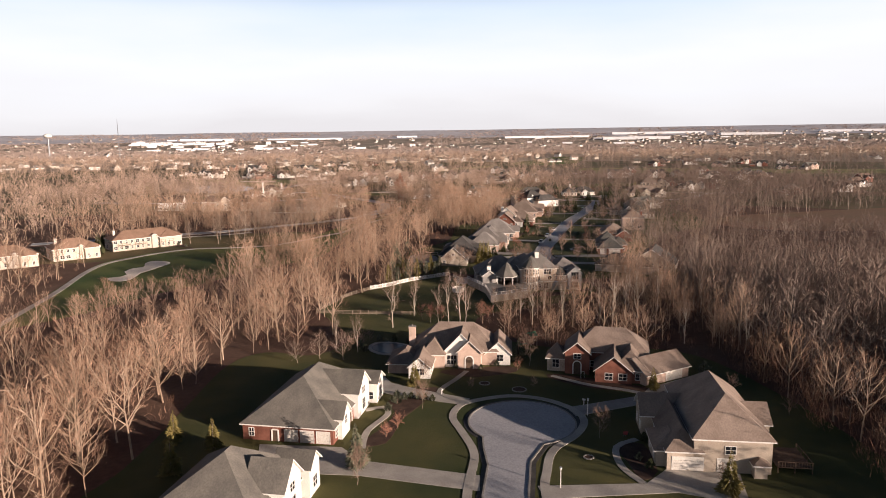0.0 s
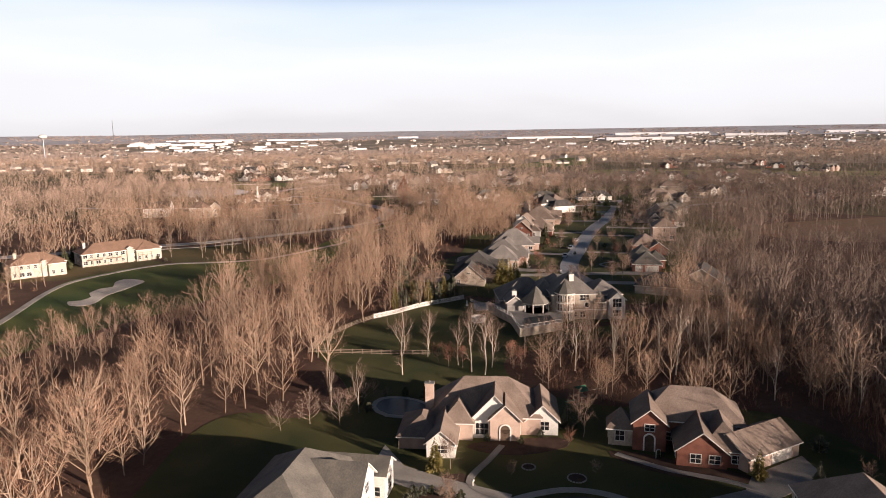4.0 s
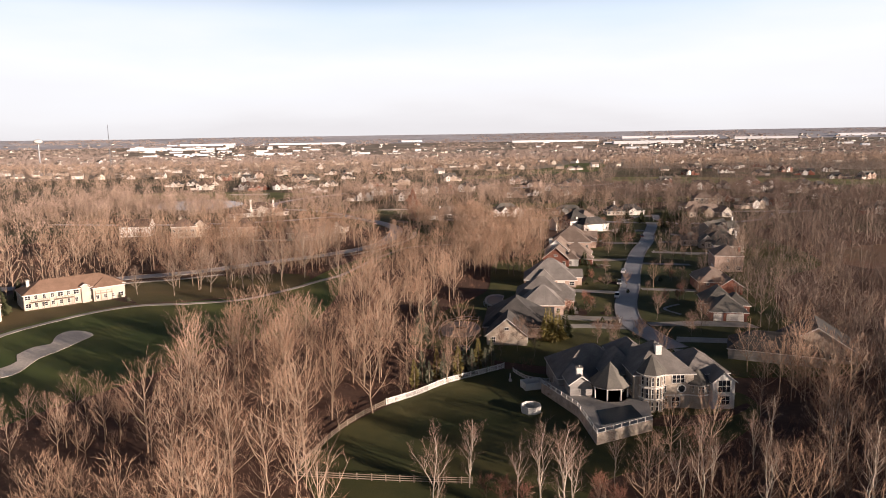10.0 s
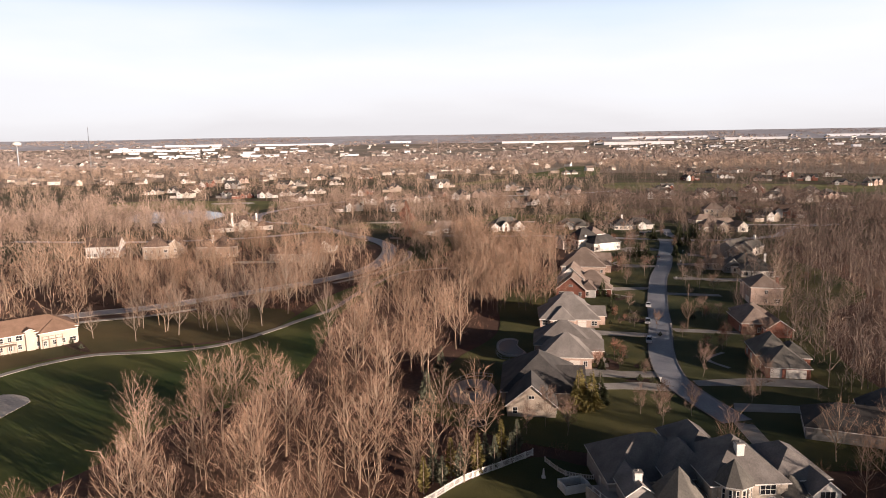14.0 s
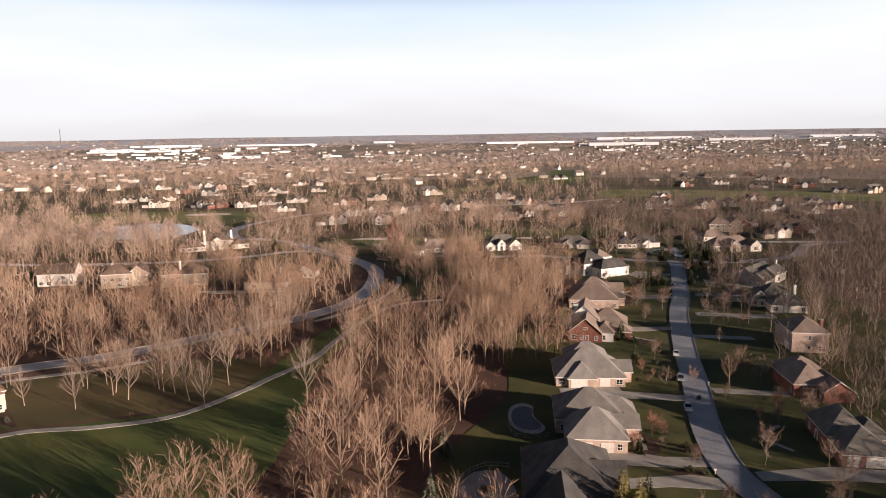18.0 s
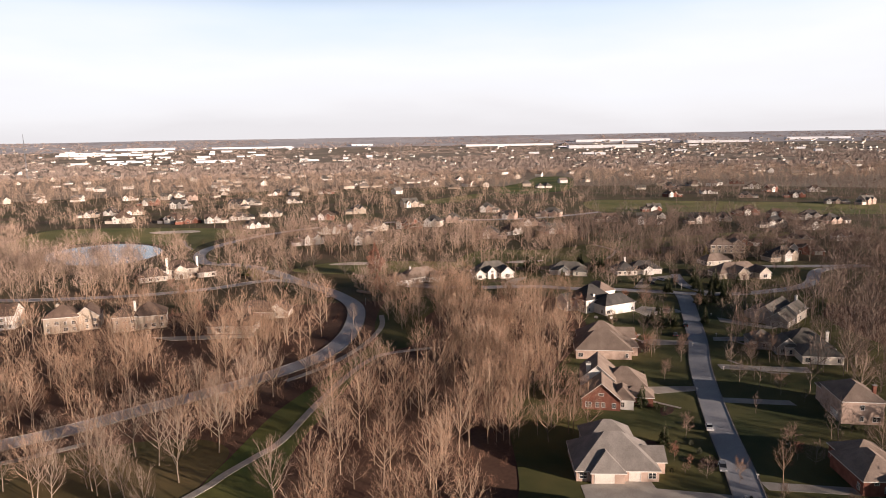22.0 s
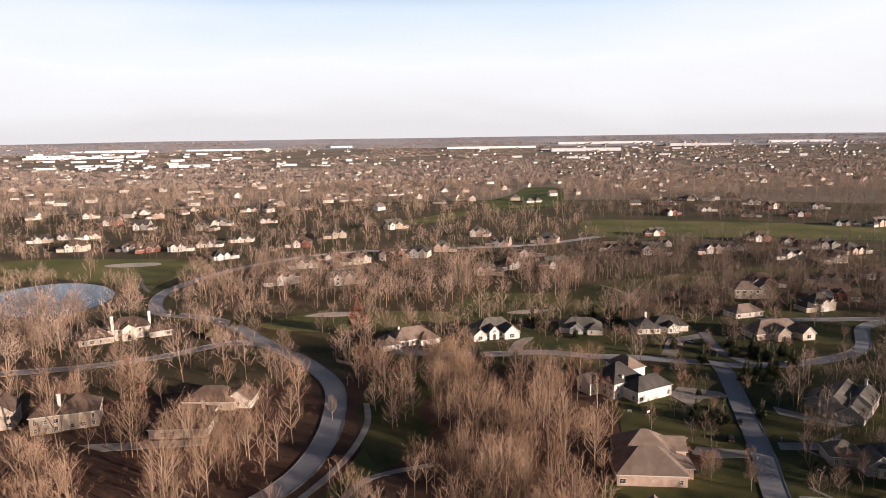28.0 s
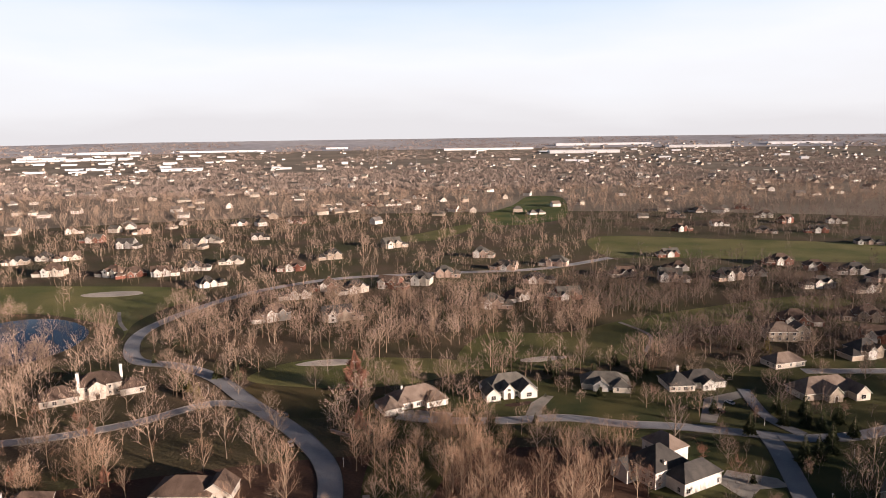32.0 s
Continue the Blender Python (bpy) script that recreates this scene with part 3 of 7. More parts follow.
def add_garage(house, side, along, plane, w, h=2.3):
    """A sectional garage door with four panels in a white casing."""
    bm = bmesh.new()
    for k in range(4):
        add_box(bm, -w / 2, w / 2, -0.03, 0.05, 0.05 + h / 4 * k, h / 4 * (k + 1) - 0.03)
    add_box(bm, -w / 2, w / 2, 0.0, 0.05, 0.0, h)
    d = part("garage_door", bm, "door", house, "cream panelled garage door")
    d.matrix_basis = side_pose(side, along, plane, 0.15)
    bm = bmesh.new()
    add_box(bm, -w / 2 - 0.10, -w / 2, -0.07, 0.02, 0, h + 0.12)
    add_box(bm, w / 2, w / 2 + 0.10, -0.07, 0.02, 0, h + 0.12)
    add_box(bm, -w / 2, w / 2, -0.07, 0.02, h, h + 0.12)
    part("casing", bm, "white", d)
    return d


def add_door(house, side, along, plane, w=1.1, h=2.2, arch=False):
    bm = bmesh.new()
    add_box(bm, -w / 2 - 0.25, -w / 2, -0.14, 0.02, 0, h + 0.1)
    add_box(bm, w / 2, w / 2 + 0.25, -0.14, 0.02, 0, h + 0.1)
    if arch:
        for k in range(10):
            a0, a1 = math.pi * k / 10, math.pi * (k + 1) / 10
            r0, r1 = w / 2, w / 2 + 0.25
            ps = [(r * math.cos(a), r * math.sin(a)) for r, a in ((r0, a0), (r1, a0), (r1, a1), (r0, a1))]
            f = [bm.verts.new((px, -0.14, h + pz)) for px, pz in ps]
            g = [bm.verts.new((px, 0.02, h + pz)) for px, pz in ps]
            bm.faces.new(f)
            for i in range(4):
                bm.faces.new((f[i], g[i], g[(i + 1) % 4], f[(i + 1) % 4]))
    else:
        add_box(bm, -w / 2, w / 2, -0.14, 0.02, h, h + 0.25)
    s = part("entrance", bm, "white", house, "white trimmed entrance surround")
    s.matrix_basis = side_pose(side, along, plane, 0.15)
    bm = box(-w / 2, w / 2, -0.03, 0.03, 0, h)
    if arch:
        add_cyl(bm, (0, -0.03, h), (0, 0.03, h), w / 2, w / 2, 20)
    part("front_door", bm, "dark_wood", s, "dark front door")
    return s


def add_chimney(house, x, y, z0, z1, w=1.1, d=1.5, material="brick"):
    bm = bmesh.new()
    add_box(bm, x - w / 2, x + w / 2, y - d / 2, y + d / 2, z0, z1)
    add_box(bm, x - w / 2 - 0.1, x + w / 2 + 0.1, y - d / 2 - 0.1, y + d / 2 + 0.1, z1 - 0.35, z1 - 0.15)
    c = part("chimney", bm, material, house)
    bm = box(x - w / 2 - 0.14, x + w / 2 + 0.14, y - d / 2 - 0.14, y + d / 2 + 0.14, z1, z1 + 0.15)
    add_cyl(bm, (x, y, z1 + 0.15), (x, y, z1 + 0.5), 0.18, 0.14, 8)
    part("chimney_cap", bm, "kerb", c)


def wall_bm(x0, x1, y0, y1, h, kind, pitch, z0=-0.3):
    bm = box(x0, x1, y0, y1, z0, h)
    if kind == "gable_y":
        r = h + (x1 - x0) / 2 * pitch
        for y in (y0, y1 - 0.25):
            v = [bm.verts.new(p) for p in ((x0, y, h), (x1, y, h), ((x0 + x1) / 2, y, r - 0.05), (x0, y + 0.25, h), (x1, y + 0.25, h), ((x0 + x1) / 2, y + 0.25, r - 0.05))]
            for q in ((0, 1, 2), (5, 4, 3), (1, 4, 5, 2), (0, 2, 5, 3)):
                bm.faces.new([v[i] for i in q])
    elif kind == "gable_x":
        r = h + (y1 - y0) / 2 * pitch
        for x in (x0, x1 - 0.25):
            v = [bm.verts.new(p) for p in ((x, y0, h), (x, y1, h), (x, (y0 + y1) / 2, r - 0.05), (x + 0.25, y0, h), (x + 0.25, y1, h), (x + 0.25, (y0 + y1) / 2, r - 0.05))]
            for q in ((2, 1, 0), (3, 4, 5), (2, 5, 4, 1), (3, 5, 2, 0)):
                bm.faces.new([v[i] for i in q])
    return bm


def roof_bm(x0, x1, y0, y1, h, kind, pitch, ov=0.45, th=0.22):
    """A hip or gable roof with overhang; slot 0 shingles, slot 1 white fascia and soffit."""
    bm = bmesh.new()
    ze = h - ov * pitch + 0.06
    x0, x1, y0, y1 = x0 - ov, x1 + ov, y0 - ov, y1 + ov
    w, d = x1 - x0, y1 - y0
    if kind == "gable_y":
        a = [(x0, y0, ze), (x1, y0, ze), (x1, y1, ze), (x0, y1, ze), ((x0 + x1) / 2, y0, ze + w / 2 * pitch), ((x0 + x1) / 2, y1, ze + w / 2 * pitch)]
        tops = ((4, 5, 3, 0), (1, 2, 5, 4))
        rims = ((0, 4), (4, 1), (1, 2), (2, 5), (5, 3), (3, 0))
    elif kind == "gable_x":
        a = [(x0, y0, ze), (x1, y0, ze), (x1, y1, ze), (x0, y1, ze), (x0, (y0 + y1) / 2, ze + d / 2 * pitch), (x1, (y0 + y1) / 2, ze + d / 2 * pitch)]
        tops = ((0, 1, 5, 4), (2, 3, 4, 5))
        rims = ((0, 1), (1, 5), (5, 2), (2, 3), (3, 4), (4, 0))
    else:
        s = min(w, d) / 2
        if w <= d:
            a = [(x0, y0, ze), (x1, y0, ze), (x1, y1, ze), (x0, y1, ze), ((x0 + x1) / 2, y0 + s, ze + s * pitch), ((x0 + x1) / 2, y1 - s + 0.01, ze + s * pitch)]
            tops = ((0, 1, 4), (1, 2, 5, 4), (2, 3, 5), (3, 0, 4, 5))
        else:
            a = [(x0, y0, ze), (x1, y0, ze), (x1, y1, ze), (x0, y1, ze), (x0 + s, (y0 + y1) / 2, ze + s * pitch), (x1 - s + 0.01, (y0 + y1) / 2, ze + s * pitch)]
            tops = ((0, 1, 5, 4), (1, 2, 5), (2, 3, 4, 5), (3, 0, 4))
        rims = ((0, 1), (1, 2), (2, 3), (3, 0))
    up = [bm.verts.new(p) for p in a]
    lo = [bm.verts.new((p[0], p[1], p[2] - th)) for p in a]
    for q in tops:
        bm.faces.new([up[i] for i in q])
        bm.faces.new([lo[i] for i in q[::-1]]).material_index = 1
    for i, j in rims:
        bm.faces.new((lo[i], lo[j], up[j], up[i])).material_index = 1
    return bm


def block_roof_z(b, x, y):
    x0, x1, y0, y1, h, kind, pitch = b[:7]
    if not (x0 <= x <= x1 and y0 <= y <= y1):
        return -1
    if kind == "flat":
        return h
    if kind == "gable_y":
        return h + min(x - x0, x1 - x) * pitch
    if kind == "gable_x":
        return h + min(y - y0, y1 - y) * pitch
    return h + min(x - x0, x1 - x, y - y0, y1 - y) * pitch


def fill_house(e, place, ox, oy, rot, blocks, wall, roof, garages, doors, chimneys, windows, auto, gap, seed):
    """Adds blocks with their roofs and openings to the house e, in the axes given by place."""
    rnd = random.Random(seed)
    c, s = math.cos(radians(rot)), math.sin(radians(rot))
    made = []
    for b in blocks:
        x0, x1, y0, y1, h, kind, pitch = b[:7]
        made.append(part("wall", wall_bm(x0, x1, y0, y1, h, kind, pitch), b[7] if len(b) > 7 else wall, e))
        made.append(part("roof", roof_bm(x0, x1, y0, y1, h, kind, pitch), [b[8] if len(b) > 8 else roof, "white"], e))
        if ox or oy:
            FOOTPRINTS.append((ox, oy, c, s, x0 - 1.5, x1 + 1.5, y0 - 1.5, y1 + 1.5))
    made += [add_garage(e, *g) for g in garages] + [add_door(e, *d) for d in doors] + [add_window(e, *w) for w in windows]
    for ch in chimneys:
        add_chimney(e, *ch)
    taken = [(g[0], g[1], g[2], g[3] / 2 + 0.9) for g in garages] + [(d[0], d[1], d[2], 1.4) for d in doors] + [(w[0], w[1], w[2], w[4] / 2 + 0.8) for w in windows]
    for i, b in enumerate(blocks):
        x0, x1, y0, y1, h = b[:5]
        for side, lo, hi, plane, nx, ny in (("S", x0, x1, y0, 0, -1), ("E", y0, y1, x1, 1, 0), ("W", y0, y1, x0, -1, 0), ("N", x0, x1, y1, 0, 1)):
            n = int((hi - lo) / gap)
            for k in range(n):
                at = lo + (hi - lo) * (k + 0.5) / n
                for fl in range(max(1, int(h / 2.75))):
                    zz = 1.65 + fl * 2.85
                    if zz + 0.9 > h or rnd.random() > auto:
                        continue
                    px, py = (at, plane + 0.3 * ny) if side in "SN" else (plane + 0.3 * nx, at)
                    if any(j != i and block_roof_z(q, px, py) > zz - 0.8 for j, q in enumerate(blocks)):
                        continue
                    if any(t[0] == side and abs(t[2] - plane) < 0.5 and abs(t[1] - at) < t[3] + 0.6 for t in taken):
                        continue
                    made.append(add_window(e, side, at, plane, zz, rnd.choice((0.9, 1.0, 1.7)), rnd.choice((1.4, 1.5))))
    for o in made:
        o.matrix_basis = place @ o.matrix_basis


def house(label, ox, oy, rot, blocks, wall="tan", roof="roof", garages=(), doors=(), chimneys=(), windows=(), auto=1.0, gap=3.3, seed=1, name="house", group="", z=0.0):
    """A house: blocks of wall under hip or gable roofs, in its own axes from a corner, with doors, windows and chimneys."""
    e = tagged(root(name, ox, oy, z, rot), label, "house", group)
    fill_house(e, Matrix(), ox, oy, rot, blocks, wall, roof, garages, doors, chimneys, windows, auto, gap, seed)
    return e


def on_house(x, y, grow=0.0):
    for ox, oy, c, s, x0, x1, y0, y1 in FOOTPRINTS:
        u, v = (x - ox) * c + (y - oy) * s, -(x - ox) * s + (y - oy) * c
        if x0 - grow < u < x1 + grow and y0 - grow < v < y1 + grow:
            return True
    return False


# the cul-de-sac
house("large brick and white-gabled house with a grey roof", 9.0, 157.5, -11,
      [(-19, -1.4, 0, 26, 3.5, "hip", 0.70, "brick"), (-7, -0.5, 2.5, 7.0, 4.4, "gable_x", 1.0, "white"), (-10, -0.4, 12, 19.5, 5.6, "gable_x", 0.85, "white"), (-9, 1.0, 20.5, 25.5, 4.6, "gable_x", 0.7, "white")],
      "brick", "roof_grey", [("S", -3.3, 0, 2.5), ("S", -6.4, 0, 2.5), ("S", -9.5, 0, 2.5)], [("E", 10.0, -1.4, 1.2, 2.3), ("S", -12.6, 0, 1.0, 2.1)], [], [("E", 4.75, -0.5, 3.2, 1.2, 1.6), ("E", 15.7, -0.4, 2.0, 1.9, 2.2), ("E", 15.7, -0.4, 4.9, 1.7, 1.4), ("E", 23.0, 1.0, 2.0, 1.9, 2.0), ("E", 23.0, 1.0, 4.2, 1.3, 1.0)], 0.9)
house("brick and white house with steep gables at the street", 5.4, 140.6, -11,
      [(-18, 0, -16, 4, 3.6, "hip", 0.7, "brick_pink"), (-5, 0.8, -9, -2.5, 5.6, "gable_x", 1.0, "white"), (-4, 1.6, -1, 3.2, 5.2, "gable_x", 0.9, "white")], "brick_pink", "roof_grey",
      [], [("E", -12, 0, 1.2)], [], [("E", -5.8, 0.8, 2.0, 1.9, 2.0), ("E", -5.8, 0.8, 4.6, 1.6, 1.3), ("E", 1.1, 1.6, 2.0, 1.6, 1.8)], 0.8, seed=4)
house("tan stone-walled two-storey house with a high brown roof", 64.6, 146.4, -8,
      [(4.2, 16.5, 0, 24, 6.2, "hip", 0.84, "tan"), (0, 5.5, 0, 22, 3.9, "hip", 0.95, "tan"), (-1.6, 4, 1.2, 9, 3.3, "hip", 0.7, "tan"), (8, 18.5, 8, 15, 5.6, "gable_x", 0.7, "tan"), (-2.2, 6, 13, 20, 4.4, "gable_x", 0.8, "tan"), (13.4, 15.4, -1.6, 1, 2.6, "hip", 0.5, "tan")], "tan", "roof_brown",
      [("S", 3.3, 0, 4.9), ("S", 9.4, 0, 2.7)], [], [], [("S", 10.0, 0, 4.0, 1.6, 1.3)], 0.8, seed=5)
C = house("pale brick and white house with steep gables and chimney", 15.5, 186.5, -6,
          [(-1.5, 6, 9, 19, 2.7, "hip", 0.62, "brick_pink"), (3.9, 8.9, 5.8, 19, 3.0, "gable_y", 0.85, "white"), (3.5, 24, 16, 28, 3.9, "hip", 0.88, "brick_pink"), (6.0, 11.5, 13.0, 25, 3.9, "hip", 1.0, "brick_pink"), (11.6, 19.4, 14.2, 24, 4.4, "gable_y", 1.05, "white"), (14.7, 20.2, 13.2, 21, 4.4, "gable_y", 0.95, "brick_pink"), (21.4, 27.2, 16.2, 27, 3.2, "gable_y", 0.95, "white")],
          "brick_pink", "roof_brown", [], [("S", 17.45, 13.2, 1.7, 2.1, True)], [], [("S", 6.4, 5.8, 1.7, 2.2, 1.4), ("S", 13.2, 14.2, 1.9, 2.3, 2.2), ("S", 24.3, 16.2, 1.9, 2.4, 1.6)], 0.7, seed=6)
add_chimney(C, 3.0, 19.4, 0, 8.6, 1.6, 1.2, "brick_pink")
D = house("dark brick house with arched entry, limestone turret, tan roof", 54.5, 194.5, -14,
          [(3.5, 20.8, 3, 13.2, 5.0, "hip", 0.85, "brick"), (2.0, 7.6, -0.5, 9, 5.4, "gable_y", 0.85, "brick"), (-2.2, 2.0, 0.8, 5, 3.8, "hip", 1.3, "limestone"), (9, 17, -5.0, 6, 3.1, "gable_y", 0.8, "brick"), (13, 20.5, -4.2, 9, 3.4, "hip", 0.85, "brick")],
          "brick", "roof_brown", [], [("S", 4.8, -0.5, 1.6, 2.2, True)], [], [("S", 4.8, -0.5, 4.4, 1.6, 1.2), ("S", -0.2, 0.8, 2.0, 1.5, 1.9), ("S", 12, -5.0, 1.6, 1.6, 1.5)], 0.8, seed=7)
fill_house(D, D.matrix_basis.inverted() @ pose(72.6, 184.2, 0, 0, 0, 28), 0, 0, 0, [(0, 13, 0, 8.5, 2.8, "gable_x", 0.6, "brick_pink")], "brick_pink", "roof_brown", [("S", 8.4, 0, 4.9)], [("S", 2.2, 0, 1.0)], (), (), 0.5, 3.3, 71)
FOOTPRINTS.append((72.6, 184.2, math.cos(radians(28)), math.sin(radians(28)), -1, 14, -1, 9.5))

# the large stone house on its terrace
E = house("large limestone house with a dark hip roof, bays and white trim", 56.4, 279.6, 2,
          [(0, 13, 0, 14, 8.2, "hip", 0.78, "limestone"), (12, 21.6, 2.4, 15, 7.2, "hip", 0.66, "limestone"), (16.8, 21.6, -1.2, 6, 6.4, "gable_y", 0.85, "white"),
           (-14.5, 3, 9, 24, 4.6, "hip", 0.72, "grey"), (-13.2, -8.3, 3.0, 12, 5.2, "gable_y", 0.7, "grey"), (-5, 4, 6, 18, 6.4, "hip", 0.85, "limestone"), (0.5, 9, 12, 26, 6.6, "hip", 0.8, "limestone")],
          "limestone", "roof", [], [], [(6.4, 4.2, 3, 13.2, 1.3, 1.3, "white"), (-10.8, 5.0, 3, 8.2, 1.3, 1.1, "white")],
          [("S", 9.6, 0, 6.7, 2.6, 1.7), ("S", 9.2, 0, 1.6, 1.6, 2.0), ("S", 19.2, -1.2, 5.2, 2.6, 2.6), ("S", 19.2, -1.2, 2.0, 2.6, 1.9), ("E", 2.0, 21.6, 5.0, 2.6, 1.8), ("E", 2.0, 21.6, 2.0, 2.6, 1.8), ("S", -2.6, 6, 5.2, 1.9, 1.6), ("E", 6.0, -8.3, 3.6, 1.0, 1.8)], 0.6, seed=8)
for bx in ((6.2, 13.1, -0.12, 0.0, 2.95, 3.2), (16.7, 21.7, -1.32, -1.2, 3.3, 3.6), (21.6, 21.72, -1.2, 6, 3.3, 3.6), (6.2, 13.1, -0.1, 0.0, 7.6, 7.9)):
    part("belt_course", box(*bx), "white", E, "pale stone belt course")


def octagon(house, cx, cy, r, h, tip, rows, wall, tw):
    """An eight-sided bay with tall windows on its outer faces under a pointed roof."""
    part("bay", cyl((cx, cy, -0.3), (cx, cy, h), r, r, 8), wall, house)
    part("roof", cyl((cx, cy, h - 0.05), (cx, cy, h + tip), r + 0.55, 0.05, 8), "roof_grey", house)
    part("eave_trim", cyl((cx, cy, h - 0.35), (cx, cy, h - 0.06), r + 0.35, r + 0.5, 8), "white", house, "white eaves cornice")
    for z in (2.95, 5.5):
        if z < h - 1:
            part("belt_course", cyl((cx, cy, z), (cx, cy, z + 0.25), r + 0.08, r + 0.08, 8), "white", house, "pale stone belt course")
    for k in range(-1, 2):
        a = radians(-90 + 45 * k + 22.5 * 0)
        rr = r * math.cos(math.pi / 8) + 0.04
        for z, hh in rows:
            win, pane = window_meshes(tw, hh)
            w_ = shared("window", win, house, Matrix.Translation((cx + rr * math.cos(a), cy + rr * math.sin(a), z)) @ Matrix.Rotation(a + math.pi / 2, 4, "Z"))
            shared("pane", pane, w_, Matrix())


octagon(E, 3.8, 0.4, 2.9, 8.6, 3.6, ((7.0, 1.8), (4.3, 2.0), (1.6, 1.9)), "limestone", 1.5)
octagon(E, 14.4, 1.8, 2.9, 5.6, 2.6, ((4.5, 1.4),), "limestone", 1.1)
bm = bmesh.new()
for k in range(24):
    a0, a1 = 2 * math.pi * k / 24, 2 * math.pi * (k + 1) / 24
    ps = [(r * math.cos(a), r * math.sin(a)) for r, a in ((0.75, a0), (1.0, a0), (1.0, a1), (0.75, a1))]
    bm.faces.new([bm.verts.new((10.4 + x, -0.1, 4.5 + zz)) for x, zz in ps])
add_cyl(bm, (10.4, -0.06, 4.5), (10.4, 0.05, 4.5), 0.98, 0.98, 24)
rw = part("round_window", bm, "white", E, "round white-framed window")
part("pane", cyl((10.4, -0.08, 4.5), (10.4, 0.0, 4.5), 0.74, 0.74, 24), "glass", rw)
porch = tagged(root("porch", 51.8, 282.4, 2.4, 24.5), "white-columned terrace porch with a pointed shingled roof", "porch")
part("roof", cyl((0, 0, 2.85), (0, 0, 7.6), 4.7, 0.05, 8), "roof_grey", porch)
part("beam", cyl((0, 0, 2.5), (0, 0, 2.84), 4.2, 4.35, 8), "white", porch)
for k in range(8):
    a = radians(45 * k)
    part("column", cyl((3.9 * math.cos(a), 3.9 * math.sin(a), 0), (3.9 * math.cos(a), 3.9 * math.sin(a), 2.5), 0.2, 0.17, 10), "white", porch)
part("floor_slab", cyl((0, 0, -0.3), (0, 0, 0), 4.5, 4.5, 8), "concrete", porch)
spa = tagged(root("garden_enclosure", 34.2, 279.5, 0, 22), "white eight-sided low garden enclosure on the lawn", "enclosure")
for k in range(8):
    a = radians(45 * k + 22.5)
    pan = part("panel", box(-0.85, 0.85, -0.08, 0.08, 0, 1.6), "white", spa)
    pan.matrix_basis = Matrix.Translation((2.0 * math.cos(a), 2.0 * math.sin(a), 0)) @ Matrix.Rotation(a + math.pi / 2, 4, "Z")

# the street, west side
house("tan-gabled house under a broad dark hip roof", 27.9, 328.3, -8,
      [(0, 11.5, 0, 10, 3.1, "gable_y", 0.85, "tan"), (-1.5, 17, 8, 30, 3.5, "hip", 0.72, "tan"), (9, 19, 12, 21, 3.6, "gable_x", 0.85, "grey")], "tan", "roof_dark", [], [], [], [("S", 5.7, 0, 4.9, 1.2, 0.7)], 0.7, seed=9)
house("pale brick house with a taupe hip roof and garage doors", 41.6, 361.8, -9,
      [(0, 14, 0, 13, 3.8, "hip", 0.78, "brick_pink"), (-2, 15, 10, 25, 4.2, "hip", 0.72, "brick_pink"), (8, 17.5, 6, 12, 4.0, "gable_x", 0.75, "brick_pink"), (8, 18, 15, 22, 4.2, "hip", 0.8, "brick_pink")], "brick_pink", "roof", [("S", 3.4, 0, 4.9), ("S", 9.3, 0, 2.7)], [("E", 13.3, 17.5, 1.2)], [], [], 0.7, seed=10)
house("pale brick house with a wide taupe hip roof", 48.0, 404.0, -7,
      [(0, 20, 0, 16, 3.3, "hip", 0.78, "brick_pink"), (3.5, 11.5, -1.2, 8, 3.3, "hip", 0.85, "brick_pink"), (4, 17, 12, 23, 4.6, "hip", 0.75, "brick_pink"), (16, 22.5, 4, 11, 3.6, "gable_x", 0.7, "brick_pink")], "brick_pink", "roof", [("S", 6.6, -1.2, 4.6), ("S", 14.2, 0, 2.7)], [("E", 14, 20, 1.2)], [], [], 0.7, seed=11)
house("red brick gabled house with a white chimney wall", 61.8, 448.2, -17,
      [(0, 11.5, 0, 13, 3.8, "gable_y", 0.85, "brick"), (-1, 10, 11, 25, 6.0, "gable_y", 0.85, "white"), (6, 20, 12, 24, 4.0, "hip", 0.75, "brick_pink"), (9, 15.5, 1.5, 12, 3.6, "hip", 0.8, "white"), (12, 21.5, 5, 12, 3.4, "hip", 0.6, "brick")],
      "brick", "roof_brown", [], [("E", 17, 20, 1.2)], [(1.6, 12.6, 0, 10.8, 1.5, 1.2, "white")], [("S", 5.7, 0, 5.0, 1.4, 0.7), ("S", 4.6, 0, 1.7, 0.9, 1.5), ("S", 6.4, 0, 1.7, 0.9, 1.5)], 0.7, seed=12)
house("pale pink brick house with a broad taupe hip roof", 72.8, 495.5, -11,
      [(0, 20.5, 0, 15, 4.0, "hip", 0.72, "brick_pink"), (2, 20, 10, 26, 4.2, "hip", 0.75, "brick_pink"), (14, 23.5, 5, 12, 4.0, "hip", 0.75, "brick_pink"), (13, 24, 16, 24, 4.2, "gable_x", 0.75, "brick_pink")], "brick_pink", "roof_brown", [], [("E", 14, 23.5, 1.2)], [], [], 0.6, seed=13)
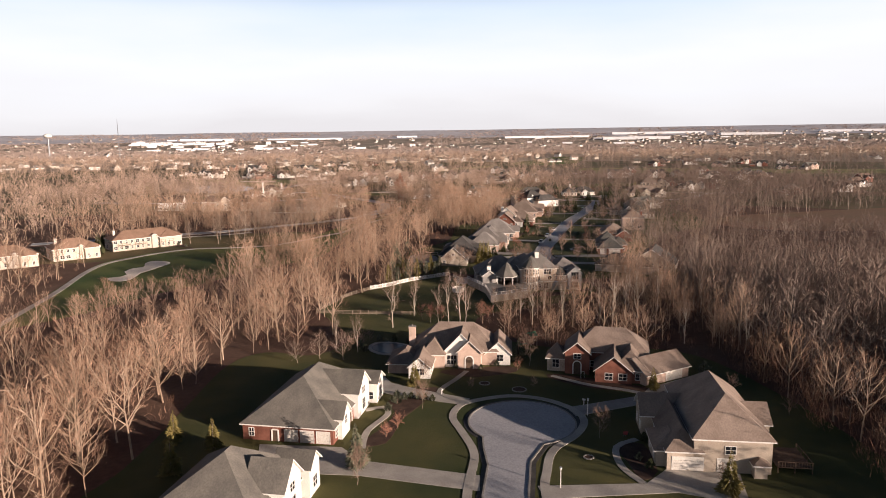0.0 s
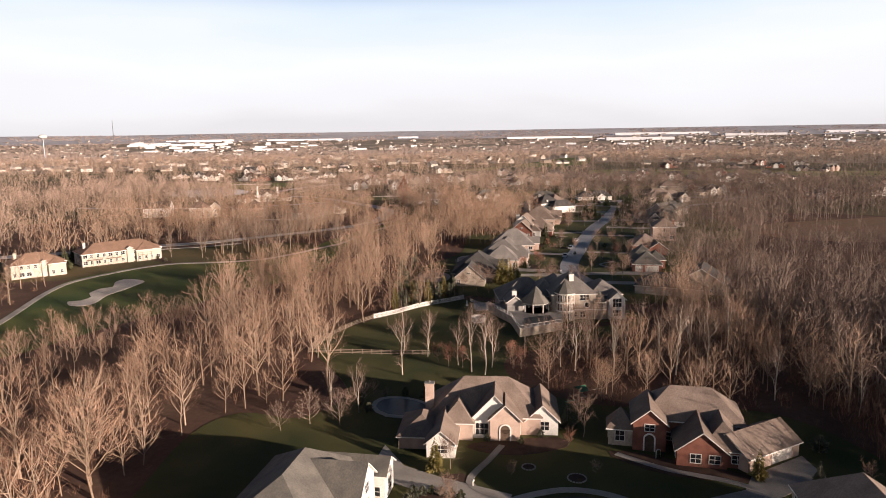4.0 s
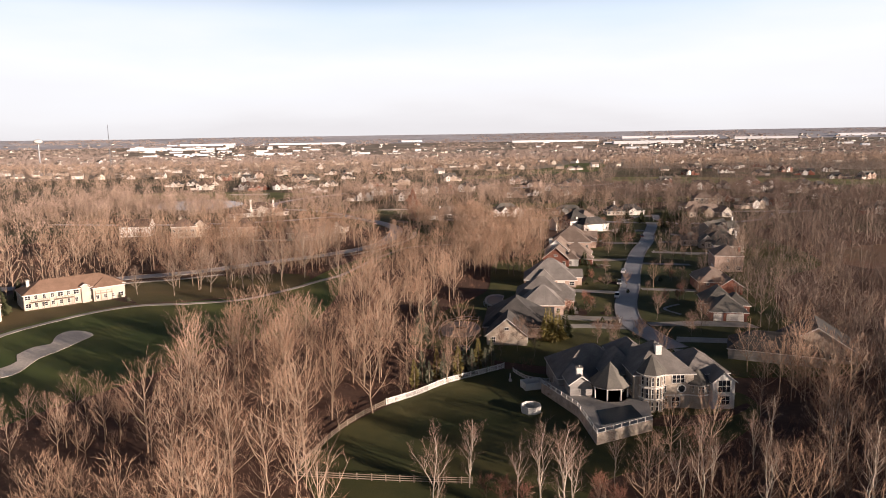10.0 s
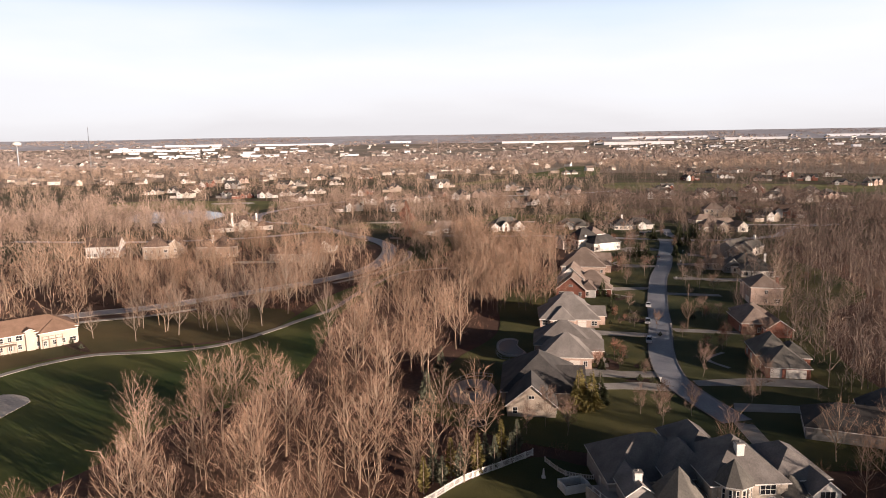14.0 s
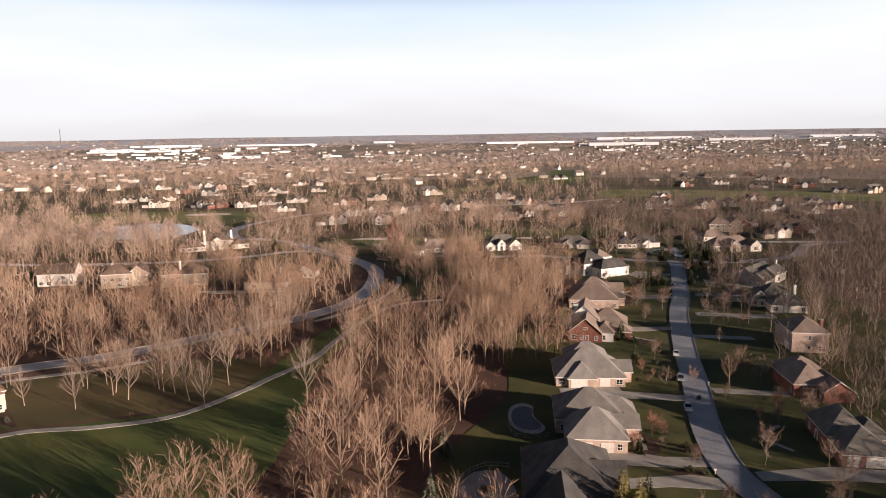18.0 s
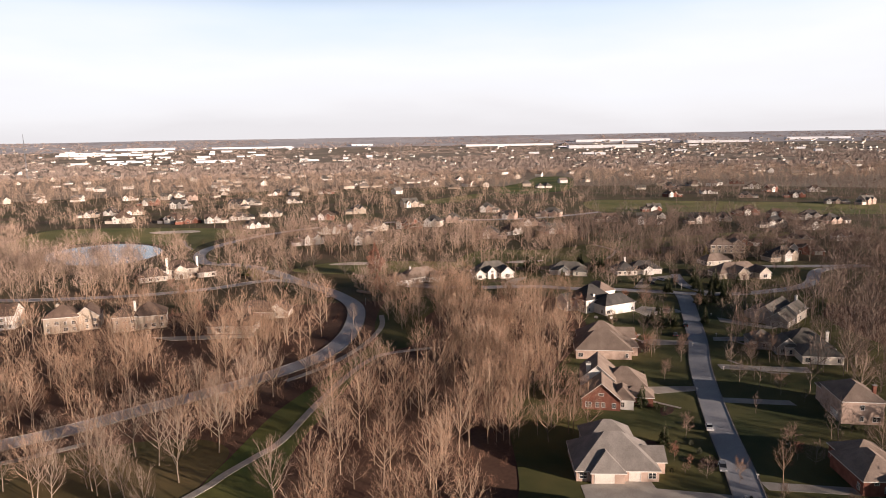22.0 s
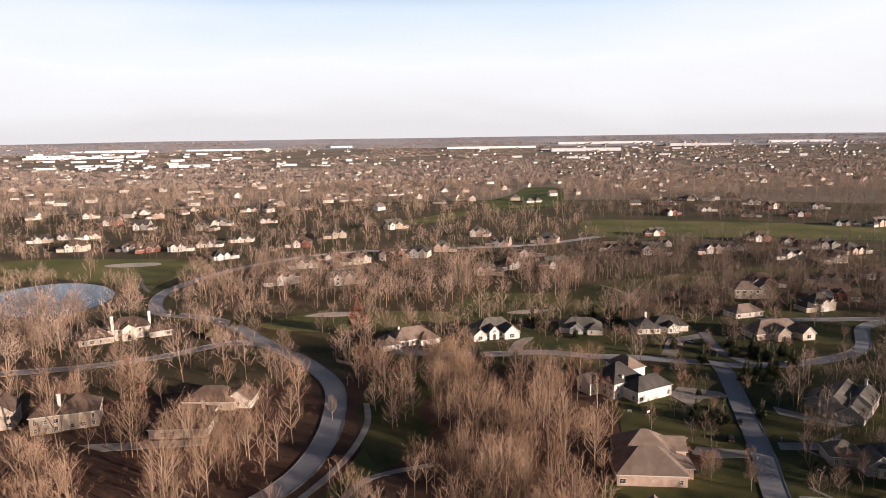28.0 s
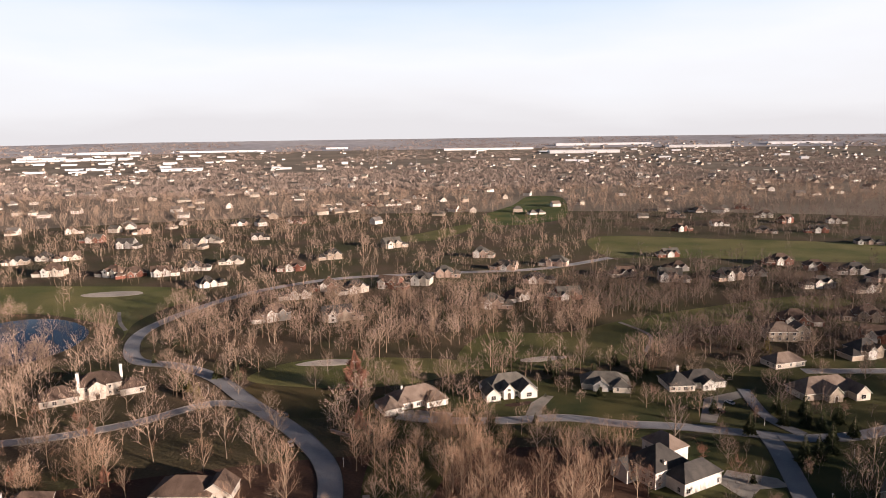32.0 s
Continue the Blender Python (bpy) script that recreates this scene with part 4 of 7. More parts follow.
K = house("white two-storey house with dark and tan roofs, long garage", 102.8, 554.6, 23,
          [(0, 18, 0, 9.5, 5.0, "hip", 0.8, "white"), (-5, 11, 8, 22, 6.6, "hip", 0.8, "white"), (9, 18.5, 15, 28, 7.8, "hip", 0.75, "white", "roof_brown"), (-10, -3, 16, 24, 5.2, "gable_x", 0.7, "white")], "white", "roof_dark", [("S", 5, 0, 2.7), ("S", 9, 0, 2.7), ("S", 13, 0, 2.7)], [], [(0.5, 9.5, 4, 8.6, 1.0, 1.0, "white")], [("E", 4.7, 18, 2.2, 1.2, 1.5)], 0.8, seed=14)

# the street, east side
house("red brick house with a dark hip roof and wide garage door", 97.2, 350.6, -12,
      [(3.2, 14.2, 0, 12, 3.4, "hip", 0.74, "brick"), (2.6, 12.6, 8, 21, 4.2, "hip", 0.9, "brick"), (9, 16.5, 8, 18, 3.8, "hip", 0.75, "brick")], "brick", "roof_grey", [("S", 5.6, 0, 2.7), ("S", 10.6, 0, 4.9)], [("W", 14, 2.6, 1.2)], [], [], 0.7, seed=15)
house("red brick house with a brown gabled roof", 108.8, 390.4, -7,
      [(3.0, 14, 0, 15, 4.2, "hip", 0.66, "brick"), (9.5, 17.5, -3.5, 7, 3.2, "gable_y", 0.7, "brick"), (5, 16, 9, 20, 4.2, "hip", 0.6, "brick")], "brick", "roof_brown", [], [], [], [("S", 6, 0, 3.2, 0.9, 0.7)], 0.6, seed=16)
house("tall pale brick house with a brown hip roof", 131.2, 429.0, -12,
      [(1.5, 13, 0, 15, 7.2, "hip", 0.60, "brick_pink"), (2, 9, 10, 20, 5.4, "hip", 0.6, "brick_pink")], "brick_pink", "roof_brown", [("W", 5, 1.5, 4.9)], [], [(12, 5, 4, 10.2, 0.9, 0.9, "brick")], [("S", 7, 0, 5.2, 0.9, 1.4), ("S", 7, 0, 1.8, 0.9, 1.4), ("S", 11, 0, 1.7, 2.0, 1.5)], 0.0, seed=17)
house("grey house with linked dark hip roofs", 152.4, 479.6, -14,
      [(0, 14, 0, 11, 3.4, "hip", 0.66, "cream"), (-3, 14, 9, 24, 3.8, "hip", 0.72, "cream"), (-14, -4, 16, 25, 3.6, "hip", 0.75, "grey"), (-6, 2, 10, 18, 3.2, "gable_y", 0.9, "grey")], "cream", "roof_grey", [("S", 6.5, 0, 4.9)], [], [(12, 12, 4, 9.2, 0.9, 0.9, "white")], [], 0.7, seed=18)
house("grey-sided house with stepped gables", 163.4, 536.6, -47,
      [(0, 11, 0, 24, 4.2, "gable_y", 0.72, "grey"), (7, 16, -2, 10, 3.2, "gable_y", 0.72, "grey"), (8, 16.5, 9, 24, 4.6, "gable_y", 0.72, "cream"), (-5, 2, 6, 18, 3.0, "gable_y", 0.6, "grey")], "cream", "roof_grey", [("S", 11.5, -2, 4.9)], [], [(12, 22, 4, 9.8, 0.9, 1.0, "white")], [("E", 13, 16.5, 4.6, 2.2, 1.4), ("E", 20, 16.5, 4.6, 1.6, 1.4), ("E", 14, 16.5, 1.8, 2.2, 1.7)], 0.5, seed=19)
house("low dark-roofed house behind the woods", 90.5, 312.5, -24,
      [(0, 22, 0, 12, 3.2, "hip", 0.62, "grey"), (12, 30, 6, 20, 3.4, "gable_y", 0.62, "tan")], "grey", "roof_dark", [("N", 8, 12, 4.9)], [], [], [], 0.6, seed=20)

# north of the cross street
house("white house with a dark roof and three steep front gables", 52.4, 643.6, 8,
      [(2, 25, 3, 17, 3.6, "hip", 0.80, "white"), (8.5, 13.5, 0.5, 10, 4.6, "gable_y", 1.0, "white"), (16, 24, -1, 9, 3.6, "gable_y", 0.9, "white"), (0, 6.5, -0.6, 8, 3.4, "gable_y", 0.85, "white")], "white", "roof_grey", [], [("S", 11, 0.5, 1.6, 2.2, True)], [], [("S", 20, -1, 1.9, 2.4, 1.9), ("S", 3.2, -0.6, 1.9, 2.0, 1.7), ("S", 11, 0.5, 4.4, 1.4, 1.1)], 0.7, seed=21)
house("long white bungalow with a taupe hip roof", 6.6, 634.0, 19,
      [(0, 9, 0, 12, 3.2, "hip", 0.70, "white"), (7, 30, 3, 16, 3.4, "hip", 0.70, "white"), (20, 30, 0, 8, 3.2, "hip", 0.7, "white")], "white", "roof_brown", [("S", 4.5, 0, 2.7)], [("S", 14, 3, 1.2)], [(12, 10, 4, 8.6, 0.8, 0.8, "white")], [], 0.9, gap=2.6, seed=22)
house("cream house with a grey roof among evergreens", 98.8, 650.6, -14,
      [(0, 22, 2, 14, 3.2, "hip", 0.68, "cream"), (5, 12, 0, 8, 3.2, "gable_y", 0.7, "white"), (14, 22, -1, 8, 3.0, "hip", 0.6, "cream")], "cream", "roof_grey", [], [("S", 8.5, 0, 1.2)], [], [], 0.8, gap=2.8, seed=23)
house("white house with a dark roof and bright chimney", 138.0, 643.2, -2,
      [(0, 12, 0, 14, 3.2, "hip", 0.72, "cream"), (9, 28, 3, 15, 3.4, "hip", 0.68, "white"), (16, 22, 0, 8, 3.2, "gable_y", 0.8, "white")], "cream", "roof_dark", [("S", 25, 3, 4.6)], [], [(7, 9, 4, 9.6, 1.0, 1.0, "white")], [], 0.8, gap=2.8, seed=24)
house("tan house with brown gables facing the sun", 192.0, 620.0, 5,
      [(0, 28, 4, 17, 3.6, "hip", 0.78, "tan"), (9, 16, 0, 10, 4.0, "gable_y", 1.0, "tan"), (22, 29, -1, 9, 3.8, "gable_y", 0.95, "cream")], "tan", "roof_brown", [("W", 10, 0, 4.9)], [("S", 12.5, 0, 1.4, 2.1, True)], [], [("S", 25.5, -1, 1.9, 2.2, 1.8)], 0.7, seed=25)
house("two-storey brick house seen over the trees", 226.0, 708.0, -10, [(0, 16, 0, 12, 6.0, "hip", 0.7, "tan"), (14, 24, 2, 12, 5.6, "gable_y", 0.8, "tan")], "tan", "roof_brown", seed=26, auto=0.8)
house("small cream house behind bare trees", 203.0, 664.0, 10, [(0, 18, 0, 11, 3.2, "hip", 0.65, "cream")], "cream", "roof_brown", seed=27, auto=0.8)

# west of the parkway
house("sprawling cream house with brown roofs and two white chimneys", -146.0, 664.0, 24,
      [(0, 16, 0, 12, 3.4, "hip", 0.7, "cream"), (14, 34, 2, 16, 6.2, "hip", 0.62, "cream"), (20, 27, -1, 8, 6.2, "gable_y", 0.7, "cream"), (33, 44, -2, 9, 3.4, "hip", 0.6, "cream")], "cream", "roof_umber", [("S", 38, -2, 4.9)], [("S", 23.5, -1, 1.8, 2.2, True)], [(16, 1.5, 4, 13.5, 1.3, 1.3, "white"), (35, 12, 4, 11.4, 1.3, 1.3, "white")], [], 0.8, seed=28)
house("pale brick house with a brown hip roof deep among trees", -77.0, 547.8, -4, [(0, 20, 0, 14, 3.8, "hip", 0.62, "cream"), (4, 18, 10, 20, 3.6, "hip", 0.6, "cream")], "cream", "roof_umber", [], [], [(15, 14, 4, 8.5, 1.0, 1.0, "brick_pink")], [], 0.35, seed=29)
house("tan house with a brown roof and sunlit end wall", -72.0, 573.0, -8, [(0, 20, 0, 13, 3.6, "hip", 0.62, "tan"), (16, 26, 2, 12, 3.4, "gable_y", 0.7, "cream")], "tan", "roof_umber", [], [], [], [], 0.6, seed=30)
house("three-storey tan house behind bare trees", -150.0, 557.0, 12, [(0, 14, 0, 12, 7.4, "hip", 0.7, "tan"), (12, 22, 2, 13, 6.6, "gable_y", 0.8, "tan")], "tan", "roof_umber", [], [], [(5, 6, 5, 12.0, 1.1, 1.1, "tan")], [], 0.8, seed=31)
house("large tan house with steep roofs behind bare trees", -120.0, 556.0, 14, [(0, 10, 0, 12, 7.0, "hip", 0.8, "tan"), (8, 22, 1, 14, 6.4, "hip", 0.75, "tan")], "tan", "roof_umber", [], [], [(9, 6, 5, 12.4, 1.1, 1.1, "white")], [], 0.8, seed=32)
house("two-storey white house at the wood's edge", -186.0, 566.0, 6, [(0, 18, 0, 12, 6.6, "gable_x", 0.7, "white")], "white", "roof_umber", seed=33, auto=0.8)

# the golf clubhouse homes
for k, (hx, hy, hl) in enumerate(((-133.5, 377.5, 34), (-149, 352, 20), (-168, 330, 22))):
    house("long cream terrace of golf homes with brown roof and balconies", hx, hy, 40, [(0, hl, 0, 14, 5.8, "hip", 0.5, "sandstone", "roof_clay"), (hl * 0.55, hl * 0.62, -0.8, 4, 6.6, "gable_y", 0.5, "sandstone", "roof_clay"), (hl * 0.66, hl * 0.98, -1.6, 9, 5.4, "hip", 0.5, "sandstone", "roof_clay")],
          "sandstone", "roof_clay", [], [], [(3, 8, 5, 9.6, 1.0, 1.0, "cream")], [], 0.9, gap=2.5, seed=40 + k, name="terrace_house", group="golf homes")
balcony = tagged(root("balcony", -133.5, 377.5, 0, 40), "wooden balcony with posts along the golf homes", "balcony")
for u in (2, 10, 23):
    part("deck", box(u, u + 6, -2.0, -0.05, 2.85, 3.0), "wood", balcony)
    for v in (0.1, 2, 4, 5.9):
        part("post", box(u + v - 0.06, u + v + 0.06, -1.95, -1.83, 0.0, 3.95), "wood", balcony)
    part("rail", box(u, u + 6, -1.97, -1.87, 3.9, 4.0), "wood", balcony)

# houses farther off
FAR = [(-330, 1040), (-317, 1061), (-288, 1055), (-273, 977), (-218, 967), (-197, 958), (-176, 959), (-155, 980), (-124, 906), (-123, 1007), (-64, 964), (-31, 1014), (-366, 1252), (-310, 1173), (-260, 1124), (-186, 1110), (-272, 1233), (-176, 1147),
       (-162, 1289), (-124, 1157), (-97, 1304), (-49, 1431), (2, 1502), (51, 1537), (95, 1609), (30, 1068), (-6, 866), (17, 884), (42, 890), (64, 916), (-49, 856)]
FAR += [(-30, 881), (-58, 795), (-18, 789), (109, 1002), (85, 808), (111, 822), (145, 823), (169, 948), (122, 938), (134, 880), (214, 890), (240, 868), (288, 969), (266, 905), (292, 862), (318, 878), (366, 915), (378, 890), (400, 868), (342, 826), (366, 806), (404, 836),
        (373, 1123), (485, 1306), (418, 1252), (435, 1160), (558, 1327), (537, 1225), (535, 1166), (456, 1097), (517, 1084), (585, 1155), (511, 1003), (545, 984), (330, 626), (393, 645), (352, 750), (432, 690), (470, 742), (520, 690), (262, 672), (285, 700), (310, 740), (262, 740)]
rf = random.Random(77)
for i, (hx, hy) in enumerate(FAR):
    wall, roof = rf.choice(("white", "cream", "brick", "grey", "tan", "brick_pink", "brick", "brick_pink")), rf.choice(("roof_umber", "roof_grey", "roof_dark", "roof_dark", "roof_umber"))
    w, d, h = rf.uniform(14, 19), rf.uniform(10.5, 13.5), rf.choice((3.6, 4.8, 5.6))
    g0, gw = rf.uniform(0.05, 0.2) * w, rf.uniform(4.5, 6.5)
    side = rf.choice((-1, 1))
    wing = (w - 0.5, w + 6.5, -1.5, d * 0.75, 3.2, "hip", 0.7) if side > 0 else (-6.5, 0.5, -1.5, d * 0.75, 3.2, "hip", 0.7)
    blocks = [(0, w, 0, d, h, rf.choice(("hip", "hip", "gable_x")), 0.78), (g0, g0 + gw, -2, d / 2, h, "gable_y", 0.9, rf.choice((wall, "white", "white"))), (w * 0.6, w * 0.6 + 4.2, -1, d / 2, h + 0.4, "gable_y", 1.0), wing]
    house(f"{ {'white': 'white', 'cream': 'cream', 'tan': 'tan', 'grey': 'grey', 'brick': 'red brick', 'brick_pink': 'pale brick'}[wall] } suburban house with front gables among bare trees", hx - w / 2, hy, rf.uniform(-30, 30), blocks, wall, roof, [("S", w + 3 if side > 0 else -3, -1.5, 4.6)] if i % 2 == 0 else [], [("S", g0 + gw + 1.4, 0)], [(w * 0.5, d * 0.6, 0, h + 5.2)] if i % 3 == 1 else [], auto=0.6, gap=4.2, seed=100 + i, group="suburban houses")


# ---------------------------------------------------------------- vehicles
def car(label, x, y, rot, paint, suv=False):
    e = tagged(root("car", x, y, 0.17, rot), label, "car")
    prof = [(-2.25, 0.30), (-2.30, 0.62), (-2.15, 0.92), (-1.25, 1.02), (1.35, 1.02), (2.15, 0.90), (2.28, 0.62), (2.22, 0.30)]
    top = [(-2.05, 0.98), (-1.75, 1.62), (0.55, 1.66), (1.25, 1.00)] if suv else [(-1.75, 0.98), (-1.05, 1.42), (0.35, 1.44), (1.25, 1.00)]
    for nm, pts, wd, mt in (("body", prof, 0.90, paint), ("cabin_glass", top, 0.80, "glass")):
        bm = bmesh.new()
        a = [bm.verts.new((-wd, px, pz)) for px, pz in pts]
        b = [bm.verts.new((wd, px, pz)) for px, pz in pts]
        n = len(pts)
        bm.faces.new(a[::-1])
        bm.faces.new(b)
        for i in range(n):
            bm.faces.new((a[i], a[(i + 1) % n], b[(i + 1) % n], b[i]))
        bmesh.ops.recalc_face_normals(bm, faces=bm.faces)
        bmesh.ops.bevel(bm, geom=list(bm.edges), offset=0.06, segments=1, affect="EDGES")
        part(nm, bm, mt, e)
    zt = 1.66 if suv else 1.44
    part("roof_panel", box(-0.72, 0.72, -1.6 if suv else -0.95, 0.40, zt - 0.05, zt + 0.04), paint, e)
    for wx in (-0.86, 0.86):
        for wy in (-1.4, 1.4):
            w = part("wheel", cyl((wx - 0.1, wy, 0.33), (wx + 0.1, wy, 0.33), 0.33, 0.33, 14), "rubber", e)
            part("rim", cyl((wx - 0.11, wy, 0.33), (wx + 0.11, wy, 0.33), 0.2, 0.2, 10), "metal", w)
    for lx in (-0.65, 0.65):
        part("headlight", box(lx - 0.2, lx + 0.2, 2.12, 2.28, 0.66, 0.82), "white", e)
        part("tail_light", box(lx - 0.2, lx + 0.2, -2.31, -2.2, 0.7, 0.88), "red", e)
    return e


car("white saloon car parked at the kerb", 93.6, 429.4, 161, "car_white")
car("silver estate car parked at the kerb", 86.0, 406.0, 161, "car_silver", True)
car("white car parked at the kerb with a dark roof rail", 79.4, 384.0, 163, "car_white", True)
car("dark saloon car parked at the kerb", 131.6, 532.5, -20, "car_dark")
car("dark car parked by the street", 121.5, 519.5, -22, "car_dark")
car("dark car beneath the trees at the fork", -36.5, 640.5, 60, "car_dark", True)
car("silver car parked beside the brown-roofed house", -52.0, 590.0, 80, "car_silver", True)
car("dark car on the driveway by the cream house", 149.0, 618.4, 20, "car_dark")
car("white car on the driveway", 158.0, 626.5, 20, "car_white")
car("white car parked among the trees by the brown-roofed house", -30.5, 612.0, 15, "car_white")
car("dark car parked beside the garage", 34.0, 361.0, 10, "car_dark", True)


# ---------------------------------------------------------------- fences
def rail_fence(label, pts, rails, height, material, step=2.4, solid=False):
    """Posts every few steps with boards between them; solid panels get upright slats."""
    line = smooth_line(pts, step)
    e = tagged(root("fence", line[0].x, line[0].y), label, "fence")
    o = line[0]
    slat = {}
    for i, p in enumerate(line):
        q = p - o
        part("post", box(q.x - 0.08, q.x + 0.08, q.y - 0.08, q.y + 0.08, 0, height + 0.12), material, e)
        if i + 1 == len(line):
            break
        r = line[i + 1] - p
        a, n = math.degrees(math.atan2(r.y, r.x)), r.length
        for z in rails:
            b = part("rail", box(0.08, n - 0.08, -0.025, 0.025, z - 0.07, z + 0.07), material, e)
            b.matrix_basis = pose(q.x, q.y, 0, 0, 0, a)
        if solid:
            for k in range(int(n / 0.3)):
                if "slat" not in slat:
                    t = box(-0.085, 0.085, -0.045, -0.027, 0.08, height)
                    me = bpy.data.meshes.new("slat")
                    t.to_mesh(me)
                    t.free()
                    me.materials.append(M[material])
                    slat["slat"] = me
                shared("slat", slat["slat"], e, pose(q.x, q.y, 0, 0, 0, a) @ Matrix.Translation((0.2 + 0.3 * k, 0, 0)))
    return e


rail_fence("white vinyl fence with close slats along the wood", [(2.5, 284.6), (9, 290), (16, 297.5), (24, 303), (31, 308)], (0.25, 1.3), 1.5, "white", solid=True)
rail_fence("grey split-rail fence along the wood's edge", [(-11.5, 254), (-9, 262), (-6, 271), (-2, 278.5), (2.2, 284.2)], (0.35, 0.75, 1.15), 1.3, "wood")
rail_fence("grey three-rail paddock fence across the grass", [(-11.5, 252), (0, 250.4), (10, 249.2), (20, 248.4)], (0.35, 0.75, 1.15), 1.3, "wood")
rail_fence("white picket fence beside the terrace", [(33, 305), (36, 299), (41, 297)], (0.3, 0.95), 1.1, "white", 2.0, True)
rail_fence("dark metal railing round the pool patio", [(14.6, 334), (14.2, 342), (16.5, 351), (22, 356), (27, 355)], (0.3, 1.1), 1.2, "metal", 2.2)
rail_fence("dark metal railing by the kidney pool", [(30, 376), (31, 370.5), (36, 369.5), (41, 371)], (0.3, 1.1), 1.2, "metal", 2.2)

# ---------------------------------------------------------------- terrace and pools
TER = [(38.0, 290.5), (43.6, 276), (44.6, 262.4), (57.2, 268.6), (59.6, 280), (61, 288), (52, 293)]
ter = sheet("terrace", TER, 2.4, "concrete", "raised stone pool terrace with tall retaining walls", "terrace", 2.7, False, kind="")
ter.data.materials.append(M["limestone"])
for f in ter.data.polygons:
    if abs(f.normal.z) < 0.5:
        f.material_index = 1
sheet("pool", [(46.4, 266.2), (47.0, 273.6), (55.0, 276.4), (55.6, 270.2)], 2.47, "pool", "rectangular pool under a dark cover on the terrace", "pool", 0.06, False, kind="")
rail = tagged(root("railing", 0, 0, 2.4), "white balustrade round the pool terrace", "railing")
for (ax, ay), (bx, by) in zip(TER[:3], TER[1:4]):
    n = max(2, int(math.hypot(bx - ax, by - ay) / 2.0))
    ang_ = math.degrees(math.atan2(by - ay, bx - ax))
    for k in range(n):
        px, py = ax + (bx - ax) * k / n, ay + (by - ay) * k / n
        part("post", box(px - 0.09, px + 0.09, py - 0.09, py + 0.09, 0, 1.05), "white", rail)
    for z in (0.15, 0.95):
        b = part("rail", box(0, math.hypot(bx - ax, by - ay), -0.05, 0.05, z - 0.05, z + 0.05), "white", rail)
        b.matrix_basis = pose(ax, ay, 0, 0, 0, ang_)
spa = tagged(root("hot_tub_enclosure", 34.5, 291.5, 0, 15), "low white walled enclosure beside the terrace", "enclosure")
for bx in ((0, 5, 0, 0.25), (0, 5, 3.2, 3.45), (0, 0.25, 0.25, 3.2), (4.75, 5, 0.25, 3.2)):
    part("panel", box(*bx, 0, 1.7), "white", spa)
for nm, pts, lab in (("pool", [(9.2, 215), (10.4, 218.6), (13.5, 219.2), (17.2, 217.6), (20, 214), (17, 210.5), (12, 211)], "dark free-form pool with a pale stone rim"),
                     ("pool", [(31.6, 378.5), (31.8, 384), (33.2, 388), (36, 389.6), (38, 387.4), (37.2, 384), (37.6, 380.5), (38.6, 377), (36.8, 374.4), (33.6, 375)], "dark kidney-shaped pool with a pale surround")):
    cx_, cy_ = sum(p[0] for p in pts) / len(pts), sum(p[1] for p in pts) / len(pts)
    sheet("pool_surround", [(cx_ + (px - cx_) * 1.22, cy_ + (py - cy_) * 1.3) for px, py in pts], 0.16, "concrete", "pale stone paving round the pool", "paving", kind="")
    sheet(nm, pts, 0.20, "pool", lab, "pool", 0.05, kind="")
sheet("patio", [(15.5, 338), (15.2, 347), (19, 353.5), (25, 353), (27.2, 345), (25, 337.5), (20, 336)], 0.16, "concrete", "round grey stone patio", "patio", kind="")
fire = tagged(root("fire_pit", 21.0, 345.0, 0.16), "round stone fire pit with a raised rim", "fire pit")
for k in range(16):
    a = 2 * math.pi * k / 16
    b = part("stone", box(-0.42, 0.42, -0.2, 0.2, 0, 0.5), "kerb", fire)
    b.matrix_basis = pose(1.9 * math.cos(a), 1.9 * math.sin(a), 0, 0, 0, math.degrees(a) + 90)
part("basin", cyl((0, 0, 0), (0, 0, 0.25), 1.7, 1.7, 20), "mulch", fire)
tramp = tagged(root("trampoline", 20.6, 323.0, 0.1), "round dark trampoline with a pale padded rim", "trampoline")
part("mat", cyl((0, 0, 0.80), (0, 0, 0.83), 2.0, 2.0, 24), "rubber", tramp)
bm = bmesh.new()
for k in range(24):
    a0, a1 = 2 * math.pi * k / 24, 2 * math.pi * (k + 1) / 24
    add_cyl(bm, (2.1 * math.cos(a0), 2.1 * math.sin(a0), 0.84), (2.1 * math.cos(a1), 2.1 * math.sin(a1), 0.84), 0.13, 0.13, 5)
part("rim", bm, "grey", tramp)
for k in range(6):
    a = 2 * math.pi * k / 6
    part("leg", cyl((2.1 * math.cos(a), 2.1 * math.sin(a), 0), (2.1 * math.cos(a), 2.1 * math.sin(a), 0.8), 0.05, 0.05, 6), "metal", tramp)

play = tagged(root("playset", 51.0, 214.0, 0.1, 20), "wooden climbing frame with a green canvas roof", "playset")
for px, py in ((0, 0), (2, 0), (0, 2), (2, 2)):
    part("post", box(px - 0.06, px + 0.06, py - 0.06, py + 0.06, 0, 3.0), "wood", play)
part("deck", box(0, 2, 0, 2, 1.4, 1.5), "wood", play)
part("canopy", roof_bm(0, 2, 0, 2, 2.9, "gable_x", 0.8, 0.15, 0.05), ["green", "green"], play)
part("swing_beam", cyl((2, 1, 2.4), (6, 1, 2.4), 0.07, 0.07, 8), "wood", play)
for dx in (-0.8, 0.8):
    part("swing_leg", cyl((6, 1, 2.4), (6.3, 1 + dx, 0), 0.06, 0.06, 6), "wood", play)
part("slide", box(-2.6, 0, 0.6, 1.3, 0.7, 0.8), "green", play)
gaz = tagged(root("pergola", 55.5, 455.0, 0.1, -17), "timber pergola with a flat slatted top", "pergola")
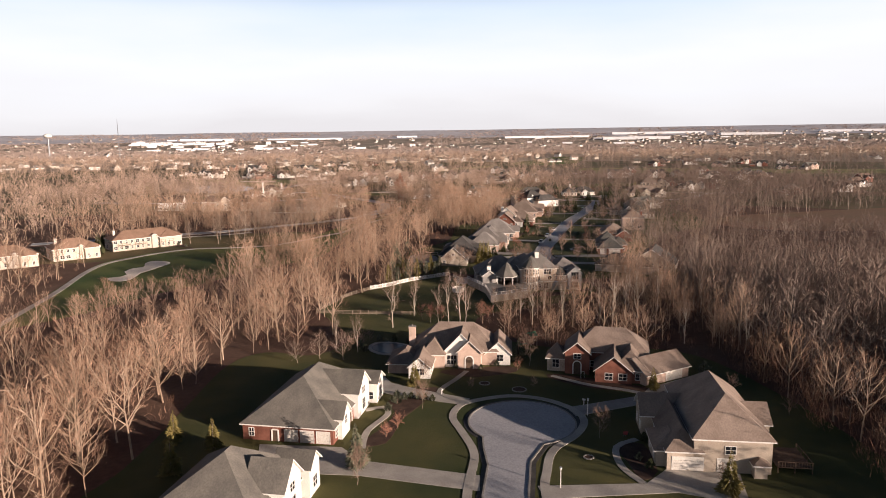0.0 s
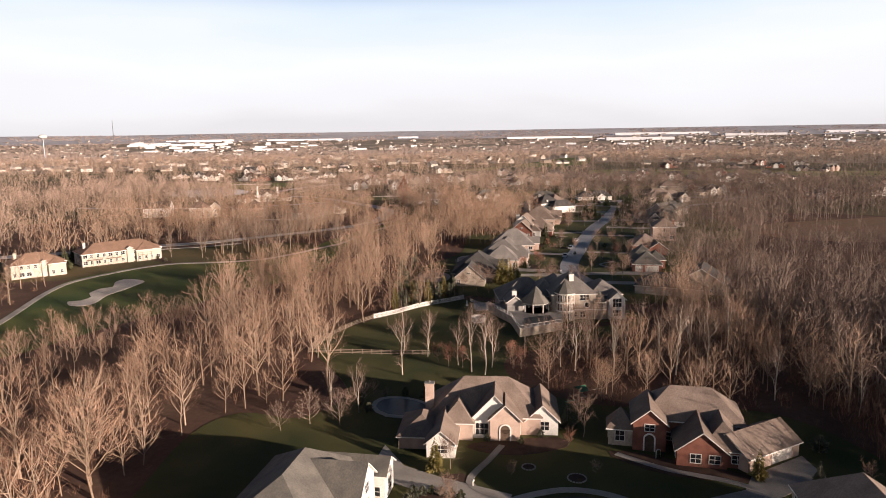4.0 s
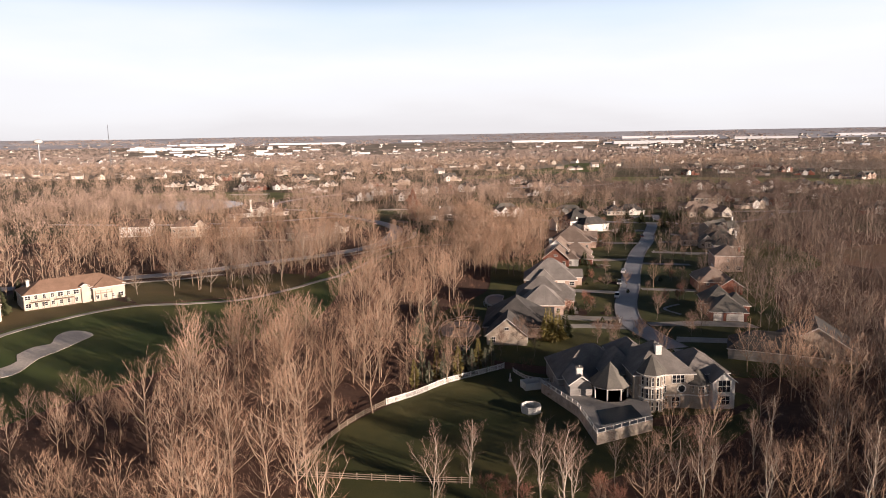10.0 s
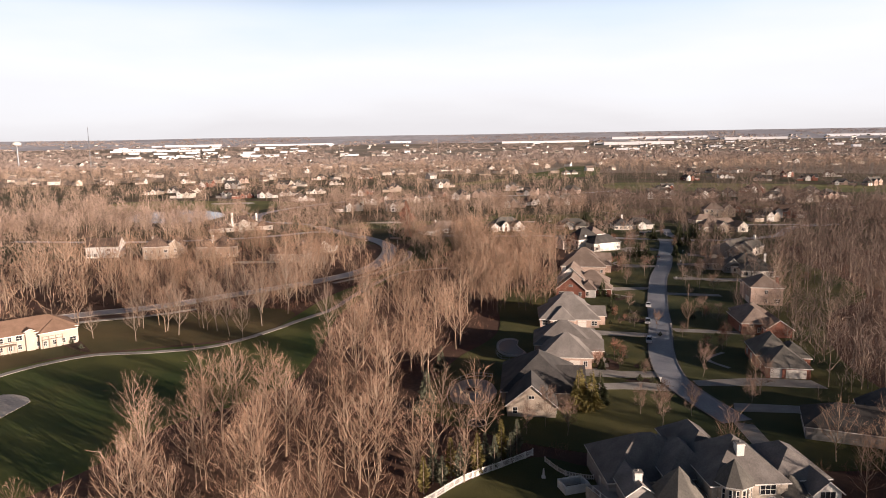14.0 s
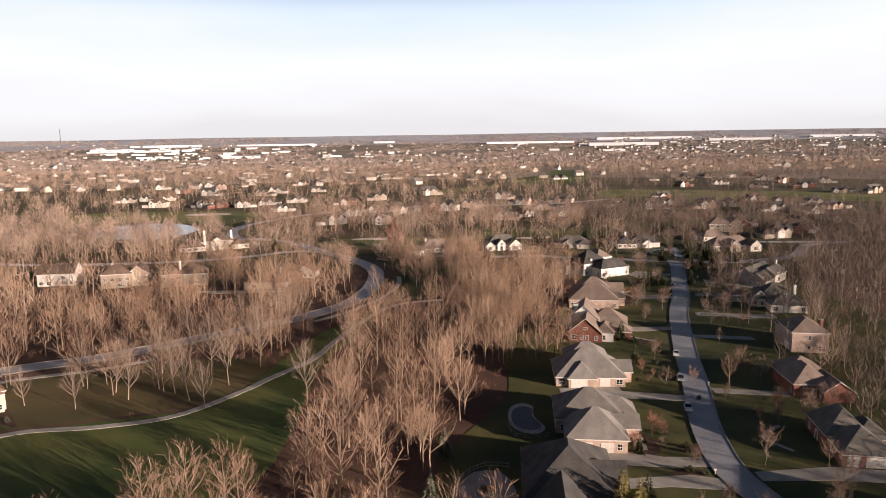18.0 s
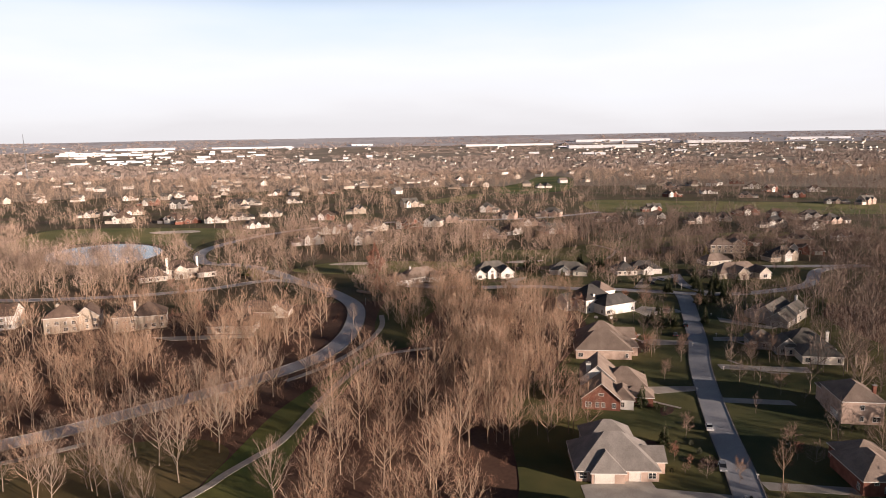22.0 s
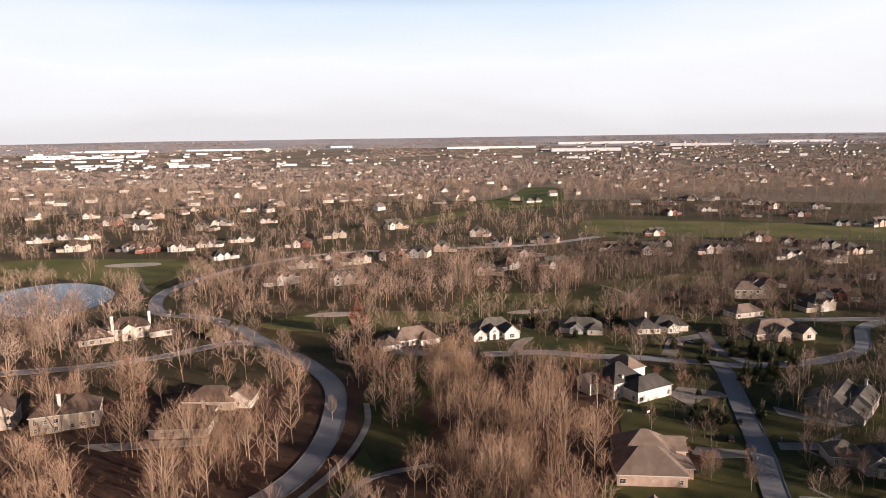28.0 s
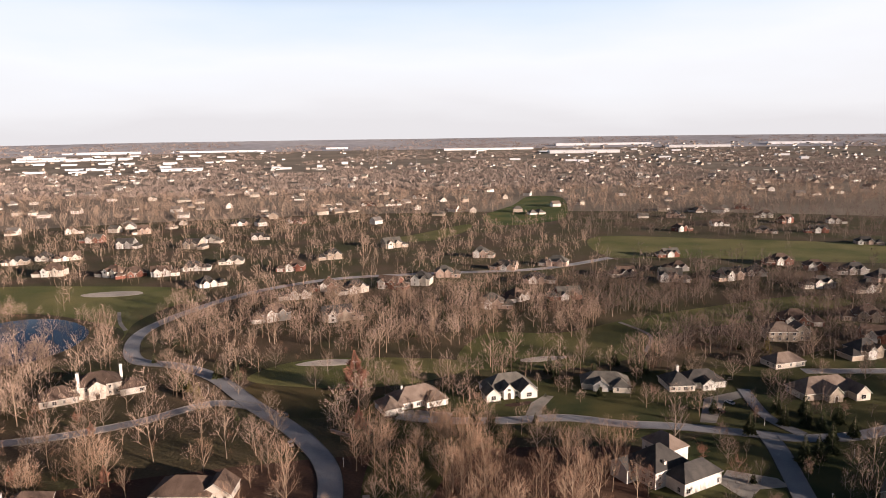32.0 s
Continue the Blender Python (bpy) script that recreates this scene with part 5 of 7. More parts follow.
for px, py in ((0, 0), (4, 0), (0, 4), (4, 4)):
    part("post", box(px - 0.1, px + 0.1, py - 0.1, py + 0.1, 0, 2.6), "dark_wood", gaz)
for k in range(9):
    part("slat", box(-0.3, 4.3, k * 0.5 - 0.04, k * 0.5 + 0.04, 2.6, 2.75), "dark_wood", gaz)
for bx in ((-0.3, 4.3, -0.08, 0.08), (-0.3, 4.3, 3.92, 4.08)):
    part("beam", box(*bx, 2.42, 2.6), "dark_wood", gaz)
deck = tagged(root("terrace_deck", 94.0, 571.0, 0, 23), "white railed deck beside the white house", "deck")
part("deck_floor", box(-4, 6, -4, 4, 0.9, 1.05), "white", deck)
for px in (-4, -1.5, 1, 3.5, 6):
    part("post", box(px - 0.08, px + 0.08, -4.0, -3.84, 0, 2.05), "white", deck)
part("rail", box(-4, 6, -3.97, -3.87, 1.95, 2.05), "white", deck)


# ---------------------------------------------------------------- posts, lamps, mailboxes
def mailbox(x, y, rot):
    e = tagged(root("mailbox", x, y, 0.1, rot), "white wooden mailbox post at the kerb", "mailbox", "mailboxes")
    part("post", box(-0.07, 0.07, -0.07, 0.07, 0, 1.25), "white", e)
    bm = box(-0.12, 0.12, -0.3, 0.3, 0.98, 1.18)
    add_cyl(bm, (0, -0.3, 1.18), (0, 0.3, 1.18), 0.12, 0.12, 12)
    part("box", bm, "white", e)
    return e


for mx, my, mr in ((71.2, 348.6, 80), (27.5, 181.6, 30), (56.8, 174.6, 60), (84.2, 391.0, 70), (103.0, 458.0, 70), (122.5, 505.0, 70), (92.2, 400.5, 70), (121.5, 477.2, 70), (138.0, 517.0, 70), (57.0, 619.0, 0), (150.5, 548.0, 70)):
    mailbox(mx, my, mr)


def lamp_post(x, y):
    e = tagged(root("street_lamp", x, y, 0.1), "white lamp post with a small lantern", "street lamp", "lamp posts")
    part("post", cyl((0, 0, 0), (0, 0, 3.0), 0.09, 0.06, 8), "white", e)
    ln = part("lantern", cyl((0, 0, 3.0), (0, 0, 3.45), 0.12, 0.2, 6), "white", e)
    part("lantern_cap", cyl((0, 0, 3.45), (0, 0, 3.65), 0.26, 0.05, 6), "metal", ln)


for lx, ly in ((46.0, 141.1), (56.4, 169.2), (-75.3, 675.2), (-9.5, 591.1), (-66, 654), (-14, 650), (160, 603), (176, 572)):
    lamp_post(lx, ly)


def flower_ring(x, y, r):
    e = tagged(root("flower_bed", x, y, 0.12), "round flower bed ringed with pale stones on the lawn", "flower bed", "round beds")
    part("soil", cyl((0, 0, 0), (0, 0, 0.06), r, r, 18), "mulch", e)
    n = int(r * 12)
    for k in range(n):
        a = 2 * math.pi * k / n
        st = part("stone", box(-0.2, 0.2, -0.11, 0.11, 0, 0.16), "kerb", e)
        st.matrix_basis = pose(r * math.cos(a), r * math.sin(a), 0, 0, 0, math.degrees(a) + 90 + 7 * math.sin(k * 3.1))


for fx, fy, fr in ((37.2, 187.6, 1.1), (44.5, 183.5, 1.5), (52.7, 151.2, 0.8)):
    flower_ring(fx, fy, fr)


def basketball_hoop(x, y, rot):
    e = tagged(root("basketball_hoop", x, y, 0.16, rot), "basketball hoop on a dark post beside the drive", "basketball hoop", "hoops")
    part("post", cyl((0, 0, 0), (0, 0, 3.1), 0.07, 0.06, 8), "rubber", e)
    part("arm", box(-0.04, 0.04, 0, 0.75, 2.95, 3.05), "rubber", e)
    part("backboard", box(-0.75, 0.75, 0.75, 0.80, 2.75, 3.75), "white", e)
    bm = bmesh.new()
    for k in range(14):
        a0, a1 = 2 * math.pi * k / 14, 2 * math.pi * (k + 1) / 14
        add_cyl(bm, (0.23 * math.cos(a0), 1.06 + 0.23 * math.sin(a0), 3.05), (0.23 * math.cos(a1), 1.06 + 0.23 * math.sin(a1), 3.05), 0.02, 0.02, 4)
    part("rim", bm, "red", e)


basketball_hoop(100.9, 538.7, 25)
basketball_hoop(93.8, 540.5, -30)

arch = tagged(root("garden_ornament", 59.8, 190.2, 0.12, 20), "small white arched garden ornament by the beds", "ornament")
for dx in (-0.45, 0.45):
    part("upright", cyl((dx, 0, 0), (dx, 0, 1.1), 0.07, 0.07, 8), "white", arch)
bm = bmesh.new()
for k in range(8):
    a0, a1 = math.pi * k / 8, math.pi * (k + 1) / 8
    add_cyl(bm, (0.45 * math.cos(a0), 0, 1.1 + 0.45 * math.sin(a0)), (0.45 * math.cos(a1), 0, 1.1 + 0.45 * math.sin(a1)), 0.07, 0.07, 6)
part("arch", bm, "white", arch)

statue_post = tagged(root("garden_pillar", 31.6, 298.3, 0.1), "white stone garden pillar with a tapering top", "ornament")
part("plinth", box(-0.35, 0.35, -0.35, 0.35, 0, 0.4), "white", statue_post)
part("shaft", cyl((0, 0, 0.4), (0, 0, 1.9), 0.26, 0.14, 10), "white", statue_post)

barrow = tagged(root("wheelbarrow", 61.3, 159.4, 0.1, 35), "red wheelbarrow standing on the lawn", "wheelbarrow")
tray = bmesh.new()
bmesh.ops.create_cone(tray, cap_ends=True, segments=4, radius1=0.38, radius2=0.62, depth=0.32)
for v in tray.verts:
    v.co = Vector((v.co.x * 1.25, v.co.y * 0.85, v.co.z + 0.55))
part("tray", tray, "red", barrow)
part("wheel", cyl((0.75, -0.05, 0.2), (0.75, 0.05, 0.2), 0.2, 0.2, 14), "rubber", barrow)
for dy in (-0.25, 0.25):
    part("handle", cyl((0.75, dy * 0.3, 0.22), (-1.0, dy * 1.3, 0.6), 0.025, 0.025, 6), "wood", barrow)
    part("leg", cyl((-0.35, dy, 0.45), (-0.4, dy, 0), 0.025, 0.025, 6), "metal", barrow)

sun_deck = tagged(root("garden_deck", 82.2, 144.6, 0.08, -8), "dark timber deck with railing against the tan house", "deck")
part("deck_floor", box(0, 5.5, 0, 7.5, 0.95, 1.1), "dark_wood", sun_deck)
for px, py in ((0.1, 0.1), (2.7, 0.1), (5.4, 0.1), (5.4, 2.5), (5.4, 5), (5.4, 7.4), (0.1, 7.4)):
    part("post", box(px - 0.07, px + 0.07, py - 0.07, py + 0.07, 0, 2.05), "dark_wood", sun_deck)
part("rail", box(0, 5.5, 0.05, 0.15, 1.95, 2.05), "dark_wood", sun_deck)
part("rail", box(5.35, 5.45, 0.15, 7.5, 1.95, 2.05), "dark_wood", sun_deck)
for k in range(12):
    part("baluster", box(0.3 + k * 0.43, 0.35 + k * 0.43, 0.08, 0.12, 1.1, 1.95), "dark_wood", sun_deck)


def sign_wall():
    e = tagged(root("entrance_wall", -15.5, 622, 0.1, -38), "curved brick entrance wall at the road fork", "wall")
    for k in range(5):
        b = part("wall_section", box(k * 1.9, k * 1.9 + 1.9, -0.2, 0.2, 0, 1.2), "brick_pink", e)
        part("coping", box(k * 1.9, k * 1.9 + 1.9, -0.26, 0.26, 1.2, 1.3), "concrete", b)


sign_wall()

# ---------------------------------------------------------------- distant landmarks
tower = tagged(root("water_tower", -1130, 2130, 0), "white spheroid water tower on a slim stem above the woods", "water tower")
bm = bmesh.new()
bmesh.ops.create_uvsphere(bm, u_segments=24, v_segments=12, radius=1.0)
for v in bm.verts:
    v.co = Vector((v.co.x * 12, v.co.y * 12, 64 + v.co.z * 6.5))
part("tank", bm, "white", tower)
part("stem", cyl((0, 0, 0), (0, 0, 60), 2.6, 2.0, 16), "metal", tower)


def mast(x, y, h, label, w=1.6):
    e = tagged(root("radio_mast", x, y), label, "mast")
    for k in range(3):
        a = 2 * math.pi * k / 3
        part("leg", cyl((w * math.cos(a), w * math.sin(a), 0), (0.25 * math.cos(a), 0.25 * math.sin(a), h), 0.35, 0.2, 4), "metal", e)
    for k in range(int(h / 12)):
        r = w * (1 - k * 12 / h) + 0.2
        part("brace", box(-r, r, -0.15, 0.15, k * 12 + 6, k * 12 + 6.6), "metal", e)


mast(-753, 1760, 100, "tall thin lattice radio mast on the skyline")
mast(48, 2910, 82, "tall white monopole mast beyond the woods", 2.2)
mast(-330, 2860, 52, "distant grey transmission mast", 1.8)
mast(190, 2900, 46, "distant grey transmission mast", 1.8)

# white warehouses and stores along the skyline
rs = random.Random(12)
SHEDS = [(650, 3960, 470, 60, 9), (1037, 3550, 330, 110, 12), (1320, 4100, 520, 60, 10), (1695, 3725, 300, 70, 10), (2220, 3700, 300, 60, 10), (-1360, 3510, 260, 60, 6), (-1270, 3995, 290, 50, 9), (-620, 2795, 130, 60, 7), (-740, 4100, 420, 60, 7), (-150, 4250, 120, 50, 8), (-1200, 3560, 200, 50, 6), (-1440, 3640, 190, 50, 7)]
for k in range(52):
    sy = rs.uniform(2750, 4150)
    sx = rs.choice((rs.uniform(-0.46, -0.02), rs.uniform(-0.46, -0.20), rs.uniform(0.14, 0.60))) * sy
    SHEDS.append((round(sx), round(sy), round(rs.uniform(15, 60)), round(rs.uniform(14, 35)), round(rs.uniform(4, 7))))
for sx, sy, sw, sd, sh in SHEDS:
    e = tagged(root("warehouse", sx, sy, rise(sx, sy), -math.degrees(math.atan2(sx, sy)) * 0.6), "long low white warehouse in the distance", "warehouse", "warehouses")
    sh *= 1.1
    part("wall", box(-sw / 2, sw / 2, 0, sd, -3, sh), "shed", e)
    part("parapet", box(-sw / 2 - 0.6, sw / 2 + 0.6, -0.6, sd + 0.6, sh, sh + 1.2), "shed", e)
    for k in range(3 if sw > 100 else 0):
        part("loading_door", box(-sw / 2 + sw * (0.2 + 0.3 * k), -sw / 2 + sw * (0.2 + 0.3 * k) + 6, -0.4, 0.2, 0, 5), "grey", e)


# ---------------------------------------------------------------- trees
def unit(v):
    return v / np.linalg.norm(v)


def tube(out, p, q, r0, r1, n=4):
    d = unit(q - p)
    s = unit(np.cross(d, (0.31, 0.95, 0.12)))
    t = np.cross(d, s)
    v, f = out
    k0 = len(v)
    for c, r in ((p, r0), (q, r1)):
        for k in range(n):
            a = 2 * math.pi * k / n
            v.append(c + (s * math.cos(a) + t * math.sin(a)) * r)
    for k in range(n):
        j = (k + 1) % n
        f.append((k0 + k, k0 + j, k0 + n + j))
        f.append((k0 + k, k0 + n + j, k0 + n + k))


def sliver(out, p, d, ln, w, rng):
    """A single tapering twig."""
    v, f = out
    s = unit(np.cross(d, rng.normal(size=3)) + 1e-6) * (w / 2)
    k = len(v)
    v.extend((p - s, p + s, p + d * ln))
    f.append((k, k + 1, k + 2))


def bare_tree(seed, h, spread, limbs, subs, twigs, w, sides_n=4, low=0.3, tw_len=1.5, vase=0.6, fork=0):
    """Trunk with limbs, and a crown of branchlets and twigs: two lists of points and triangles."""
    rng = np.random.default_rng(seed)
    wood, crown = ([], []), ([], [])
    segs = 4 if sides_n == 3 else 5
    stems = []
    for s in range(1 + fork):
        lean = rng.normal(0, 0.035 if s == 0 else 0.16, 2)
        base = np.zeros(3) if s == 0 else stems[0][rng.integers(1, 3)].copy()
        top = h * (0.88 if s == 0 else rng.uniform(0.66, 0.82))
        pts = [base]
        for k in range(1, segs + 1):
            z = base[2] + (top - base[2]) * k / segs
            pts.append(np.array([base[0] + lean[0] * (z - base[2]) + rng.normal(0, 0.011) * h, base[1] + lean[1] * (z - base[2]) + rng.normal(0, 0.011) * h, z]))
        r0 = h * 0.0095 * (1 if s == 0 else 0.6)
        for k in range(segs):
            tube(wood, pts[k], pts[k + 1], r0 * (1 - k / segs * 0.85), r0 * (1 - (k + 1) / segs * 0.85), sides_n)
        stems.append(pts)
    r0 = h * 0.0095
    for i in range(limbs):
        pts = stems[i % len(stems)]
        u = low + (0.98 - low) * (i + rng.random()) / limbs
        k = min(int(u * segs), segs - 1)
        b = pts[k] + (pts[k + 1] - pts[k]) * (u * segs - k)
        a = i * 2.4 + rng.normal(0, 0.5)
        d = unit(np.array([math.cos(a), math.sin(a), vase + 0.9 * u + rng.normal(0, 0.15)]))
        ln = spread * (1.2 - 0.8 * abs(u - 0.5) / 0.5) * rng.uniform(0.75, 1.25)
        mid = b + d * ln * 0.5
        d2 = unit(d + np.array([0, 0, 0.4]) + rng.normal(0, 0.22, 3))
        end = mid + d2 * ln * 0.55
        r = r0 * 0.42 * (1.1 - u * 0.7)
        tube(wood, b, mid, r, r * 0.6, 3)
        sliver(wood, mid, d2, ln * 0.6, r * 1.6, rng)
        for j in range(subs):
            t = (j + rng.random()) / subs
            p = b + d * ln * (0.25 + 0.5 * t) if t < 0.5 else mid + d2 * ln * 1.1 * (t - 0.5)
            e = unit((d if t < 0.5 else d2) * 0.9 + np.array([0, 0, 0.3]) + rng.normal(0, 0.6, 3))
            l1 = tw_len * 1.5 * rng.uniform(0.7, 1.3)
            sliver(crown, p, e, l1, w * 1.3, rng)
            for _ in range(twigs):
                q = p + e * l1 * rng.uniform(0.15, 0.95)
                sliver(crown, q, unit(e * 0.7 + np.array([0, 0, 0.3]) + rng.normal(0, 0.55, 3)), tw_len * rng.uniform(0.5, 1.2), w, rng)
    return wood, crown


def fan_tree(seed, h, rad, base, limbs, n, w, ln, sides_n=3, stems=2, fill=0.45, up=0.45, subs=0):
    """A broad bare tree: forked trunk, limbs rising to a rounded crown filled with fine fanning twigs."""
    rng = np.random.default_rng(seed)
    wood, crown = ([], []), ([], [])
    r0 = h * 0.011
    fork = np.array([rng.normal(0, 0.02) * h, rng.normal(0, 0.02) * h, h * base])
    tube(wood, np.array([0.0, 0, -0.2]), fork, r0, r0 * 0.75, sides_n)
    mid = h * (0.5 + 0.5 * base * 0.9)
    half = h - mid
    heads = []
    for k in range(stems):
        a = rng.uniform(0, 6.28)
        q = np.array([fork[0] + math.cos(a) * rad * 0.22, fork[1] + math.sin(a) * rad * 0.22, mid + half * rng.uniform(0.35, 0.7)])
        tube(wood, fork, q, r0 * 0.6, r0 * 0.2, 3)
        heads.append(q)
    lobes = rng.uniform(0, 6.28, 3)
    for k in range(limbs):
        a = k * 2.4 + rng.normal(0, 0.3)
        q0 = fork + (heads[k % stems] - fork) * rng.uniform(0.0, 0.8)
        e = rng.uniform(-0.2, 0.9)
        q1 = np.array([math.cos(a) * rad * 0.8 * math.cos(e), math.sin(a) * rad * 0.8 * math.cos(e), mid + half * 0.8 * math.sin(e)])
        m = q0 * 0.5 + q1 * 0.5 + np.array([0, 0, -0.05 * h]) + rng.normal(0, 0.02, 3) * h
        tube(wood, q0, m, r0 * 0.34, r0 * 0.2, 3)
        sliver(wood, m, unit(q1 - m), float(np.linalg.norm(q1 - m)), r0 * 0.4, rng)
        for j in range(subs):
            t = rng.uniform(0.2, 1.0)
            p = q0 + (m - q0) * t * 2 if t < 0.5 else m + (q1 - m) * (t * 2 - 1)
            d = unit(unit(q1 - q0) * 0.8 + np.array([0, 0, 0.35]) + rng.normal(0, 0.5, 3))
            sliver(wood, p, d, rad * rng.uniform(0.4, 0.75), r0 * 0.34, rng)
    for _ in range(n):
        a, u = rng.uniform(0, 6.283), rng.uniform(-0.75, 1)
        lob = 1 + 0.16 * math.sin(3 * a + lobes[0] + 2 * u) + 0.12 * math.sin(5 * a + lobes[1] - 4 * u)
        k = rng.random() ** fill * lob
        c = math.sqrt(max(0.0, 1 - u * u))
        p = np.array([math.cos(a) * rad * c * k, math.sin(a) * rad * c * k, mid + half * u * k])
        d = unit(unit(p - fork + 1e-3) * 0.9 + np.array([0, 0, up]) + rng.normal(0, 0.42, 3))
        l1 = ln * rng.uniform(0.6, 1.3)
        sliver(crown, p - d * l1 * 0.6, d, l1, w, rng)
    return wood, crown


def winter_tree(seed, h, rad, base, limbs, branches, twigs, w, fine=True, up=0.35, haze=0.5):
    """A bare tree: straight pale trunk, limbs that rise and arch to a tall crown, each carrying branches with fans of twigs."""
    rng = np.random.default_rng(seed)
    wood, crown = ([], []), ([], [])
    r0 = h * (0.0115 if fine else 0.0125)
    segs = 4 if fine else 2
    top = np.array([rng.normal(0, 0.035) * h, rng.normal(0, 0.035) * h, h * 0.86])
    stem = [np.array([0.0, 0.0, -0.3])] + [top * k / segs + np.array([*rng.normal(0, 0.008 * h, 2), 0]) for k in range(1, segs)] + [top]
    for k in range(segs):
        tube(wood, stem[k], stem[k + 1], r0 * (1 - 0.85 * k / segs), r0 * (1 - 0.85 * (k + 1) / segs), 4 if fine else 3)
    turn = rng.uniform(0, 6.28)
    for i in range(limbs):
        f = (i + rng.random()) / limbs
        u = (base * 0.8 + (0.90 - base * 0.8) * f ** 1.2) * segs
        k = min(int(u), segs - 1)
        p0 = stem[k] + (stem[k + 1] - stem[k]) * (u - k)
        a = turn + i * 2.4 + rng.normal(0, 0.35)
        out = np.array([math.cos(a), math.sin(a), 0.0])
        tilt = -0.25 + 1.75 * f + rng.normal(0, 0.15)
        low = h * (base + (1 - base) * 0.48)
        reach = rad * math.cos(tilt) * rng.uniform(0.75, 1.12) if tilt < 1.45 else rad * 0.12
        end = np.array([0.0, 0.0, max(p0[2] + 0.5, low + (h - low) * math.sin(tilt) * rng.uniform(0.88, 1.05))]) + out * reach + np.array([p0[0], p0[1], 0])
        lift = end[2] - p0[2]
        mid = p0 * 0.5 + end * 0.5 + out * reach * 0.10 - np.array([0, 0, 0.04 * lift])
        r = r0 * 0.60 * (1.15 - 0.75 * f)
        if fine:
            tube(wood, p0, mid, r, r * 0.62, 3)
            tube(wood, mid, end, r * 0.62, r * 0.12, 3)
        else:
            sliver(wood, p0, unit(mid - p0), float(np.linalg.norm(mid - p0)) * 1.5, r * 2.2, rng)
            sliver(wood, mid - (mid - p0) * 0.2, unit(end - mid), float(np.linalg.norm(end - mid)) * 1.15, r * 1.5, rng)
        for j in range(branches):
            t = 0.25 + 0.75 * (j + rng.random()) / branches
            p = p0 + (mid - p0) * 2 * t if t < 0.5 else mid + (end - mid) * (2 * t - 1)
            d = unit(unit(end - p0) * 0.8 + np.array([0, 0, up * 0.6]) + rng.normal(0, 0.48, 3))
            ln = (0.20 * h * (1.15 - 0.5 * t)) * rng.uniform(0.6, 1.15)
            sliver(wood, p, d, ln, w * 2.6, rng)
            for _ in range(twigs):
                q = p + d * ln * rng.uniform(0.15, 1.0)
                e = unit(d * 0.8 + np.array([0, 0, up * 0.6]) + rng.normal(0, 0.46, 3))
                sliver(crown, q, e, ln * rng.uniform(0.35, 0.7), w, rng)
    low = h * (base + (1 - base) * 0.42)
    for _ in range(int(limbs * branches * twigs * haze)):
        a, t = rng.uniform(0, 6.283), rng.uniform(-0.55, 1.0)
        k = rng.uniform(0.55, 1.0) * (1 + 0.14 * math.sin(3 * a + turn + 3 * t))
        q = math.sqrt(1 - t * t)
        p = np.array([math.cos(a) * rad * q * k, math.sin(a) * rad * q * k, low + (h - low) * t * k]) + np.array([top[0], top[1], 0]) * 0.5
        d = unit(unit(p - np.array([0, 0, h * base])) + np.array([0, 0, up * 0.5]) + rng.normal(0, 0.32, 3))
        ln = h * rng.uniform(0.06, 0.12)
        sliver(crown, p - d * ln * 0.5, d, ln, w, rng)
    return wood, crown


def leafy(seed, h, r, n, w, cone=True, bottom=0.06):
    """A conifer or leaf-holding crown: drooping sprays set round a stem."""
    rng = np.random.default_rng(seed)
    wood, crown = ([], []), ([], [])
    tube(wood, np.zeros(3), np.array([0, 0, h * 0.9]), h * 0.017, h * 0.003, 5)
    for i in range(n):
        u = bottom + (1 - bottom) * (1 - math.sqrt(rng.random())) if cone else rng.uniform(bottom, 1)
        a = rng.uniform(0, 2 * math.pi)
        rad = r * ((1 - u) ** 0.85 if cone else math.sin(min(1, (1 - u) * 1.3) * math.pi * 0.5) * (0.55 + 0.45 * math.sin(u * math.pi))) * rng.uniform(0.55, 1.08) * (0.85 + 0.2 * math.sin(a * 3 + u * 14))
        p = np.array([math.cos(a) * rad * 0.6, math.sin(a) * rad * 0.6, h * u])
        d = unit(np.array([math.cos(a), math.sin(a), (-0.25 if cone else 0.5) + rng.normal(0, 0.25)]))
        sliver(crown, p, d, max(0.35, rad * 0.55), w * (1.4 - u), rng)
    return wood, crown


def to_mesh(name, data, material):
    v, f = np.array(data[0], np.float32), np.array(data[1], np.int32)
    me = bpy.data.meshes.new(name)
    me.vertices.add(len(v))
    me.vertices.foreach_set("co", v.ravel())
    me.loops.add(f.size)
    me.loops.foreach_set("vertex_index", f.ravel())
    me.polygons.add(len(f))
    me.polygons.foreach_set("loop_start", np.arange(0, f.size, 3, dtype=np.int32))
    me.polygons.foreach_set("loop_total", np.full(len(f), 3, np.int32))
    me.materials.append(M[material])
    me.update(calc_edges=True)
    return me


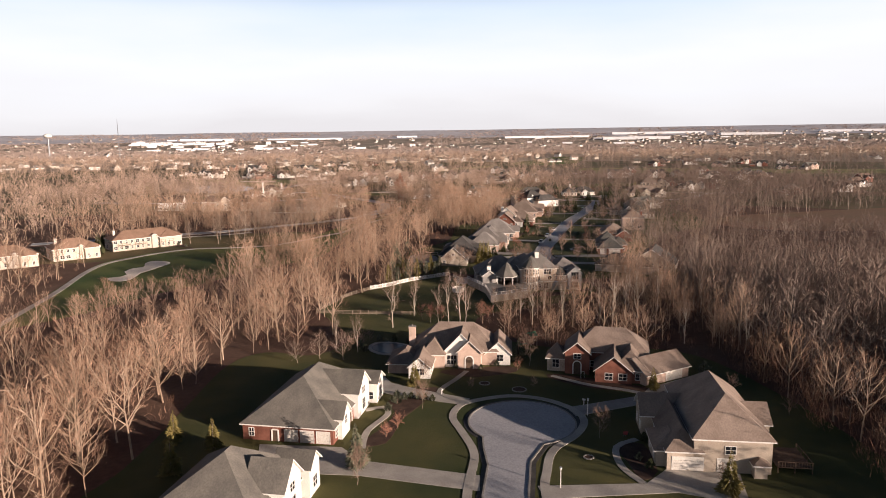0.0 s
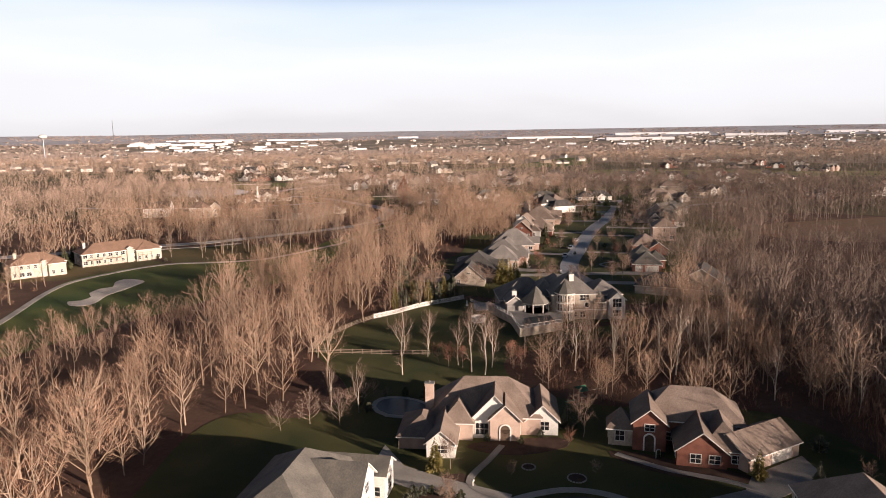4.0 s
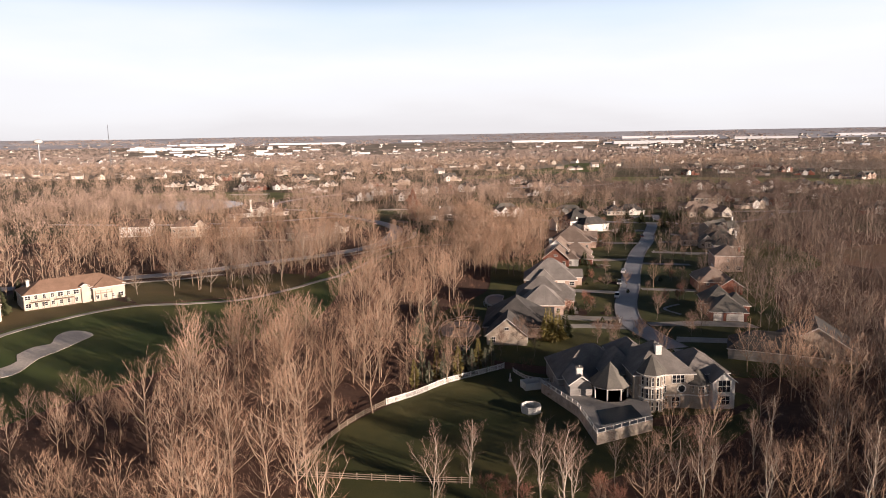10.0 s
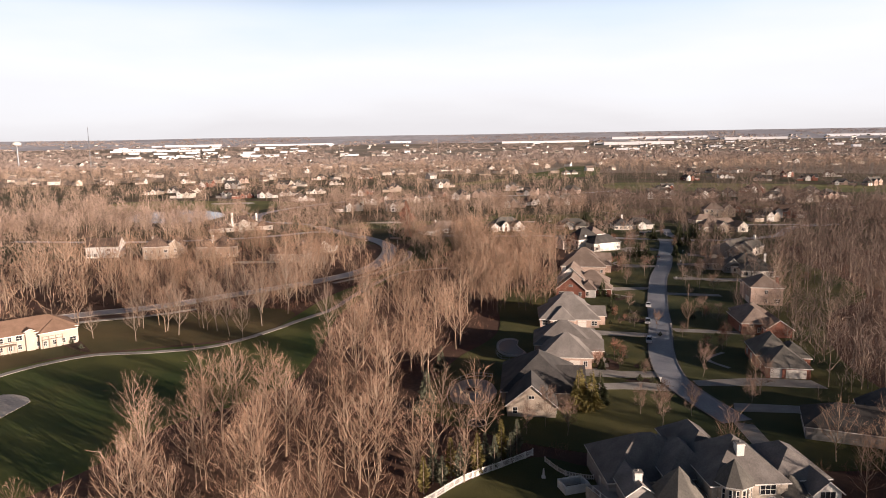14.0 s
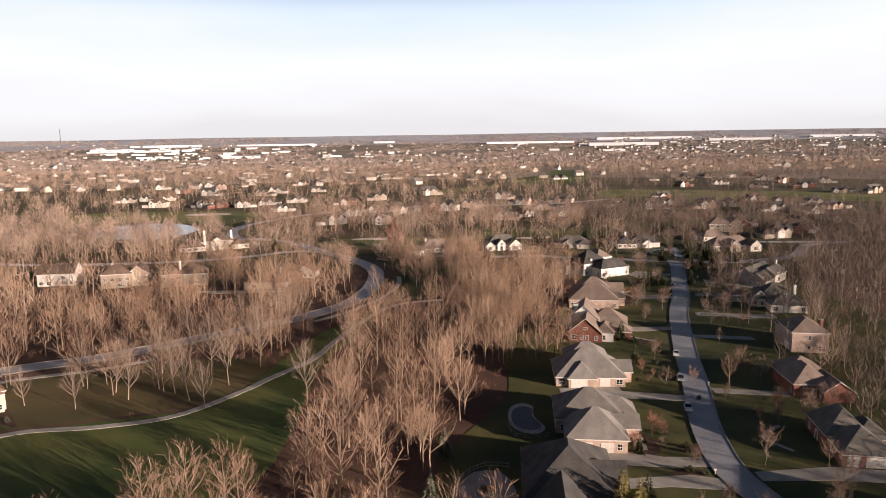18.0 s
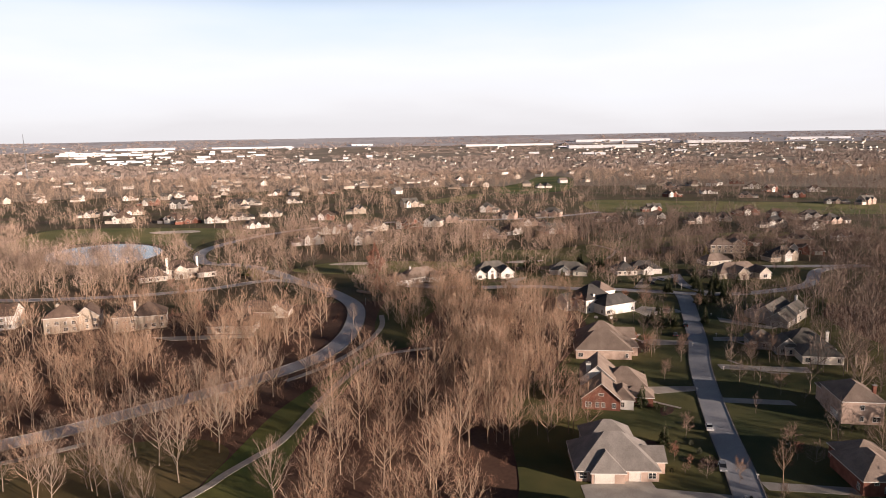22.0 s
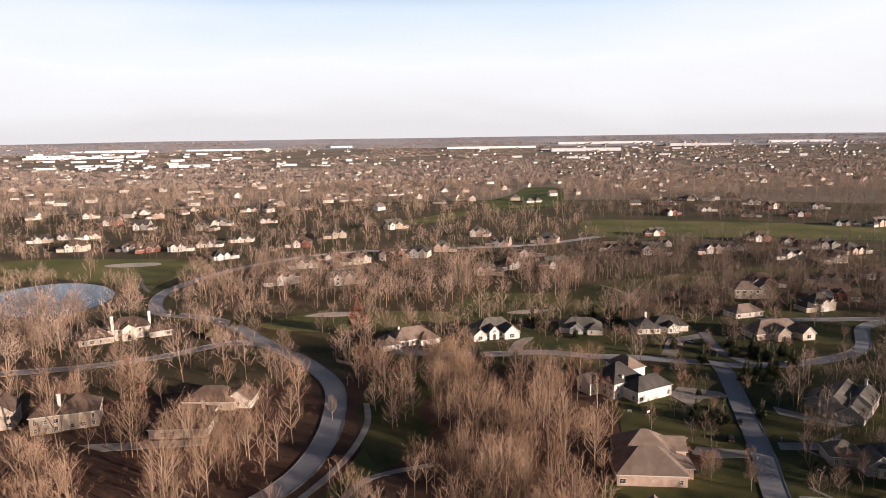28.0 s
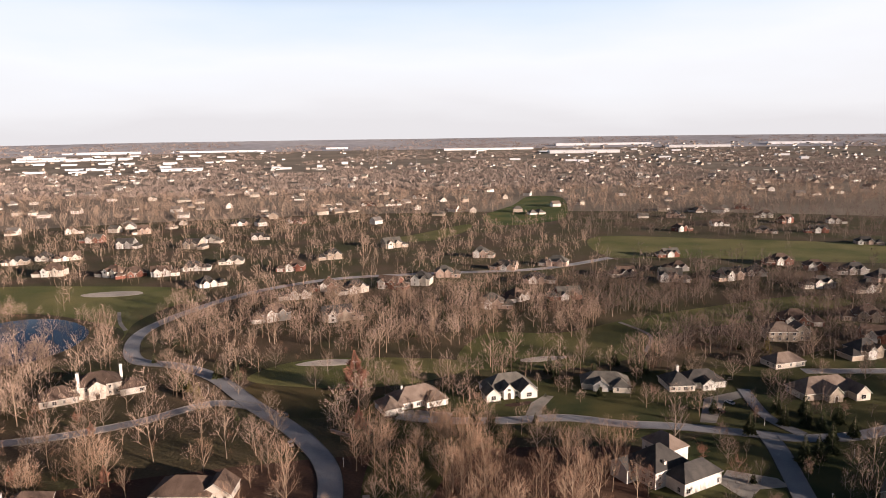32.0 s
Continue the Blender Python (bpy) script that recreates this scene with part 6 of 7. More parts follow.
TREES = {
    "tall": [winter_tree(s, 17, 4.4, 0.30, 14, 7, 9, 0.034) for s in range(1, 6)],
    "wide": [winter_tree(s, 10, 4.3, 0.20, 16, 7, 9, 0.030, up=0.2) for s in range(11, 15)],
    "birch": [bare_tree(s, 14, 2.9, 20, 6, 6, 0.028, 5, 0.12, 1.0, 1.2, 2 + s % 2) for s in range(15, 19)],
    "small": [bare_tree(s, 6.0, 2.1, 16, 7, 9, 0.032, 4, 0.2, 0.8, 0.8, 1) for s in range(21, 24)],
    "shrub": [bare_tree(s, 1.6, 1.1, 9, 5, 5, 0.04, 3, 0.05, 0.5, 0.6, 2) for s in range(25, 27)],
    "spruce": [leafy(s, 8.0, 2.6, 1100, 0.36) for s in range(31, 33)],
    "column": [leafy(s, 6.0, 1.3, 600, 0.28, False) for s in range(41, 43)],
    "round": [leafy(s, 1.9, 1.2, 300, 0.22, False, 0.1) for s in range(51, 53)],
    "leafed": [leafy(s, 9.0, 3.0, 1100, 0.30, False, 0.1) for s in range(61, 63)],
}
MESHES = {}
for kind_, lot in TREES.items():
    MESHES[kind_] = [(to_mesh("trunk", a, "bark_pale" if kind_ == "birch" else "bark"), b) for a, b in lot]
CROWNS = {}


def plant(kind_, x, y, size=1.0, crown="twig", label="bare deciduous tree with a pale trunk", category="tree", group="", variant=None, z=0.0, name="tree"):
    v = (int(abs(x * 7.3 + y * 3.1)) if variant is None else variant) % len(MESHES[kind_])
    key = (kind_, v, crown)
    if key not in CROWNS:
        CROWNS[key] = to_mesh("crown", MESHES[kind_][v][1], crown)
    e = tagged(root(name, x, y, z, (x * 37 + y * 91) % 360), label, category, group)
    e.scale = (size, size, size)
    shared("trunk", MESHES[kind_][v][0], e, Matrix())
    shared("crown", CROWNS[key], e, Matrix())
    return e


# trees standing by themselves in the gardens
for x, y, s in ((23.5, 174, 1.0), (56.4, 158.8, 0.95), (24.0, 187.5, 0.9), (48.8, 199, 1.3), (13.6, 143.2, 1.0), (68, 351.5, 0.9), (86.5, 398.5, 1.0), (84.8, 425, 1.1), (92, 389, 0.8), (97.5, 371.5, 0.8), (102, 379, 1.2), (108, 413, 1.2), (105, 372, 1.5), (113, 377, 1.4),
                (97, 470, 1.2), (117, 500, 1.1), (128, 452, 1.2), (141, 492, 1.5), (146, 489, 1.4), (135, 484, 1.2), (110, 487, 1.5), (125, 540, 1.2), (150, 520, 1.3), (31, 639, 1.1), (66, 332, 1.1), (71, 326, 1.2), (62, 320, 1.4), (59.5, 328, 1.1), (87, 330, 1.3), (93, 338, 1.5), (125, 632, 1.3), (140, 630, 1.2), (118, 640, 1.2),
                (84, 352, 1.4), (150, 560, 1.2), (158, 606, 1.2), (183, 606, 1.3), (196, 604, 1.2), (232, 616, 1.3), (110, 660, 1.2), (20, 318, 1.3), (36, 322, 1.5), (40, 317, 1.4), (31, 318, 1.1), (46, 300, 1.0)):
    plant("small", x, y, s, "twig", "small bare ornamental tree on the lawn", group="garden trees")
for x, y, s in ((3, 206, 0.75), (-3, 207, 0.7), (-8, 204, 0.6), (121, 465, 0.75), (162, 452, 0.9), (131, 410, 0.9), (160, 500, 1.1), (123, 362, 0.9), (172, 478, 1.15), (145, 655, 1.0), (175, 655, 1.2), (158, 662, 1.1), (185, 640, 1.1), (240, 650, 1.1), (215, 646, 1.1), (20, 600, 1.1), (28, 606, 1.2),
                (-2, 640, 0.9), (5, 622, 1.0), (14, 618, 1.1), (70, 612, 1.0), (134, 590, 0.9), (186, 574, 1.2), (206, 580, 1.2), (196, 560, 1.1), (214, 556, 1.2), (-30, 566, 1.0), (-36, 590, 1.2), (-45, 612, 1.3), (-58, 628, 1.3), (-110, 640, 1.1), (-96, 650, 1.1), (-160, 650, 1.2), (-20, 470, 0.9)):
    plant("wide", x, y, s, "twig", "broad bare tree with fine pinkish twigs", group="broad trees")
for x, y, s in ((109.2, 391.1, 0.55), (110.4, 405.6, 0.67), (134.7, 483.3, 0.79), (127.4, 484.0, 0.55), (161.1, 478.2, 0.67), (102.5, 496.6, 0.79), (80.2, 402.1, 0.55), (8, 545, 1.0), (16, 556, 1.1), (2, 562, 1.1), (14, 572, 1.2), (24, 580, 1.1), (4, 586, 1.1), (18, 592, 1.2), (30, 596, 1.1), (-36, 617, 1.3), (-42, 640, 1.2), (19, 609, 1.25), (-1, 602, 1.3), (27, 603, 1.2), (47, 606, 1.2), (63, 593, 1.3), (70, 600, 1.3), (82, 591, 1.25), (76, 584, 1.3), (156, 725, 1.5), (204, 706, 1.5), (191, 719, 1.4), (120, 719, 1.3), (-127, 615, 1.3), (-111, 623, 1.35), (-95, 600, 1.1), (-159, 676, 1.3), (12, 658, 1.2), (189, 664, 1.2), (129, 575, 1.0), (-25, 671, 1.2), (-70, 690, 1.3), (-88, 688, 1.3), (-60, 668, 1.2), (-76, 655, 1.1),
                (-20, 690, 1.2), (0, 700, 1.3), (22, 690, 1.3), (36, 672, 1.2), (-48, 705, 1.3), (-102, 705, 1.3), (-118, 690, 1.2), (112, 690, 1.2), (240, 690, 1.3), (228, 672, 1.2), (254, 664, 1.2), (168, 560, 1.1), (178, 540, 1.1), (190, 520, 1.2), (204, 536, 1.2), (176, 505, 1.0), (186, 486, 1.1), (198, 470, 1.2), (178, 452, 1.0), (148, 424, 1.0), (160, 412, 1.1), (144, 396, 1.0), (156, 384, 1.1), (136, 378, 0.9), (150, 362, 1.0), (134, 350, 0.9), (166, 398, 1.1), (174, 430, 1.1), (120, 340, 0.9), (128, 328, 0.9), (146, 340, 1.0)):
    if not on_house(x, y, 1.5):
        plant("wide", x, y, s, "twig", "broad bare tree with a rounded crown of fine twigs", group="broad trees")
for x, y, s in ((13.7, 234, 1.25), (19.5, 247, 1.0), (27, 240, 0.9), (30, 235, 1.3), (33, 233, 1.35), (35, 238, 1.0), (51.5, 238, 1.0), (54.4, 235, 1.35), (62.7, 232, 1.35), (67.7, 241, 0.9), (74.4, 236, 1.1), (76.8, 231, 1.4), (82.5, 238, 1.2), (84, 231, 1.4), (59, 243, 0.9), (93.4, 243, 1.3), (101, 250, 1.1), (108, 246, 1.2), (92, 215, 0.9), (104, 206, 1.0), (112, 228, 1.2), (118, 240, 1.2),
                (0, 214, 0.8), (6, 212, 0.85), (44, 246, 0.8), (78, 262, 0.8), (90, 262, 0.9), (104, 262, 1.0), (98, 278, 1.0), (110, 286, 1.0), (70, 252, 0.9), (82, 250, 1.0), (88, 254, 0.9), (61, 254, 0.8)):
    plant("birch", x, y, s, "twig", "pale-barked bare tree with several slim stems", group="pale trees")
for x, y, s in ((131, 404, 1.0), (163, 470, 1.0), (150, 446, 0.9), (-14, 556, 0.55), (-52, 396, 0.78), (-58, 402, 0.98), (-64, 408, 1.04), (-70, 412, 1.04), (-76, 404, 0.91), (-82, 410, 0.98), (-88, 398, 0.78), (-50, 414, 1.17), (-58, 424, 1.20), (-66, 430, 1.17), (-74, 426, 1.10), (-84, 424, 0.91), (-44, 430, 1.17), (-92, 414, 0.85),
                (-46, 442, 1.20), (-42, 456, 1.17), (-54, 450, 1.20), (-36, 470, 1.04), (-40, 460, 1.20), (-104, 402, 0.65), (-8, 470, 0.91), (-1, 480, 0.91), (-14, 430, 0.91), (-24, 398, 1.04)):
    plant("tall", x, y, s, "twig", "tall bare tree with a pale forked trunk", group="tall trees")
for x, y, s in ((93.9, 374.0, 0.5), (107.7, 409.1, 0.5), (57.3, 361.2, 0.5), (174.5, 465.6, 0.5), (24.6, 239, 0.6), (28, 238, 0.55), (39.8, 240, 0.6), (42, 237, 0.55), (22, 242, 0.5), (110.5, 372, 0.7), (100.6, 378.5, 0.62), (100, 508, 0.55), (64, 368, 0.6), (101.5, 500, 0.7), (90, 566, 0.6), (58, 362, 0.45), (66, 366, 0.5), (120, 576, 0.7), (-120, 640, 0.7), (76, 412, 0.5), (106, 566, 0.4)):
    plant("small", x, y, s * 1.6, "russet", "small tree with russet autumn twigs", group="russet trees")
for x, y, s in ((-6, 664, 2.3), (-4, 622, 1.15), (-0.5, 616, 0.8), (-112, 632, 0.7), (-92, 590, 0.8), (-126, 596, 0.7)):
    plant("leafed", x, y, s, "russet", "rounded tree still holding russet leaves", group="leafed trees")
for x, y, s, c in ((12.8, 149.5, 1.0, "needle_pale"), (21.5, 187.3, 0.75, "needle_gold"), (71.8, 138.5, 0.9, "needle_gold"), (46.6, 203, 0.75, "needle_pale"), (73.6, 182.5, 0.65, "needle_gold"), (82, 180, 0.55, "needle_pale"), (9, 333.5, 1.35, "needle_pale"), (13, 361, 1.0, "needle_pale"), (45.4, 331.5, 1.25, "needle_gold"), (48.6, 331, 1.3, "needle_gold"), (51.5, 334.5, 1.1, "needle"), (47, 336, 1.2, "needle_gold"),
                   (58.2, 359.5, 0.55, "needle"), (77, 421, 0.9, "needle"), (80.5, 447.5, 1.0, "needle"), (142, 536, 1.0, "needle"), (118, 541, 0.6, "needle"), (122, 546, 0.65, "needle"), (168, 602, 1.25, "needle"), (176, 600, 1.3, "needle"), (182, 610, 1.3, "needle"), (172, 614, 1.2, "needle"), (190, 600, 1.2, "needle"), (180, 596, 1.1, "needle"), (43, 622, 1.25, "needle"), (146, 618, 1.0, "needle"),
                   (-10, 632, 0.5, "needle"), (130, 560, 0.6, "needle"), (176, 584, 1.2, "needle"), (188, 588, 1.2, "needle"), (-138, 372, 1.35, "needle"), (-146, 395, 1.0, "needle"), (-150, 402, 0.9, "needle"), (90, 676, 1.3, "needle"), (96, 680, 1.2, "needle"), (134, 676, 1.3, "needle"), (126, 682, 1.2, "needle"), (-78, 666, 1.1, "needle_gold"), (-84, 676, 0.9, "needle_gold"), (214, 690, 1.2, "needle_gold"),
                   (104, 316, 0.6, "needle"), (108, 320, 0.6, "needle"), (112, 318, 0.62, "needle"), (-18, 148, 0.9, "needle_gold"), (-22, 160, 0.8, "needle_gold"), (-14, 157.5, 0.75, "needle_gold")):
    plant("spruce", x, y, s, c, {"needle": "dark green spruce tree", "needle_pale": "blue-grey spruce tree", "needle_gold": "golden-green evergreen tree"}[c] + " standing by the lawn", "conifer", "conifers", name="conifer")
for x, y, s in ((50.1, 603.5, 1.15), (149.9, 596.5, 1.25), (162.0, 572.2, 1.35), (155.8, 570.9, 1.45), (170.5, 576.5, 1.15), (120.8, 534.3, 1.25), (125.6, 532.9, 1.35), (135.5, 668.8, 1.45), (90.8, 666.1, 1.15), (100.2, 662.8, 1.25), (-74.4, 693.4, 1.35), (-87.8, 677.1, 1.45)):
    if not on_house(x, y, 0.5):
        plant("spruce", x, y, s, "needle", "tall dark green spruce tree beside the gardens", "conifer", "conifers", name="conifer")
for x, y, s in ((-80.1, 551.4, 0.85), (-94.3, 558.9, 0.95), (91.0, 556.2, 1.05), (-139.4, 645.7, 0.85), (124.2, 561.0, 0.95)):
    if not on_house(x, y, 0.5):
        plant("wide", x, y, s, "russet", "broad tree with a haze of russet twigs", group="russet trees")
grove = random.Random(23)
for k in range(46):
    x, y = grove.uniform(-150, 330), grove.uniform(612, 850)
    if not on_house(x, y, 2.5) and not any(inside(x, y, p) for p in (*FAIRWAYS.values(), POND)):
        plant("spruce", x, y, grove.uniform(0.6, 1.35), "needle", "dark green spruce tree standing among the houses", "conifer", "conifers", name="conifer")
for k in range(12):
    x, y = 8.5 + k * 1.75, 293.5 + k * 1.15 + (2.5 if k % 2 else 0)
    plant("column", x, y, 1.25 + 0.2 * math.sin(k * 2.3), "needle_pale" if k % 3 else "needle_gold", "feathery evergreen screen tree behind the white fence", "conifer", "screen trees", name="conifer")
for x, y, s in ((66.7, 370.4, 0.7), (67.7, 368.3, 0.8), (69.4, 359.1, 1.0), (61.7, 370.8, 1.1), (61.1, 364.7, 0.7), (84.0, 420.0, 0.8), (83.9, 414.5, 1.0), (84.4, 445.2, 1.1), (72.8, 405.8, 0.7), (85.1, 390.4, 0.8), (138.8, 499.3, 1.0), (103.3, 409.5, 1.1), (102.9, 388.9, 0.7), (91.4, 476.2, 0.8), (117.5, 547.9, 1.0), (117.2, 390.4, 1.1), (124.0, 398.3, 0.7), (133.4, 424.3, 0.8), (18.2, 177, 1.5), (16.5, 173, 1.0), (88, 191, 1.7), (19.6, 179, 0.9), (21, 179.5, 0.8), (22.5, 179, 0.8), (24, 178.5, 0.8), (25.5, 178, 0.8), (64, 157, 1.0), (61, 150, 0.8), (62, 147, 0.9), (31, 198, 0.8), (37, 196.5, 0.8), (41, 199.5, 0.8), (60, 190.5, 0.8), (66, 187, 0.8), (58, 365, 0.8), (66, 349.5, 1.0), (69, 348.6, 0.8), (70, 361.5, 0.9), (84, 410, 1.0), (86, 411, 0.7), (70, 409, 0.8), (73, 418, 0.8),
                (100, 500, 0.7), (105, 508, 0.7), (58, 641, 0.9), (66, 641, 0.9), (80, 646, 0.9), (12, 634, 0.8), (20, 637, 0.8), (28, 641, 0.8), (-6, 626, 1.2), (-11, 624, 1.1), (60, 275, 0.9), (66, 274, 0.9), (74, 277, 0.8), (86, 443, 0.7), (87, 445, 0.7), (8, 212, 1.1), (6, 216, 1.0), (11, 221, 1.1), (15, 221, 1.0), (19, 219, 1.0), (138, 506, 0.8), (-108, 396, 0.9), (-102, 390, 0.9)):
    plant("round", x, y, s, "needle" if (x + y) % 3 > 1 else "needle_pale", "clipped round shrub in a mulch bed", "shrub", "shrubs", name="shrub")
for x, y, s in ((17, 160, 1.4), (19, 164, 1.4), (34, 185, 1.0), (48, 185, 1.0), (6, 219, 1.5), (4, 215, 1.5), (8, 222, 1.4), (45.5, 196, 1.2), (72.5, 143, 1.2), (90, 180, 1.6), (96, 168, 1.5), (63, 262, 1.6), (56, 262, 1.4), (76, 405, 1.2), (79, 409, 1.2), (64, 362, 1.2), (68, 372, 1.2), (98, 503, 1.3), (94, 494, 1.3), (100, 495, 1.3), (50, 290, 1.3), (46, 288, 1.2), (40, 287, 1.3)):
    plant("shrub", x, y, s, "russet" if int(x) % 2 else "twig", "leafless twiggy shrub in a garden bed", "shrub", "bare shrubs", name="shrub")


# ---------------------------------------------------------------- woodland
def near_line(x, y):
    for line, keep in PATHS_NO_TREES:
        for p in line:
            if abs(p.x - x) < keep and abs(p.y - y) < keep:
                return True
    return False


ALL_OPEN = [*LAWNS.values(), *FAIRWAYS.values(), *ROUGHS.values(), BUNKER, POND, FIELD]


def scatter(n, x0, x1, y0, y1, seed, wedge=True, open_keep=0.0, clear=True, dens=None):
    rng = np.random.default_rng(seed)
    out = []
    for x, y in rng.uniform((x0, y0), (x1, y1), (n, 2)):
        if wedge and not (-0.78 * (y + 60) - 40 < x < 0.78 * (y + 60) + 60):
            continue
        if (y > 575 or x < -60 and y > 420) and rng.random() > 0.80 + 1.7 * noise.noise(Vector((x * 0.035, y * 0.026, 3.0))):
            continue
        if dens and rng.random() > dens(x, y):
            continue
        if clear and any(inside(x, y, p) for p in ALL_OPEN) and rng.random() > open_keep:
            continue
        if clear and (near_line(x, y) or on_house(x, y, 1.0) or (y > 540 and on_house(x, y + 9, 1.0))):
            continue
        out.append((x, y, rng.uniform(0, 6.283), rng.uniform(0.5, 1.18) * (1.25 if x < -12 and y < 190 else 0.6 if 104 < x < 122 and y < 185 else 0.92 if x > 104 and y < 185 else 0.62 if x < -45 and 190 < y < 310 else 0.72 if 30 < x < 100 and y < 300 else 0.9 if 105 < x < 150 and 185 < y < 262 else 0.62 if 104 < x < 150 and 262 <= y < 340 else 0.8 if x >= 130 and 185 < y < 262 else 0.62 if x >= 130 and 185 < y < 425 else 1.0), rng.integers(0, 99)))
    return out


def merge(name, variants, places, material, label, category, scale=1.0):
    """Joins turned and scaled copies of small meshes into one."""
    packs = [(np.array(v, np.float32), np.array(f, np.int32)) for v, f in variants]
    vs, fs, base = [], [], 0
    for x, y, a, s, k in places:
        v, f = packs[k % len(packs)]
        c, d = math.cos(a), math.sin(a)
        s = s * scale
        w = np.empty_like(v)
        w[:, 0] = (v[:, 0] * c - v[:, 1] * d) * s + x
        w[:, 1] = (v[:, 0] * d + v[:, 1] * c) * s + y
        w[:, 2] = v[:, 2] * s + rise(x, y)
        vs.append(w)
        fs.append(f + base)
        base += len(v)
    ob = new(name, to_mesh(name, (np.concatenate(vs), np.concatenate(fs)), material))
    return tagged(ob, label, category, kind="stuff")


SHAPES = ((71, 15.5, 4.8, 0.30), (72, 17.5, 5.0, 0.36), (73, 13, 4.9, 0.20), (74, 16.5, 4.4, 0.36), (75, 12, 4.8, 0.18), (76, 18, 4.8, 0.40), (77, 14.5, 5.3, 0.24))
NEAR = [winter_tree(s, h, r, b, 11, 5, 5, 0.042, haze=0.8) for s, h, r, b in SHAPES]
MID = [winter_tree(s, h, r, b, 7, 3, 3, 0.082, False, haze=1.0) for s, h, r, b in SHAPES]
NORTH = [winter_tree(s, h, r, b, 7, 3, 4, 0.085, False, 0.25, haze=1.5) for s, h, r, b in ((61, 13, 4.9, 0.2), (62, 16, 5.0, 0.28), (63, 11, 4.8, 0.16), (64, 15, 4.4, 0.26), (65, 12, 5.0, 0.2))]
FARV = [winter_tree(s, h, r, 0.22, 4, 2, 2, 0.25, False, 0.25, haze=1.5) for s, h, r in ((81, 15, 4.8), (82, 17, 5.0), (83, 12, 4.8), (84, 16, 4.6), (85, 13, 5.2))]
BRUSH = [fan_tree(s, 3.0, 1.7, 0.05, 2, 30, 0.068, 1.15, 3, 1, 0.5, 0.6) for s in (91, 92, 93)]


def wood_density(x, y):
    """Dense woods near the golf course and ravine, thinner among the gardens."""
    if 50 < x < 100 and y < 300:
        return 0.75
    if -190 < x < -22 and 538 < y < 745:
        return 0.50
    if x < -19 and 345 < y < 440 or 22 < x < 40 and 330 < y < 425:
        return 0.0
    return 1.0


near_places = scatter(4700, -190, 270, 95, 600, 5, dens=wood_density)
# partly unseen trees to the south-east, added to shade court and lawns
near_places += [(x, y, a, s * 1.2, k) for x, y, a, s, k in scatter(420, 118, 330, -60, 88, 15, wedge=False)] + scatter(1000, 104, 260, 60, 330, 53, wedge=False)
near_places += [(x, y, a, s * 0.62, k) for x, y, a, s, k in scatter(330, 96, 262, 320, 600, 41, open_keep=1.0) if any(inside(x, y, p) for p in LAWNS.values())]
near_places += [(x, y, a, s * 1.2, k) for x, y, a, s, k in scatter(150, -185, -38, 408, 545, 61, open_keep=1.0)] + scatter(60, -170, -112, 385, 420, 62, open_keep=1.0)
# the 500 at south-east are further unseen trees, added to deepen the shade
near_places += scatter(70, 28, 60, 425, 505, 63, open_keep=1.0) + [(x, y, a, s * 1.2, k) for x, y, a, s, k in scatter(500, 112, 260, -40, 185, 64, wedge=False)]
# more trees east of the gardens, added to block the low sun
near_places += [(x, y, a, s * 1.1, k) for x, y, a, s, k in scatter(200, 110, 180, 150, 262, 65)]
near_places += [(x, y, a, s * 0.75, k) for x, y, a, s, k in scatter(260, 116, 190, 285, 425, 73, open_keep=1.0)]
# the 240 thicken the eastern woods to keep sun off the ground
near_places += [(x, y, a, s * 1.2, k) for x, y, a, s, k in scatter(150, 90, 150, 222, 312, 77, open_keep=0.4)] + [(x, y, a, s * 1.3, k) for x, y, a, s, k in scatter(240, 130, 210, 185, 300, 78)]
near_places += scatter(46, 0, 44, 545, 622, 80, open_keep=1.0)
near_places.sort(key=lambda q: q[1])
close = [q for q in near_places if -120 < q[0] < 104 and q[1] < 630]
near_places += scatter(150, 150, 208, 385, 560, 74, open_keep=1.0) + [(x, y, a, s * 0.8, k) for x, y, a, s, k in scatter(46, 112, 150, 330, 420, 75, open_keep=1.0)]
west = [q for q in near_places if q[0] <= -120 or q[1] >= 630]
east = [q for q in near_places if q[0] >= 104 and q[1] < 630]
# the east lot uses darker copies that paint in its side-lit shade
for kinds, lot, bark, twig in ((NEAR, close, "bark_wood", "twig_wood"), (MID, west, "bark_wood", "twig_wood"), (MID, east, "bark_shade", "twig_shade")):
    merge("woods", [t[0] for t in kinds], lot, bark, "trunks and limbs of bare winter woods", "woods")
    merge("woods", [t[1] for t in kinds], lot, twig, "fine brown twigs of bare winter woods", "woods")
# first group: oversized brush added to shade the lawn by the tan house
brush_places = [(x, y, a, s * 2.1, k) for x, y, a, s, k in scatter(420, 98, 128, 85, 205, 81, wedge=False, open_keep=1.0)] + scatter(500, -120, -24, 430, 520, 79) + scatter(4000, -200, 260, 95, 600, 6) + [(x, y, a, s * 1.4, k) for x, y, a, s, k in scatter(2200, -330, 400, 600, 900, 26)] + [(x, y, a, s * 1.5, k) for x, y, a, s, k in scatter(1300, 35, 260, 95, 330, 16)] + [(x, y, a, s * 1.3, k) for x, y, a, s, k in scatter(420, 36, 118, 205, 268, 76)]
merge("undergrowth", [tuple(list(a) + [tuple(i + len(t[0][0]) for i in q) for q in b] if j else list(a) + list(b) for j, (a, b) in enumerate(zip(t[0], t[1]))) for t in BRUSH], brush_places, "brush", "russet leafless undergrowth in the woods", "undergrowth", 1.0)
edge_places = scatter(2000, -480, -190, 130, 600, 21) + scatter(2300, 270, 620, 130, 600, 22)
